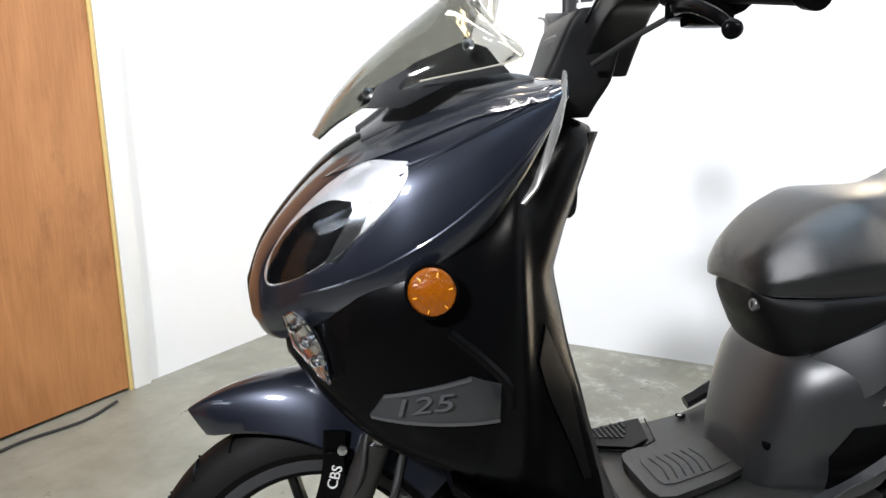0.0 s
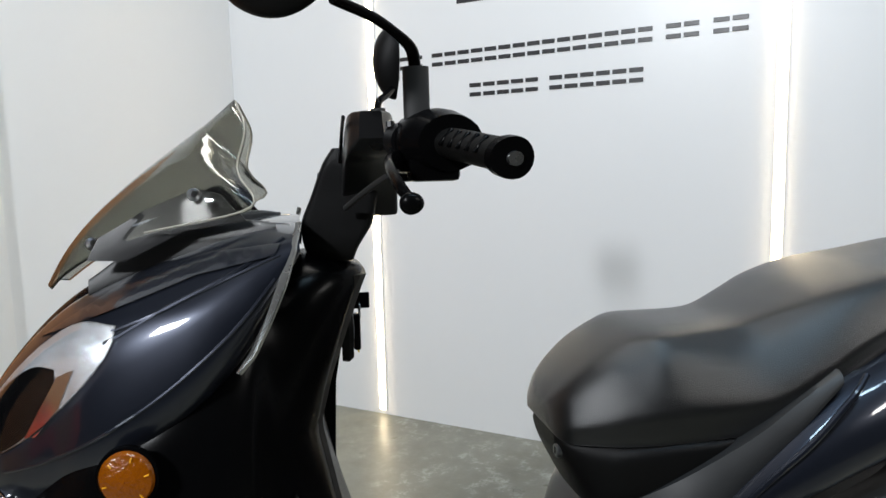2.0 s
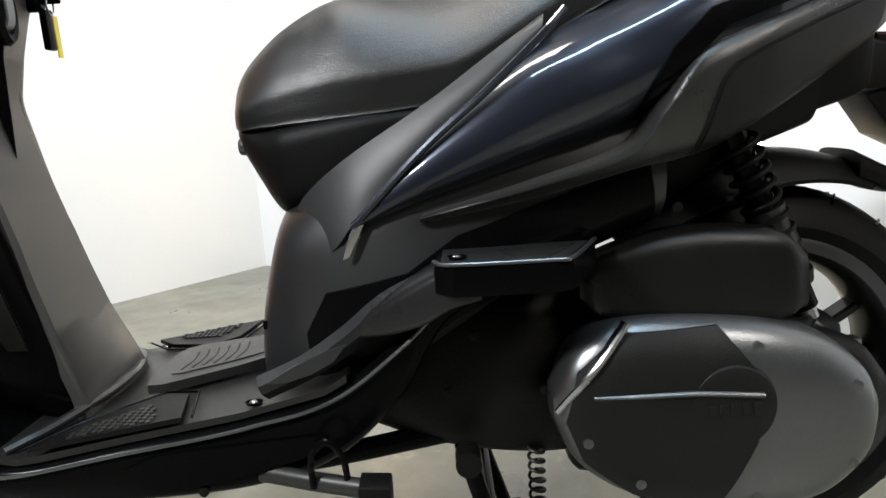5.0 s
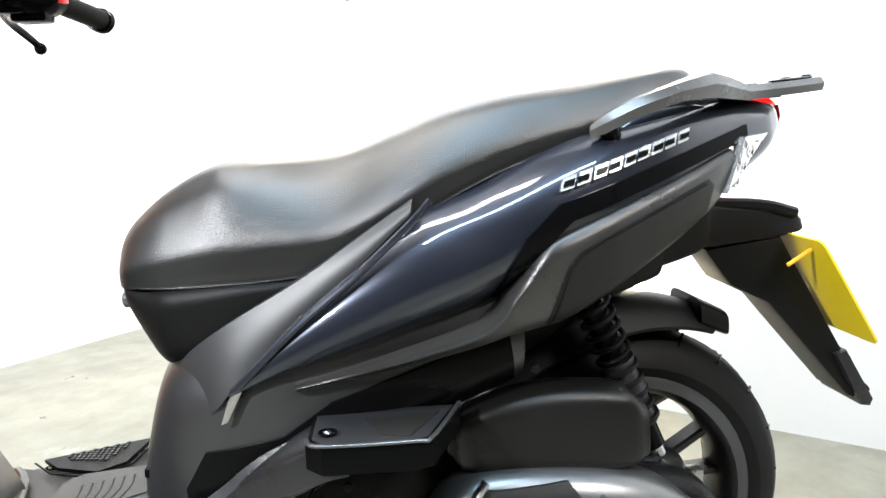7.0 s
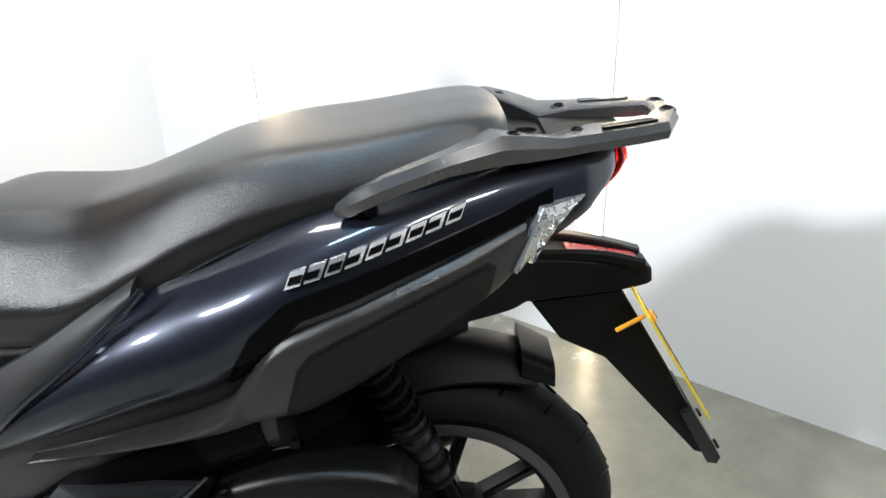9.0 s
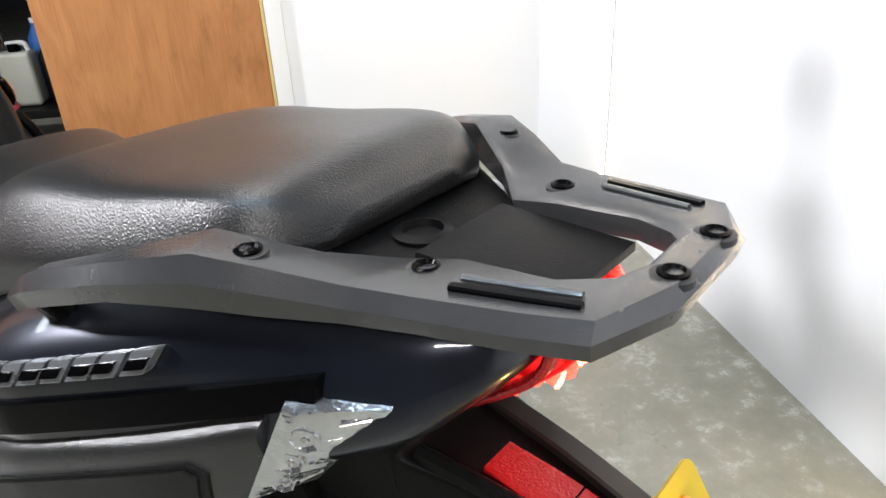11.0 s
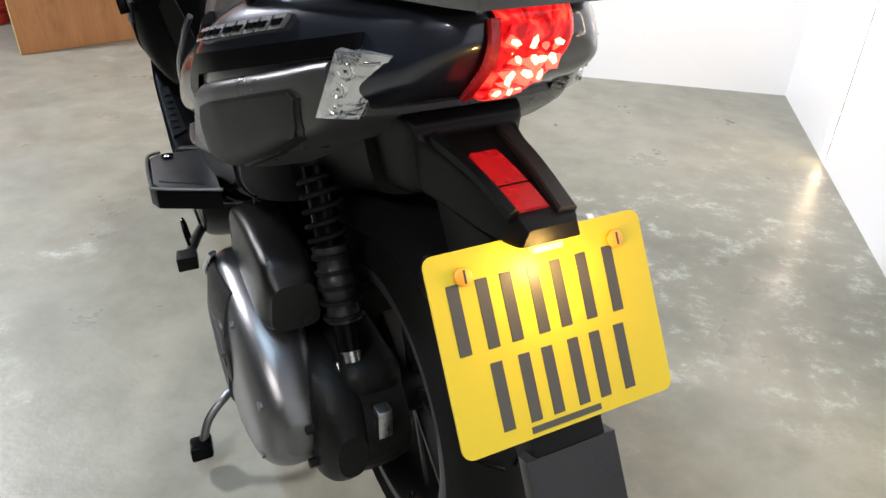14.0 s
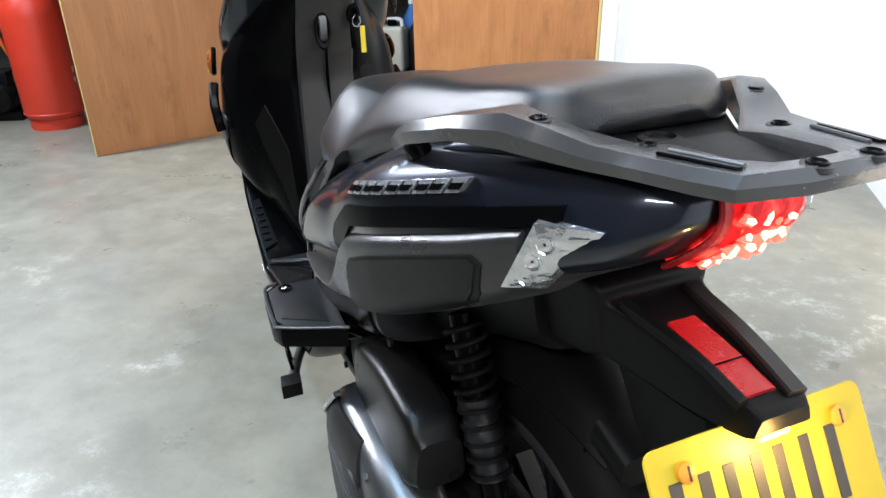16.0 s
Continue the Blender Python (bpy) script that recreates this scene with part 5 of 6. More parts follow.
for s in (-1, 1):
    sw = part("switch_housing", tube([(0.488, s * 0.203, 1.052), (0.502, s * 0.235, 1.048), (0.512, s * 0.268, 1.045)], 0.03, 14, 20, radii=[0.028, 0.036, 0.030]), M_BLACK, P, "black switch housing")
    part("switch_box", box(0.476, 0.520, min(s * 0.222, s * 0.262), max(s * 0.222, s * 0.262), 1.005, 1.03, 0.006), M_BLACK, sw)
    part("switch_button", box(0.522, 0.538, min(s * 0.225, s * 0.245), max(s * 0.225, s * 0.245), 1.055, 1.066, 0.003), M_REDSWITCH if s > 0 else M_BLACK, sw)
    part("switch_button", box(0.527, 0.542, min(s * 0.228, s * 0.248), max(s * 0.228, s * 0.248), 1.032, 1.045, 0.003), M_REDSWITCH if s > 0 else M_GREY, sw)
    grip = part("grip", tube([(0.511, s * 0.262, 1.045), (0.528, s * 0.322, 1.036), (0.545, s * 0.380, 1.027)], 0.0165, 20, 20), M_RUBBER, P, "black rubber grip")
    for k in range(5):
        u = 0.2 + 0.15 * k
        c = Vector((0.511 + 0.034 * u, s * (0.262 + 0.118 * u), 1.045 - 0.018 * u))
        part("grip_rib", box(-0.010, 0.010, -0.0030, 0.0030, 0.0140, 0.0172, 0.001, 1), M_BLACK, grip).matrix_basis = Matrix.Translation(c) @ Matrix.Rotation(radians(-s * 15), 4, "Z") @ Matrix.Rotation(radians(-55), 4, "Y")
    part("bar_end", tube([(0.5445, s * 0.382, 1.0268), (0.5475, s * 0.393, 1.0248)], 0.0205, 4, 20), M_BLACK, grip, "black bar end weight")
    part("end_screw", tube([(0.5475, s * 0.392, 1.0248), (0.5488, s * 0.397, 1.024)], 0.007, 4, 12), M_STEEL, grip)
    part("clamp", tube([(0.470, s * 0.205, 1.052), (0.478, s * 0.222, 1.050)], 0.019, 4, 16), M_RIM, P, "black bar clamp")
    part("clamp_bolt", turned([(0.005, 0.0), (0.005, 0.006), (0.0005, 0.007)], "z", (0.462, s * 0.216, 1.066), 8), M_STEEL, P)
    part("lever_perch", box(0.465, 0.50, min(s * 0.205, s * 0.245), max(s * 0.205, s * 0.245), 1.015, 1.045, 0.006), M_BLACK, P, "black lever perch")
    reach = 0.016 if s < 0 else 0.0
    lev = part("brake_lever", tube([(0.475, s * 0.225, 1.03), (0.45 + reach * 0.5, s * 0.27, 1.026), (0.438 + reach, s * 0.33, 1.018), (0.443 + reach, s * 0.385, 1.002), (0.450 + reach, s * 0.408, 0.990)], 0.006, 30, 10, 1.5, radii=[0.008, 0.007, 0.0055, 0.005, 0.0045]), M_BLACK, P, "black brake lever")
    bm = bmesh.new()
    bmesh.ops.create_uvsphere(bm, u_segments=16, v_segments=10, radius=0.0105, matrix=Matrix.Translation((0.451 + reach, s * 0.412, 0.986)))
    part("lever_ball", bm, M_BLACK, lev)
    part("brake_cable", tube([(0.47, s * 0.21, 1.02), (0.44, s * 0.16, 1.0), (0.41, s * 0.10, 0.975)], 0.004, 16, 8), M_GASKET, P)
    boot = part("mirror_boot", tube([(0.486 if s < 0 else 0.470, s * 0.232, 1.070), (0.486 if s < 0 else 0.470, s * 0.232, 1.128)], 0.0115, 4, 16), M_GASKET, P, "rubber mirror boot")
    if s < 0:
        arm_pts = [(0.486, -0.232, 1.125), (0.480, -0.240, 1.150), (0.450, -0.270, 1.170), (0.405, -0.315, 1.182)]
        head_at = Matrix.Translation((0.355, -0.355, 1.205)) @ Matrix.Rotation(radians(58), 4, "Z")
    else:
        arm_pts = [(0.470, 0.232, 1.125), (0.473, 0.240, 1.140), (0.484, 0.268, 1.152), (0.494, 0.30, 1.166)]
        head_at = Matrix.Translation((0.500, 0.322, 1.214)) @ Matrix.Rotation(radians(8), 4, "Z")
    mir = part("mirror_arm", tube(arm_pts, 0.0055, 20, 10), M_BLACK, P, "black mirror arm")
    shell = bmesh.new()
    bmesh.ops.create_uvsphere(shell, u_segments=32, v_segments=20, radius=1)
    for v in shell.verts:
        x, y, z = v.co
        sx = -0.030 if x < 0 else -0.006
        v.co = Vector((abs(x) * sx, y * (0.066 + 0.012 * z), math.copysign(abs(z) ** 0.8, z) * 0.048)) if s < 0 else Vector((abs(x) * sx, y * (0.040 + 0.012 * z), z * 0.064))
    sh = part("mirror_shell", shell, M_MATT, mir, "black mirror shell")
    sh.matrix_basis = head_at
    gl = part("mirror_glass", turned([(0.0005, 0.0), (0.9, 0.0), (0.92, -0.05), (0.0005, -0.06)], "x", (0, 0, 0), 40), M_MIRROR, mir, "mirror glass")
    gl.matrix_basis = head_at @ Matrix.Translation((0.0015, 0, 0)) @ Matrix.Diagonal((0.02, 0.064, 0.045, 1) if s < 0 else (0.02, 0.038, 0.058, 1))

after_steering = set(scene.objects)
# smoked screen
edge = [(0.048, 0.035, 0.913), (0.075, 0.062, 0.935), (0.115, 0.084, 0.958), (0.18, 0.112, 0.984), (0.302, 0.144, 1.010), (0.290, 0.100, 1.045), (0.286, 0.074, 1.062), (0.296, 0.058, 1.105), (0.284, 0.020, 1.142)]
mid = [(0.040, 0.917), (0.066, 0.958), (0.100, 0.998), (0.145, 1.038), (0.192, 1.074), (0.229, 1.102), (0.246, 1.115), (0.268, 1.134), (0.281, 1.146)]


def screen_mesh():
    bm = bmesh.new()
    e, c = spline(edge, 33), spline(mid, 33)
    rings = []
    for (ex, ey, ez), (cx, cz) in zip(e, c):
        outer = []
        for k in range(17):
            v = 2 * k / 16 - 1
            w = abs(v) ** 3.2
            outer.append(Vector((cx + (ex - cx) * w, ey * v, cz + (ez - cz) * w)))
        innr = [q + Vector((0.0022, 0, -0.0022)) for q in outer[::-1]]
        rings.append(outer + innr)
    return grid_faces(bm, rings)


screen = part("windscreen", screen_mesh(), M_SMOKE, P, "smoked plastic fly screen")
screen.visible_shadow = False
for s in (-1, 1):
    part("screen_edge", tube([(x, s * y, z) for x, y, z in edge[3:]], 0.0013, 30, 6), M_SCREENEDGE, screen, "pale polished screen edge")
    for x, y, z in ((0.115, 0.084, 0.971), (0.240, 0.126, 1.027)):
        part("screen_screw", turned([(0.0075, -0.004), (0.0075, 0.002), (0.004, 0.005), (0.0005, 0.005)], "y", (x, s * y, z), 16), M_STEEL, screen, "steel screen screw")
    part("screen_bracket", slab([(0.128, 0.920), (0.140, 0.944), (0.19, 0.972), (0.245, 0.994), (0.272, 0.988), (0.300, 0.958), (0.235, 0.948), (0.17, 0.918)], s * 0.160 - 0.002, s * 0.160 + 0.002, 0.001), M_SHOULDER, P, "dark screen bracket")
    part("cowl_fin", hull([(0.12, 0.875, 0.895, 0.006, 0.005, 3), (0.20, 0.905, 0.945, 0.008, 0.006, 3), (0.29, 0.925, 0.958, 0.009, 0.006, 3), (0.33, 0.94, 0.955, 0.006, 0.005, 3)], 20, 16, lambda q, s=s: Vector((q.x, q.y + s * (0.10 + (q.x - 0.12) * 0.2), q.z))), M_GREY, P, "grey inner cowl rib")
part("cowl_deck", hull([(0.10, 0.84, 0.872, 0.09, 0.08, 4), (0.22, 0.90, 0.928, 0.13, 0.12, 4), (0.33, 0.93, 0.950, 0.15, 0.14, 4), (0.357, 0.925, 0.945, 0.12, 0.11, 4)], 24, 28), M_MATT, P, "black cowl deck")

# engine, transmission, shock, stands
part("engine_block", hull([(0.82, 0.27, 0.40, 0.12, 0.12, 4), (0.92, 0.24, 0.45, 0.15, 0.15, 4), (1.05, 0.22, 0.46, 0.15, 0.14, 4), (1.18, 0.22, 0.44, 0.12, 0.11, 4), (1.28, 0.23, 0.40, 0.10, 0.09, 4)], 24, 28), M_ENGINE, P, "dark engine casing")
cvt = part("transmission_cover", hull([(1.058, 0.312, 0.352, 0.026, 0.026, 2.5), (1.085, 0.262, 0.402, 0.046, 0.044, 3), (1.14, 0.226, 0.430, 0.054, 0.050, 3.4), (1.22, 0.205, 0.430, 0.058, 0.052, 3.4), (1.30, 0.196, 0.420, 0.060, 0.052, 3.2), (1.365, 0.206, 0.398, 0.056, 0.048, 2.8), (1.41, 0.240, 0.362, 0.044, 0.038, 2.5), (1.43, 0.275, 0.330, 0.022, 0.020, 2.3)], 60, 48, lambda q: Vector((q.x, q.y - 0.187, q.z))), M_ALLOY, P, "grey alloy transmission cover")
part("cover_boss", turned([(0.050, -0.238), (0.046, -0.2445), (0.040, -0.2465), (0.0005, -0.2472)], "y", (1.250, 0, 0.335), 40), M_INSET, cvt)
part("cover_rib", bar_sweep([(1.10, -0.236, 0.352), (1.20, -0.246, 0.356), (1.28, -0.248, 0.350)], 0.008, 0.006, 12, 0.002), M_ALLOY, cvt)
part("cover_lip", bar_sweep([(1.140, -0.226, 0.432), (1.098, -0.236, 0.380), (1.062, -0.218, 0.330)], 0.012, 0.008, 12, 0.002), M_STEEL, cvt, "bright worn cover edge")
for k in range(5):
    part("cover_mark", box(1.222 + 0.012 * k, 1.231 + 0.012 * k, -0.2480, -0.2466, 0.328, 0.342, 0.0005, 1), M_INSET, cvt)
tree_cvt = tree_of(cvt)
part("cover_panel", drape([(1.070, 0.318), (1.084, 0.378), (1.132, 0.420), (1.240, 0.422), (1.276, 0.374), (1.276, 0.296), (1.236, 0.218), (1.145, 0.232), (1.088, 0.274)], tree_cvt, 0.004, 0.006, 0.02), M_INSET, cvt, "dark grey plastic cover panel")
for x, z in ((1.092, 0.300), (1.15, 0.252), (1.28, 0.226), (1.388, 0.256), (1.392, 0.345), (1.28, 0.398)):
    y = tree_cvt.ray_cast(Vector((x, -1, z)), Vector((0, 1, 0)))[0].y - (0.004 if x < 1.25 else 0)
    part("cover_bolt", turned([(0.006, y + 0.006), (0.006, y - 0.002), (0.0005, y - 0.003)], "y", (x, 0, z), 10), M_ALLOY, cvt)
gear = part("gear_case", hull([(1.30, 0.21, 0.385, 0.030, 0.030, 3), (1.38, 0.19, 0.385, 0.040, 0.040, 3), (1.44, 0.215, 0.365, 0.036, 0.036, 2.8), (1.475, 0.255, 0.325, 0.020, 0.020, 2.4)], 24, 28, lambda q: Vector((q.x, q.y - 0.135, q.z))), M_ENGINE, P, "grimy rear gear case")
for a in range(5):
    part("case_bolt", turned([(0.007, -0.165), (0.007, -0.182), (0.0005, -0.183)], "y", (1.385 + 0.055 * math.cos(a * 1.2 - 0.6), 0, 0.287 + 0.055 * math.sin(a * 1.2 - 0.6)), 8), M_ENGINE, gear)
part("crankcase", box(1.09, 1.44, -0.13, -0.045, 0.20, 0.39, 0.03, 3), M_ENGINE, P, "grimy cast crankcase")
part("final_drive", turned([(0.085, -0.05), (0.09, -0.07), (0.09, -0.13), (0.08, -0.14)], "y", (1.38, 0, 0.287), 36, True), M_ENGINE, P)
part("drum_tab", box(1.455, 1.475, -0.10, -0.08, 0.305, 0.35, 0.003), M_STEEL, P, "bare steel bracket")
part("air_box", hull([(1.10, 0.43, 0.455, 0.02, 0.02, 4), (1.13, 0.408, 0.485, 0.046, 0.042, 5), (1.22, 0.400, 0.506, 0.052, 0.044, 5), (1.32, 0.398, 0.500, 0.054, 0.042, 5), (1.355, 0.408, 0.475, 0.042, 0.034, 4)], 40, 36, lambda q: Vector((q.x, q.y * 0.8 - 0.160, q.z + 0.014))), M_AIRBOX, P, "black plastic air box")
for s in (-1,):
    shock = part("shock_absorber", tube([(1.30, s * 0.105, 0.62), (1.395, s * 0.105, 0.40)], 0.017, 4, 16), M_BLACK, P, "black rear shock absorber")
    coil = []
    for k in range(86):
        u = k / 85
        a = u * 2 * math.pi * 5
        ax = Vector((1.305, s * 0.105, 0.612)).lerp(Vector((1.341, s * 0.105, 0.527)), u)
        d = Vector((0.095, 0, -0.22)).normalized()
        e1 = Vector((0, 1, 0))
        e2 = d.cross(e1)
        coil.append(tuple(ax + (e1 * math.cos(a) + e2 * math.sin(a)) * 0.0235))
    part("spring", tube(coil, 0.0036, 260, 8), M_SPRING, shock, "black coil spring")
    part("rubber_boot", tube([(1.341, s * 0.105, 0.527), (1.350, s * 0.105, 0.506), (1.360, s * 0.105, 0.483), (1.370, s * 0.105, 0.460), (1.380, s * 0.105, 0.436)], 0.02, 49, 18, radii=[0.025, 0.021, 0.025, 0.020, 0.023]), M_SHOULDER, shock, "ribbed black rubber boot")
    for k in range(5):
        u = 0.1 + 0.2 * k
        part("boot_ring", tube([(1.341 + 0.039 * u, s * 0.105, 0.527 - 0.091 * u), (1.343 + 0.039 * u, s * 0.105, 0.522 - 0.091 * u)], 0.0265, 4, 20), M_MATT, shock)
    part("lower_eye", tube([(1.382, s * 0.105, 0.425), (1.402, s * 0.105, 0.385)], 0.013, 4, 14), M_STEEL, shock, "bare steel shock end")
    part("lower_clip", bar_sweep([(1.398, s * 0.105 - 0.02, 0.385), (1.412, s * 0.105 - 0.02, 0.372), (1.412, s * 0.105 + 0.02, 0.372), (1.398, s * 0.105 + 0.02, 0.385)], 0.004, 0.008, 16, 0.001, smooth=False), M_STEEL, shock)
part("swing_link", tube([(1.38, 0.10, 0.62), (1.43, 0.10, 0.40)], 0.018, 4, 12), M_BLACK, P)
exhaust = part("exhaust", tube([(1.05, 0.14, 0.24), (1.20, 0.16, 0.27), (1.36, 0.165, 0.33), (1.52, 0.165, 0.40)], 0.05, 24, 22, radii=[0.03, 0.05, 0.055, 0.05]), M_MATT, P, "black exhaust silencer")
stand = part("centre_stand", tube([(0.95, -0.12, 0.25), (0.985, -0.13, 0.13), (1.02, -0.145, 0.014)], 0.012, 14, 12), M_BLACK, P, "black centre stand on the floor")
part("stand_leg", tube([(0.95, 0.12, 0.25), (0.985, 0.13, 0.13), (1.02, 0.145, 0.014)], 0.012, 14, 12), M_BLACK, stand)
part("stand_bar", tube([(0.985, -0.13, 0.13), (0.985, 0.13, 0.13)], 0.009, 4, 12), M_BLACK, stand)
for s in (-1, 1):
    part("stand_foot", box(0.995, 1.05, s * 0.145 - 0.014, s * 0.145 + 0.014, 0.0005, 0.014, 0.003), M_ENGINE, stand)
part("stand_lever", tube([(1.0, -0.135, 0.09), (1.045, -0.185, 0.115), (1.088, -0.235, 0.118), (1.108, -0.278, 0.088), (1.124, -0.297, 0.045)], 0.008, 30, 10), M_ALLOY, stand, "worn steel stand lever")
part("lever_pad", box(1.108, 1.144, -0.318, -0.280, 0.028, 0.058, 0.006), M_BLACK, stand, "black rubber lever pad")
spring_pts = [(1.045 + 0.01 * math.cos(a), -0.135 + 0.01 * math.sin(a), 0.255 - 0.013 * a / 6.28) for a in np.linspace(0, 6.28 * 9, 90)]
part("stand_spring", tube(spring_pts, 0.0022, 180, 6), M_FORK, stand, "dull steel stand spring")
side = part("side_stand", tube([(0.66, -0.20, 0.262), (0.76, -0.245, 0.264), (0.842, -0.268, 0.264)], 0.011, 12, 12), M_FORK, P, "folded steel side stand")
part("stand_plate", box(0.830, 0.866, -0.292, -0.250, 0.248, 0.276, 0.003), M_ENGINE, side, "square stand foot plate")
part("stand_hoop", tube([(0.775, -0.262, 0.262), (0.777, -0.268, 0.300), (0.795, -0.270, 0.318), (0.813, -0.268, 0.300), (0.816, -0.262, 0.262)], 0.004, 24, 8), M_BLACK, side, "black wire hoop")
part("stand_pivot", turned([(0.016, -0.17), (0.016, -0.205), (0.0005, -0.206)], "y", (0.955, 0, 0.26), 20), M_ENGINE, P)
for x, z in ((0.935, 0.335), (1.055, 0.335), (0.97, 0.405), (0.46, 0.255), (0.64, 0.25), (1.215, 0.545)):
    y = -0.232 if x < 0.7 else -0.165
    part("frame_bolt", turned([(0.006, y), (0.006, y - 0.005), (0.0005, y - 0.006)], "y", (x, 0, z), 10), M_ENGINE, P)
part("under_frame", tube([(0.45, -0.12, 0.235), (0.70, -0.13, 0.235), (0.95, -0.12, 0.27)], 0.014, 20, 12), M_BLACK, P, "black frame tube")

# ---- the scooter's taper: the bodywork narrows and rises towards the nose, and the front wheel stands turned a little ----
STATION_X = [-0.2, 0.1, 0.25, 0.45, 0.72, 0.90, 1.15, 1.30]
STATION_Z = [0.20, 0.33, 0.58, 0.72, 0.87, 0.97, 1.10]
WIDTH = [[0.80, 0.80, 0.75, 0.75, 0.67, 0.45, 0.45], [0.80, 0.80, 0.75, 0.75, 0.67, 0.45, 0.45], [0.82, 0.82, 0.86, 0.80, 0.72, 0.60, 0.58], [0.82, 0.82, 0.82, 0.82, 0.80, 0.82, 0.83], [0.82, 0.82, 0.86, 0.90, 0.90, 0.90, 0.90], [0.90, 0.92, 0.93, 0.92, 0.92, 0.92, 0.92], [1.0, 1.0, 0.98, 0.90, 0.92, 1.0, 1.0], [1.0] * 7]
RISE = [[0.0, 0.005, 0.012, 0.022, 0.030, 0.035, 0.045], [0.0, 0.005, 0.012, 0.022, 0.030, 0.035, 0.045], [0.0, 0.005, 0.017, 0.022, 0.030, 0.038, 0.047], [0.0, 0.006, 0.010, 0.018, 0.032, 0.030, 0.025], [0.0, 0.007, 0.008, 0.006, 0.004, 0.0, 0.0], [0.0, 0.005, 0.005, 0.0, 0.0, 0.0, 0.0], [0.0] * 7, [0.0] * 7]
BACK = [[0.0, -0.005, -0.005, -0.014, -0.016, -0.018, -0.005], [0.0, -0.005, -0.005, -0.014, -0.016, -0.018, -0.005], [0.005, 0.005, -0.008, -0.010, -0.010, -0.007, 0.0], [0.013, 0.020, 0.010, 0.010, 0.010, 0.012, 0.010], [0.015, 0.015, 0.015, 0.012, 0.010, 0.010, 0.010], [0.010, 0.012, 0.008, 0.003, 0.0, 0.0, 0.0], [0.0] * 7, [0.0] * 7]


def station(table, x, z):
    rows = np.array([np.interp(z, STATION_Z, row) for row in table])
    k = np.clip(np.searchsorted(STATION_X, x) - 1, 0, len(STATION_X) - 2)
    u = np.clip((x - np.array(STATION_X)[k]) / np.diff(STATION_X)[k], 0, 1)
    n = np.arange(len(x))
    return rows[k, n] * (1 - u) + rows[k + 1, n] * u


def tapered(p):
    x, y, z = p.T
    off = -0.010 * np.clip((1.5 - x) / 0.6, 0, 1)
    return np.stack([x + station(BACK, x, z), y * station(WIDTH, x, z) + off, z + station(RISE, x, z)], 1)


STEER = Matrix.Translation((0.40, -0.008, 0.93)) @ Matrix.Rotation(radians(-3.4), 4, Vector((0.45, 0, 0.89))) @ Matrix.Translation((-0.40, 0.008, -0.93))


def moved(m, p):
    return p @ np.array(m.to_3x3()).T + np.array(m.translation)


def steered(p):
    x, y, z = p.T
    back = np.interp(x, [0.40, 0.47, 0.55], [0.010, 0.010, 0.030])
    return moved(STEER, np.stack([x + back, y * (1 - 0.4 * np.abs(y)) - 0.008, z + 0.026], 1))


def turned_wheel(p):
    return moved(STEER, p + np.array((0, -0.008, 0)))


steering = after_steering - before_steering
fixed_names = ("seat", "windscreen", "screen_edge", "screen_screw", "pillion_step", "step_rim", "step_pad", "step_floor")
wheel_names = ("fork_leg", "brake_caliper", "brake_hose", "speed_cable", "front_link", "front_mudguard", "mudguard_stay", "stay_label", "stay_bolt")
front_set = {o for o in scooter.children_recursive if o in {front, *front.children} or o.name.split(".")[0] in wheel_names or (o.parent and o.parent.name.split(".")[0] in wheel_names)}
bpy.context.view_layer.update()
for o in list(scooter.children_recursive):
    if o.name.split(".")[0] in fixed_names:
        continue
    change = steered if o in steering else turned_wheel if o in front_set else tapered
    o.data.transform(o.matrix_world)
    flat = np.empty(len(o.data.vertices) * 3)
    o.data.vertices.foreach_get("co", flat)
    o.data.vertices.foreach_set("co", change(flat.reshape(-1, 3)).ravel())
    o.data.update()
for o in scooter.children_recursive:
    if o.name.split(".")[0] not in fixed_names:
        o.matrix_basis = Matrix.Identity(4)

# ---- details fitted to the tapered body ----
flank_up, flank_low, flank_col, flank_skirt = tree_of(upper), tree_of(lower), tree_of(column), tree_of(skirt)
MID = -0.010


def beside(bm, side):
    """The part as built for the near flank, or its mirror image across the scooter's middle."""
    if side > 0:
        for v in bm.verts:
            v.co.y = 2 * MID - v.co.y
    return bm


def loop_plate(points, thick, bevel=0.0015):
    """A thin plate on a closed line of points in space, thick along its own normal."""
    bm = bmesh.new()
    f = bm.faces.new([bm.verts.new(p) for p in points])
    f.normal_update()
    n = f.normal.copy()
    up = bmesh.ops.extrude_face_region(bm, geom=[f])
    bmesh.ops.translate(bm, verts=[v for v in up["geom"] if isinstance(v, bmesh.types.BMVert)], vec=n * thick)
    if bevel:
        bmesh.ops.bevel(bm, geom=bm.edges[:], offset=bevel, segments=2, affect="EDGES", profile=0.6)
    return bm


def board_z(x):
    return float(np.interp(x, [0.40, 0.473, 0.723, 0.80], [0.306, 0.3150, 0.3500, 0.372]))


def board_pad(outline, top, thick, fine=0.03):
    """A raised pad on the foot board, outline in x and y."""
    bm = bmesh.new()
    bm.faces.new([bm.verts.new((x, y, 0)) for x, y in outline])
    bmesh.ops.triangulate(bm, faces=bm.faces[:])
    ext = bmesh.ops.extrude_face_region(bm, geom=bm.faces[:])
    low = {v for v in ext["geom"] if isinstance(v, bmesh.types.BMVert)}
    for v in bm.verts:
        v.co.z = board_z(v.co.x) + top - (thick if v in low else 0)
    return bm


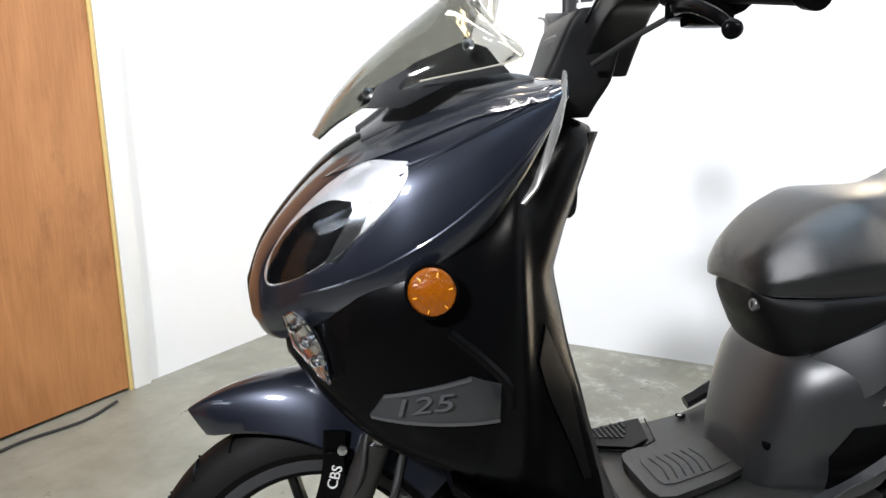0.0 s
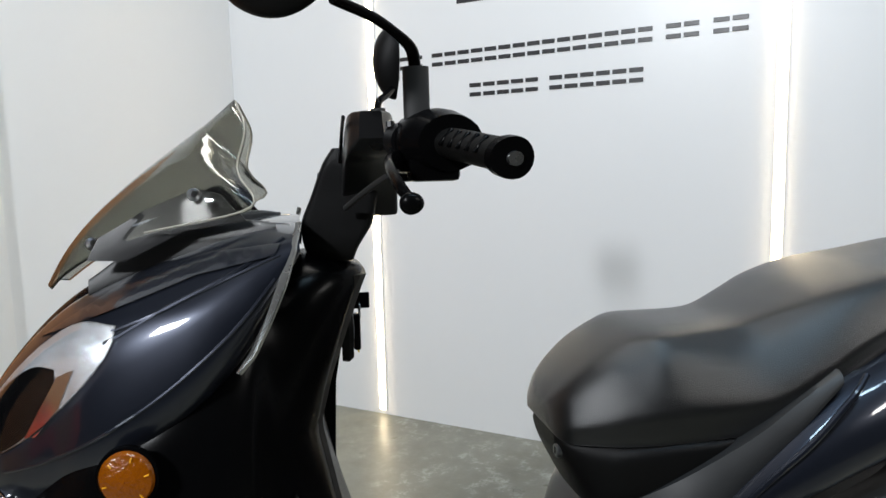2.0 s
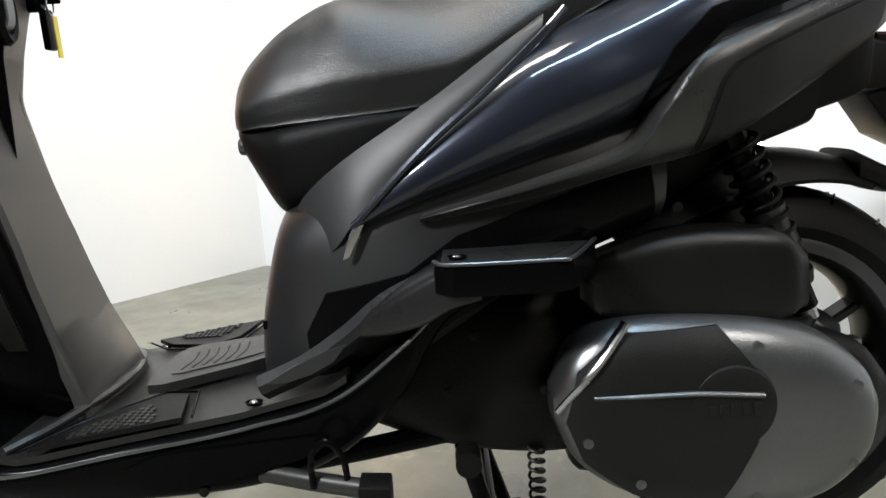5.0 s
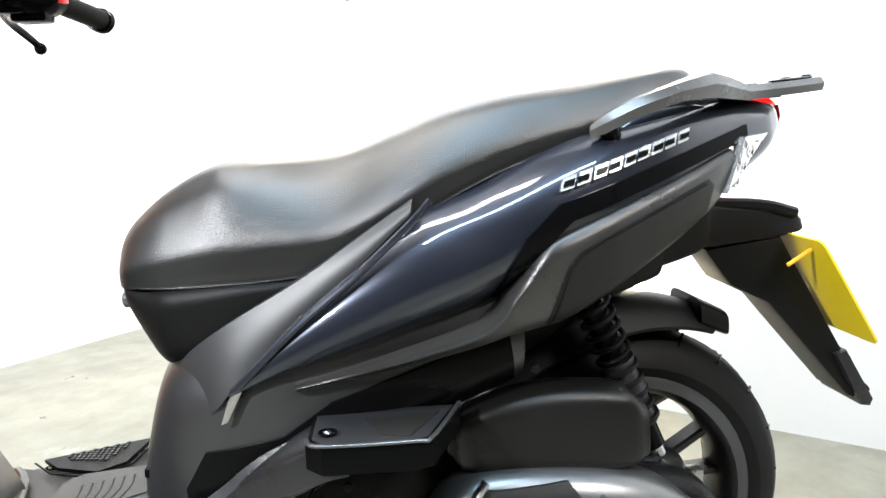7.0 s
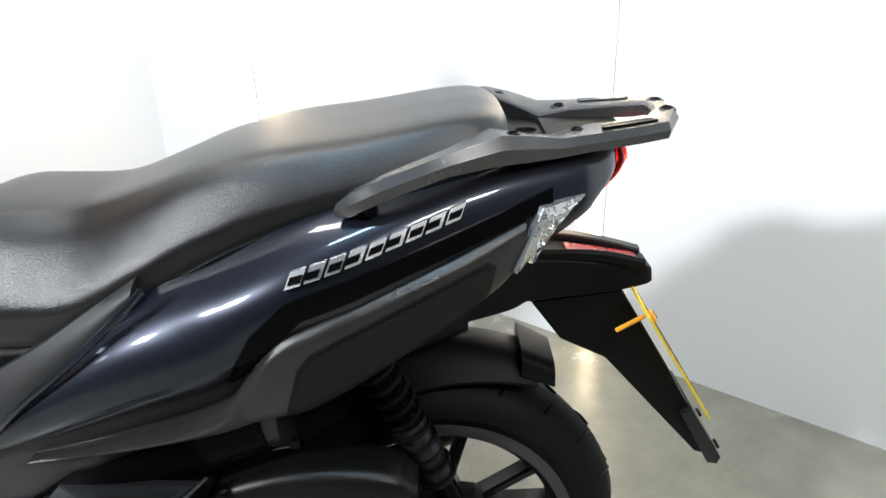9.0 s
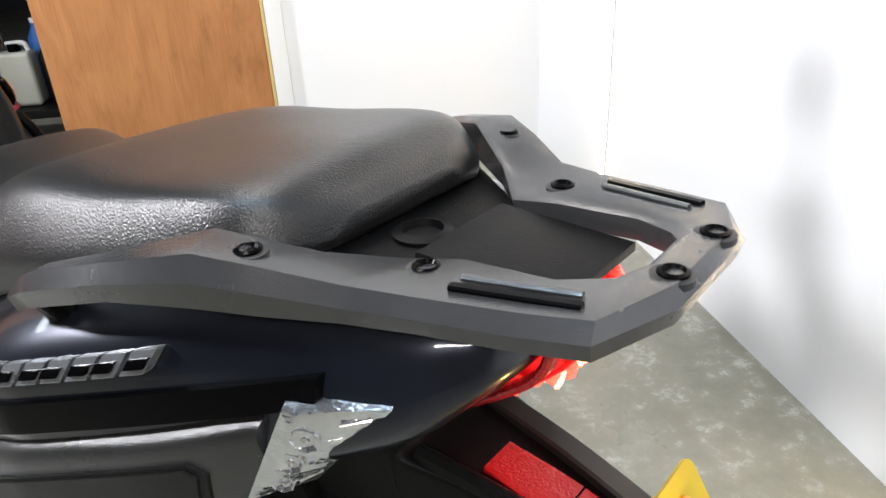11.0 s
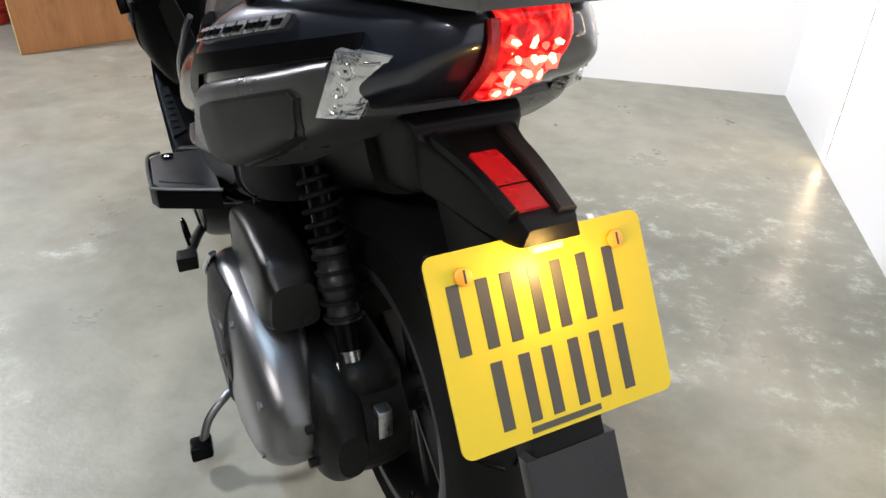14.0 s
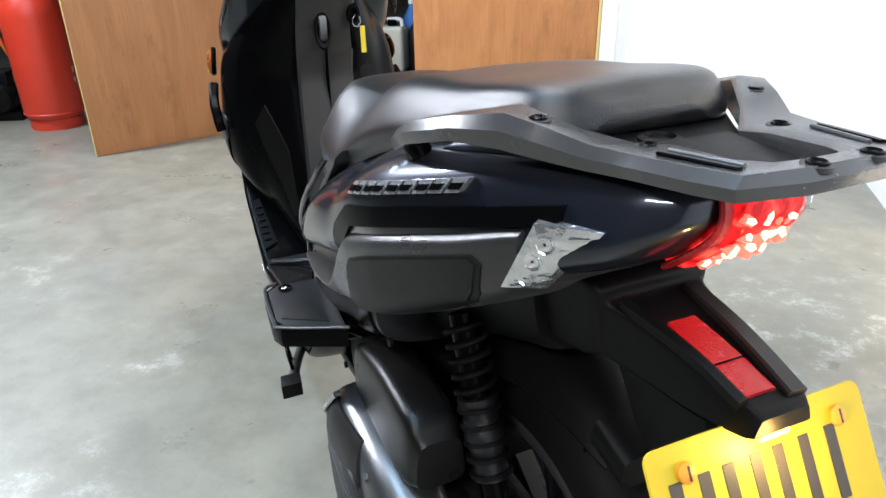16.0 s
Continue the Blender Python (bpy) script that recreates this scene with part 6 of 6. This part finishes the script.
def inside(x, y, outline):
    odd = False
    for (x0, y0), (x1, y1) in zip(outline, outline[1:] + outline[:1]):
        if (y0 > y) != (y1 > y) and x < (x1 - x0) * (y - y0) / (y1 - y0) + x0:
            odd = not odd
    return odd


blade = [(0.357, 0.992, 0.004), (0.350, 0.965, 0.016), (0.338, 0.930, 0.020), (0.320, 0.890, 0.018), (0.302, 0.855, 0.012), (0.286, 0.834, 0.003)]
plate_out = [(0.462, -0.205), (0.503, -0.157), (0.583, -0.108), (0.622, -0.124), (0.640, -0.203)]
grid_out = [(0.506, -0.200), (0.512, -0.176), (0.583, -0.148), (0.600, -0.168), (0.606, -0.200)]
stud = bmesh.new()
bmesh.ops.create_cone(stud, cap_ends=True, segments=6, radius1=0.0040, radius2=0.0032, depth=0.0024)
stud_mesh = bpy.data.meshes.new("stud")
stud.to_mesh(stud_mesh)
stud.free()
stud_mesh.materials.append(M_GREYM)
for side in (-1, 1):
    inner_line = [(x, -0.152 - (0.996 - z) * 0.36, z) for x, z, w in blade]
    outer_line = [(x + 0.004, -0.152 - (0.996 - z) * 0.36 - 0.7 * w, z - 0.3 * w) for x, z, w in blade]
    part("edge_strip", beside(loop_plate(inner_line + outer_line[::-1], 0.004, 0.001), side), M_STRIP, P, "satin silver edge strip")
    part("fairing_ridge", beside(tube([(0.144, -0.172, 0.868), (0.208, -0.174, 0.903), (0.289, -0.171, 0.942), (0.340, -0.153, 0.974)], 0.0035, 30, 8), side), M_GLOSS, P, "raised shoulder line of the fairing")
    part("cowl_ridge", beside(tube([(0.215, -0.040, 0.956), (0.250, -0.056, 0.969), (0.292, -0.074, 0.980), (0.340, -0.090, 0.984), (0.350, -0.140, 0.978)], 0.0032, 30, 8), side), M_GLOSS, P, "raised rim behind the screen")
    part("step_fairing", beside(hull([(0.850, 0.428, 0.446, 0.008, 0.008, 3), (0.885, 0.434, 0.474, 0.022, 0.020, 4), (0.925, 0.450, 0.500, 0.036, 0.032, 6), (0.955, 0.470, 0.514, 0.042, 0.038, 8), (0.985, 0.480, 0.516, 0.042, 0.038, 8)], 30, 32, lambda q: Vector((q.x, q.y - 0.206 - (q.x - 0.85) * 0.27, q.z))), side), M_SHOULDER, P, "dark fairing that swells into the pillion step")
    part("cowl_strip", beside(bar_sweep([(0.190, -0.238, 0.690), (0.230, -0.247, 0.655), (0.258, -0.247, 0.622), (0.262, -0.243, 0.594)], 0.012, 0.022, 20, 0.005, (0, 1, 0)), side), M_BLACK, P, "glossy black cowl strut")
    drl_line = [(-0.010, 0.690), (0.004, 0.698), (0.016, 0.692), (0.030, 0.668), (0.040, 0.645), (0.046, 0.612), (0.032, 0.622), (0.018, 0.638), (0.002, 0.654)]
    drl = part("running_light", beside(loop_plate([(x, -0.118 - (x + 0.01) * 0.9, z) for x, z in drl_line], 0.010, 0.002), side), M_CHROME, P, "faceted clear running light", 0)
    part("lens", beside(loop_plate([(x, -0.128 - (x + 0.01) * 0.9, z) for x, z in drl_line], 0.006, 0.002), side), M_CLEAR, drl).visible_shadow = False
    for x, z in ((0.006, 0.680), (0.020, 0.662), (0.032, 0.640)):
        part("bulb_cup", beside(turned([(0.008, 0.003), (0.008, -0.004), (0.006, -0.005), (0.004, -0.001), (0.0005, 0.0)], "y", (x, -0.124 - (x + 0.01) * 0.9, z), 14), side), M_CHROME, drl)
    # inner leg panel with its groove
    panel = [(0.338, 0.660), (0.322, 0.618), (0.340, 0.565), (0.361, 0.520), (0.388, 0.462), (0.408, 0.412), (0.424, 0.408), (0.408, 0.470), (0.386, 0.560)]
    if side < 0:
        part("inner_leg_groove", drape([(0.375 + (x - 0.375) * 1.06, 0.53 + (z - 0.53) * 1.025) for x, z in panel], flank_low, 0.0012, 0.004, 0.015, 0, side), M_BLACK, P)
        part("inner_leg_panel", drape(panel, flank_low, 0.0030, 0.006, 0.015, 0, side), M_LEG, P, "dark moulded inner leg panel")
    tread_plate = part("tread_plate", board_pad([(x, y if side < 0 else 2 * MID - y) for x, y in plate_out], 0.0075, 0.006), M_MATT, P, "ribbed black tread plate")
    for i in range(16):
        for k in range(9):
            x, y = 0.500 + 0.0092 * i, -0.204 + 0.0086 * k + (0.0043 if i % 2 else 0)
            if inside(x, y, grid_out):
                ob = new("stud", stud_mesh)
                ob.parent = tread_plate
                ob.matrix_basis = Matrix.Translation((x, y if side < 0 else 2 * MID - y, board_z(x) + 0.0086))
    line_pts = [(0.448, -0.203), (0.496, -0.146), (0.583, -0.094), (0.632, -0.116), (0.652, -0.200)]
    part("tread_line", bar_sweep([(x, y if side < 0 else 2 * MID - y, board_z(x) + 0.0045) for x, y in line_pts], 0.003, 0.003, 5, 0.0008, smooth=False), M_BLACK, P)
    # skirt shoulder rising to the pillion step, and the pale scoop behind the heel
    part("skirt_shoulder", beside(bar_sweep([(0.735, -0.196, 0.372), (0.79, -0.200, 0.396), (0.84, -0.205, 0.428), (0.89, -0.210, 0.466), (0.95, -0.212, 0.490), (1.02, -0.212, 0.500)], 0.020, 0.030, 40, 0.010), side), M_SHOULDER, P, "satin dark skirt shoulder")
    part("heel_scoop", beside(loop_plate([(0.742, -0.2085, 0.380), (0.775, -0.2105, 0.400), (0.812, -0.2135, 0.417), (0.838, -0.216, 0.424), (0.822, -0.2155, 0.404), (0.796, -0.213, 0.390), (0.765, -0.210, 0.381)], 0.004), side), M_COVER, P, "pale satin heel scoop")
def strip_mesh(low, high, thick, bulge=0.004, count=24):
    """A curved band between two lines, bellied outwards, with a turned-in edge."""
    a, b = spline(low, count), spline(high, count)
    bm = bmesh.new()
    rows = []
    for p, q in zip(a, b):
        rows.append([Vector(p + (q - p) * u) + Vector((0, -bulge * 4 * u * (1 - u), 0)) for u in np.linspace(0, 1, 7)])
    grid_faces(bm, rows, False)
    ext = bmesh.ops.extrude_edge_only(bm, edges=[e for e in bm.edges if e.is_boundary])
    for v in (g for g in ext["geom"] if isinstance(g, bmesh.types.BMVert)):
        v.co.y += thick
    return bm


for side in (-1, 1):
    flash = part("flash_panel", beside(strip_mesh([(0.800, -0.150, 0.500), (0.832, -0.176, 0.526), (0.853, -0.184, 0.552), (0.878, -0.186, 0.578), (0.95, -0.188, 0.641), (1.01, -0.189, 0.692), (1.068, -0.186, 0.744)], [(0.768, -0.098, 0.552), (0.795, -0.126, 0.584), (0.85, -0.158, 0.624), (0.94, -0.174, 0.676), (1.01, -0.176, 0.722), (1.072, -0.174, 0.762)], 0.02), side), M_GREY, P, "grey satin flash under the seat")
    part("flash_clip", beside(loop_plate([(0.848, -0.190, 0.540), (0.858, -0.191, 0.556), (0.876, -0.193, 0.570), (0.870, -0.193, 0.560), (0.846, -0.190, 0.515), (0.838, -0.189, 0.512)], 0.003, 0.0008), side), M_STRIP, P, "bright chamfered lip")
lock = part("seat_lock", turned([(0.011, 0.012), (0.011, 0.001), (0.009, -0.001), (0.0005, -0.001)], "x", (0.7045, -0.060, 0.640), 20), M_ALLOY, P, "steel seat lock barrel")
part("keyhole", box(0.7027, 0.7039, -0.0615, -0.0585, 0.635, 0.645, 0.0003, 1), M_BLACK, lock)
hatch = [(0.545, -0.060), (0.552, -0.082), (0.575, -0.090), (0.62, -0.083), (0.67, -0.074), (0.73, -0.056), (0.73, 0.036), (0.67, 0.054), (0.62, 0.063), (0.575, 0.070), (0.552, 0.062), (0.545, 0.040)]
tunnel = part("centre_hatch", board_pad(hatch, 0.015, 0.012), M_GREYM, P, "shaped grey battery hatch")
part("hatch_pad", board_pad([(0.63 + (x - 0.63) * 0.72, MID + (y - MID) * 0.62) for x, y in hatch], 0.0165, 0.004), M_GREYM, tunnel, "ribbed hatch pad")
for x in (0.585, 0.600, 0.615, 0.630, 0.645, 0.660):
    part("rib", bar_sweep([(x, MID - 0.036, board_z(x) + 0.0166), (x + 0.006, MID, board_z(x) + 0.0168), (x, MID + 0.036, board_z(x) + 0.0166)], 0.003, 0.0016, 9, 0.0004), M_MATT, tunnel)
part("foot_rim", bar_sweep([(0.425, -0.192, 0.312), (0.458, -0.140, 0.318), (0.488, -0.055, 0.326), (0.492, MID, 0.328), (0.488, 0.035, 0.326), (0.458, 0.120, 0.318), (0.425, 0.172, 0.312)], 0.014, 0.012, 40, 0.004), M_COVER, P, "pale rim at the foot of the leg shield")
part("cover_rim", tube([(0.79, -0.138, 0.380), (0.755, -0.110, 0.362), (0.727, -0.070, 0.355), (0.712, MID, 0.352), (0.727, 0.050, 0.355), (0.755, 0.090, 0.362), (0.79, 0.118, 0.380)], 0.008, 40, 10), M_GREYM, P, "rounded collar under the seat cover")

# ---- what stands about the workshop ----
def at_room(u, v, z=0.0, turn=0.0):
    return ROOM @ pose(v, u, z, 0, 0, turn)


# loose sheet of plywood standing on its edge
board = thing("plywood_sheet", "bare orange-brown plywood sheet standing on the concrete floor", "board", at_room(0.467, 3.514, 0.0, -127.5))
part("face", box(0.0, 0.80, -0.018, 0.0, 0.001, 1.55, 0.002), M_WOOD2, board, "stained plywood face")
part("edge", box(-0.002, 0.0, -0.018, 0.0, 0.001, 1.55, 0.0), M_EDGE, board, "pale raw edge")

# gas cylinder
gas = thing("gas_cylinder", "tall red propane gas cylinder with orange hose", "gas cylinder", at_room(0.007, 4.158))
part("body", turned([(0.0005, 0.05), (0.13, 0.05), (0.152, 0.075), (0.158, 0.10), (0.158, 0.60), (0.152, 0.66), (0.12, 0.715), (0.07, 0.735), (0.0005, 0.74)], "z", (0, 0, 0), 48), M_REDGAS, gas)
part("foot_ring", turned([(0.135, 0.0), (0.140, 0.0), (0.140, 0.055), (0.135, 0.055), (0.135, 0.0)], "z", (0, 0, 0), 40), M_REDGAS, gas)
part("seam", turned([(0.158, 0.082), (0.161, 0.085), (0.161, 0.092), (0.158, 0.095)], "z", (0, 0, 0), 48), M_REDGAS, gas)
part("shroud", turned([(0.085, 0.72), (0.092, 0.72), (0.092, 0.86), (0.085, 0.86), (0.085, 0.72)], "z", (0, 0, 0), 32), M_REDGAS, gas)
part("valve", turned([(0.02, 0.73), (0.02, 0.80), (0.012, 0.83), (0.0005, 0.83)], "z", (0, 0, 0), 16), M_STEEL, gas)
part("hose", tube([(0.04, 0.10, 0.80), (0.17, 0.10, 0.66), (0.185, 0.06, 0.45), (0.18, 0.02, 0.36), (0.20, 0.02, 0.28), (0.175, 0.03, 0.16), (0.13, 0.05, 0.10)], 0.010, 50, 10), M_ORANGEHOSE, gas, "orange rubber gas hose")
for k, z in enumerate((0.30, 0.245)):
    part("mark", box(-0.06, -0.01, -0.1535, -0.1515, z, z + 0.03, 0.0005, 1), M_LABELWHITE, gas).matrix_basis = Matrix.Rotation(radians(-60), 4, "Z")

# small compressor and an offcut beside the cylinder
comp = thing("compressor", "small dark grimy compressor standing on the floor", "compressor", at_room(-0.08, 4.56, 0.0, 20))
part("tank", turned([(0.0005, -0.14), (0.07, -0.13), (0.085, -0.10), (0.085, 0.10), (0.07, 0.13), (0.0005, 0.14)], "y", (0, 0, 0.13), 28), M_ENGINE, comp)
part("foot", box(-0.09, 0.09, -0.10, 0.10, 0.0, 0.05, 0.006), M_ENGINE, comp)
part("motor", box(-0.05, 0.05, -0.07, 0.07, 0.20, 0.28, 0.012), M_ENGINE, comp)
part("tap", tube([(0.0, -0.13, 0.20), (0.03, -0.17, 0.22)], 0.008, 4, 10), plain("brass", (0.6, 0.42, 0.12), 0.3, 1.0), comp)
off = part("timber_offcut", box(-0.11, 0.11, -0.02, 0.02, 0.0, 0.03, 0.003), plain("weathered_timber", (0.16, 0.10, 0.055), 0.8, vary=0.3, scale=30), None)
off.matrix_world = at_room(0.0, 4.83, 0.0, 65)
tagged(off, "short weathered timber offcut lying on the floor", "timber")


# black motorcycle further back
def motorcycle(m, label, group):
    b = thing("motorcycle", label, "motorcycle", m, group)
    for name, x in (("front_wheel", 0.0), ("rear_wheel", 1.40)):
        w = part(name, turned([(0.20, -0.05), (0.26, -0.07), (0.295, -0.045), (0.305, 0.0), (0.295, 0.045), (0.26, 0.07), (0.20, 0.05)], "y", (x, 0, 0.305), 48), M_RUBBER, b)
        part("rim", turned([(0.21, -0.05), (0.19, -0.045), (0.18, 0.0), (0.19, 0.045), (0.21, 0.05)], "y", (x, 0, 0.305), 40), M_RIM, w)
        for k in range(5):
            a = k * 1.2566
            part("spoke", bar_sweep([(x + 0.03 * math.cos(a), 0, 0.305 + 0.03 * math.sin(a)), (x + 0.10 * math.cos(a), 0, 0.305 + 0.10 * math.sin(a)), (x + 0.19 * math.cos(a), 0, 0.305 + 0.19 * math.sin(a))], 0.02, 0.03, 5, 0.003, (0, 1, 0)), M_RIM, w)
        part("disc", turned([(0.09, -0.075), (0.145, -0.075), (0.145, -0.080), (0.09, -0.080), (0.09, -0.075)], "y", (x, 0, 0.305), 40), M_STEEL, w)
    part("fairing", hull([(0.05, 0.62, 0.95, 0.06, 0.05, 3), (0.25, 0.50, 1.0, 0.17, 0.14, 3), (0.45, 0.36, 0.98, 0.22, 0.18, 3.5), (0.60, 0.34, 0.90, 0.20, 0.16, 3.5), (0.68, 0.40, 0.80, 0.15, 0.12, 3)], 24, 28), M_BLACK, b, "black fairing")
    part("tank", hull([(0.50, 0.78, 0.95, 0.12, 0.10, 2.6), (0.65, 0.76, 1.02, 0.16, 0.12, 2.6), (0.85, 0.76, 0.92, 0.12, 0.10, 2.6)], 20, 24), M_GLOSS, b)
    part("seat", hull([(0.85, 0.78, 0.86, 0.10, 0.09, 3), (1.10, 0.82, 0.88, 0.12, 0.10, 3), (1.35, 0.90, 0.98, 0.10, 0.08, 3), (1.60, 0.98, 1.04, 0.05, 0.04, 3)], 20, 24), M_SEAT, b)
    part("engine", hull([(0.50, 0.30, 0.62, 0.17, 0.15, 4), (0.70, 0.26, 0.70, 0.19, 0.16, 4), (0.92, 0.30, 0.64, 0.17, 0.15, 4)], 14, 24), M_ENGINE, b)
    for x, z, r in ((0.62, 0.42, 0.075), (0.80, 0.40, 0.085), (0.74, 0.56, 0.04)):
        part("engine_cover", turned([(r, -0.17), (r, -0.205), (r * 0.8, -0.215), (0.0005, -0.217)], "y", (x, 0, z), 28), M_ALLOY, b)
    for x, z in ((0.56, 0.52), (0.68, 0.49), (0.88, 0.49), (0.92, 0.42), (0.70, 0.34), (0.60, 0.34)):
        part("engine_bolt", turned([(0.010, -0.19), (0.010, -0.212), (0.0005, -0.213)], "y", (x, 0, z), 8), M_STEEL, b)
    part("swing_arm", bar_sweep([(0.90, -0.12, 0.42), (1.15, -0.12, 0.37), (1.40, -0.12, 0.305)], 0.03, 0.07, 12, 0.008), M_RIM, b)
    part("foot_rest", tube([(0.98, -0.15, 0.45), (1.0, -0.30, 0.45)], 0.012, 4, 10), M_STEEL, b)
    for k in range(3):
        part("heel_plate", bar_sweep([(0.94, -0.155, 0.44 + 0.03 * k), (1.04, -0.16, 0.47 + 0.03 * k), (1.14, -0.165, 0.52 + 0.03 * k)], 0.006, 0.014, 8, 0.002), M_ALLOY, b)
    part("silencer", tube([(0.95, -0.17, 0.34), (1.2, -0.20, 0.40), (1.45, -0.22, 0.50)], 0.05, 16, 18), M_ALLOY, b, "grey silencer")
    part("side_stand", tube([(0.82, -0.14, 0.30), (0.84, -0.22, 0.15), (0.85, -0.27, 0.012)], 0.011, 8, 10), M_BLACK, b)
    part("fork", tube([(0.0, -0.10, 0.305), (0.12, -0.10, 0.65), (0.22, -0.10, 0.95)], 0.024, 10, 14), M_FORK, b)
    return b


motorcycle(at_room(-0.45, 6.35, 0.0, -126) , "black faired motorcycle parked in the dim workshop", "parked motorcycles")
motorcycle(at_room(-2.1, 6.0, 0.0, -118), "black motorcycle parked further back in the dim workshop", "parked motorcycles")

# bench with cans behind the door's edge
bench = thing("work_bench", "low dark workshop bench standing on the floor", "bench", at_room(-0.75, 2.55))
part("top", box(-0.55, 0.45, -0.22, 0.22, 0.20, 0.24, 0.004), M_ENGINE, bench)
for x in (-0.52, 0.42):
    for y in (-0.19, 0.19):
        part("leg", box(x - 0.02, x + 0.02, y - 0.02, y + 0.02, 0.0, 0.20, 0.003), M_ENGINE, bench)
can = thing("jerrycan", "pale translucent plastic jerrycan with dark cap on bench", "jerrycan", at_room(-0.68, 2.34, 0.2405))
part("body", box(-0.075, 0.075, -0.06, 0.06, 0.0, 0.25, 0.022, 3), plain("milky_plastic", (0.5, 0.5, 0.42), 0.5, vary=0.15, scale=12), can)
part("cap", turned([(0.028, 0.245), (0.028, 0.285), (0.0005, 0.287)], "z", (0.0, 0, 0), 20), M_BLACK, can, "black screw cap")
part("handle", tube([(-0.06, 0, 0.25), (-0.045, 0, 0.285), (0.03, 0, 0.285)], 0.012, 12, 10), plain("white_plastic", (0.7, 0.7, 0.68), 0.4), can)
tool = thing("red_hand_tool", "red painted hand tool lying on the bench", "tool", at_room(-0.52, 2.40, 0.2405))
part("body", bar_sweep([(-0.06, 0.0, 0.02), (0.0, 0.0, 0.10), (0.05, 0, 0.02)], 0.03, 0.035, 14, 0.006, (0, 1, 0)), plain("dark_red_paint", (0.30, 0.03, 0.04), 0.4), tool)
for dv, du, h, mat, lab in ((0.13, -0.08, 0.42, M_BLUE, "blue plastic spray bottle standing on the bench"), (-0.10, -0.12, 0.38, M_BLUE, "blue paint can standing on the bench"), (-0.16, -0.02, 0.30, M_ENGINE, "dark oil can standing on the bench")):
    c = thing("bottle", lab, "bottle", at_room(-0.68 + du, 2.36 + dv, 0.2405), "bench bottles")
    part("body", turned([(0.0005, 0.0), (0.045, 0.0), (0.05, 0.01), (0.05, h * 0.75), (0.02, h * 0.9), (0.02, h * 0.95)], "z", (0, 0, 0), 24), mat, c)
    part("cap", turned([(0.022, h * 0.94), (0.022, h), (0.0005, h)], "z", (0, 0, 0), 16), M_WHITE, c, "white cap")

# cable lying by the door
cable = part("floor_cable", tube([in_room(0.06, 1.25, 0.006), in_room(0.10, 1.40, 0.006), in_room(0.07, 1.60, 0.006), in_room(0.12, 1.85, 0.006), in_room(0.10, 2.2, 0.006)], 0.005, 50, 8), M_GASKET, None)
tagged(cable, "thin black cable lying along the door foot", "cable")
chip = part("floor_litter", box(-0.018, 0.018, -0.012, 0.012, 0.0, 0.008, 0.002), M_WHITE, None)
chip.matrix_world = Matrix.Translation(in_room(2.2, 0.75, 0.0))
tagged(chip, "crumpled scrap of white paper on the floor", "litter")
shard = part("floor_litter", box(-0.011, 0.011, -0.022, 0.022, 0.0, 0.004, 0.0015), M_WHITE, None)
shard.matrix_world = ROOM @ pose(0.768, 1.375, 0.0005, 0, 0, 20)
tagged(shard, "torn strip of pale paper on the floor", "litter")
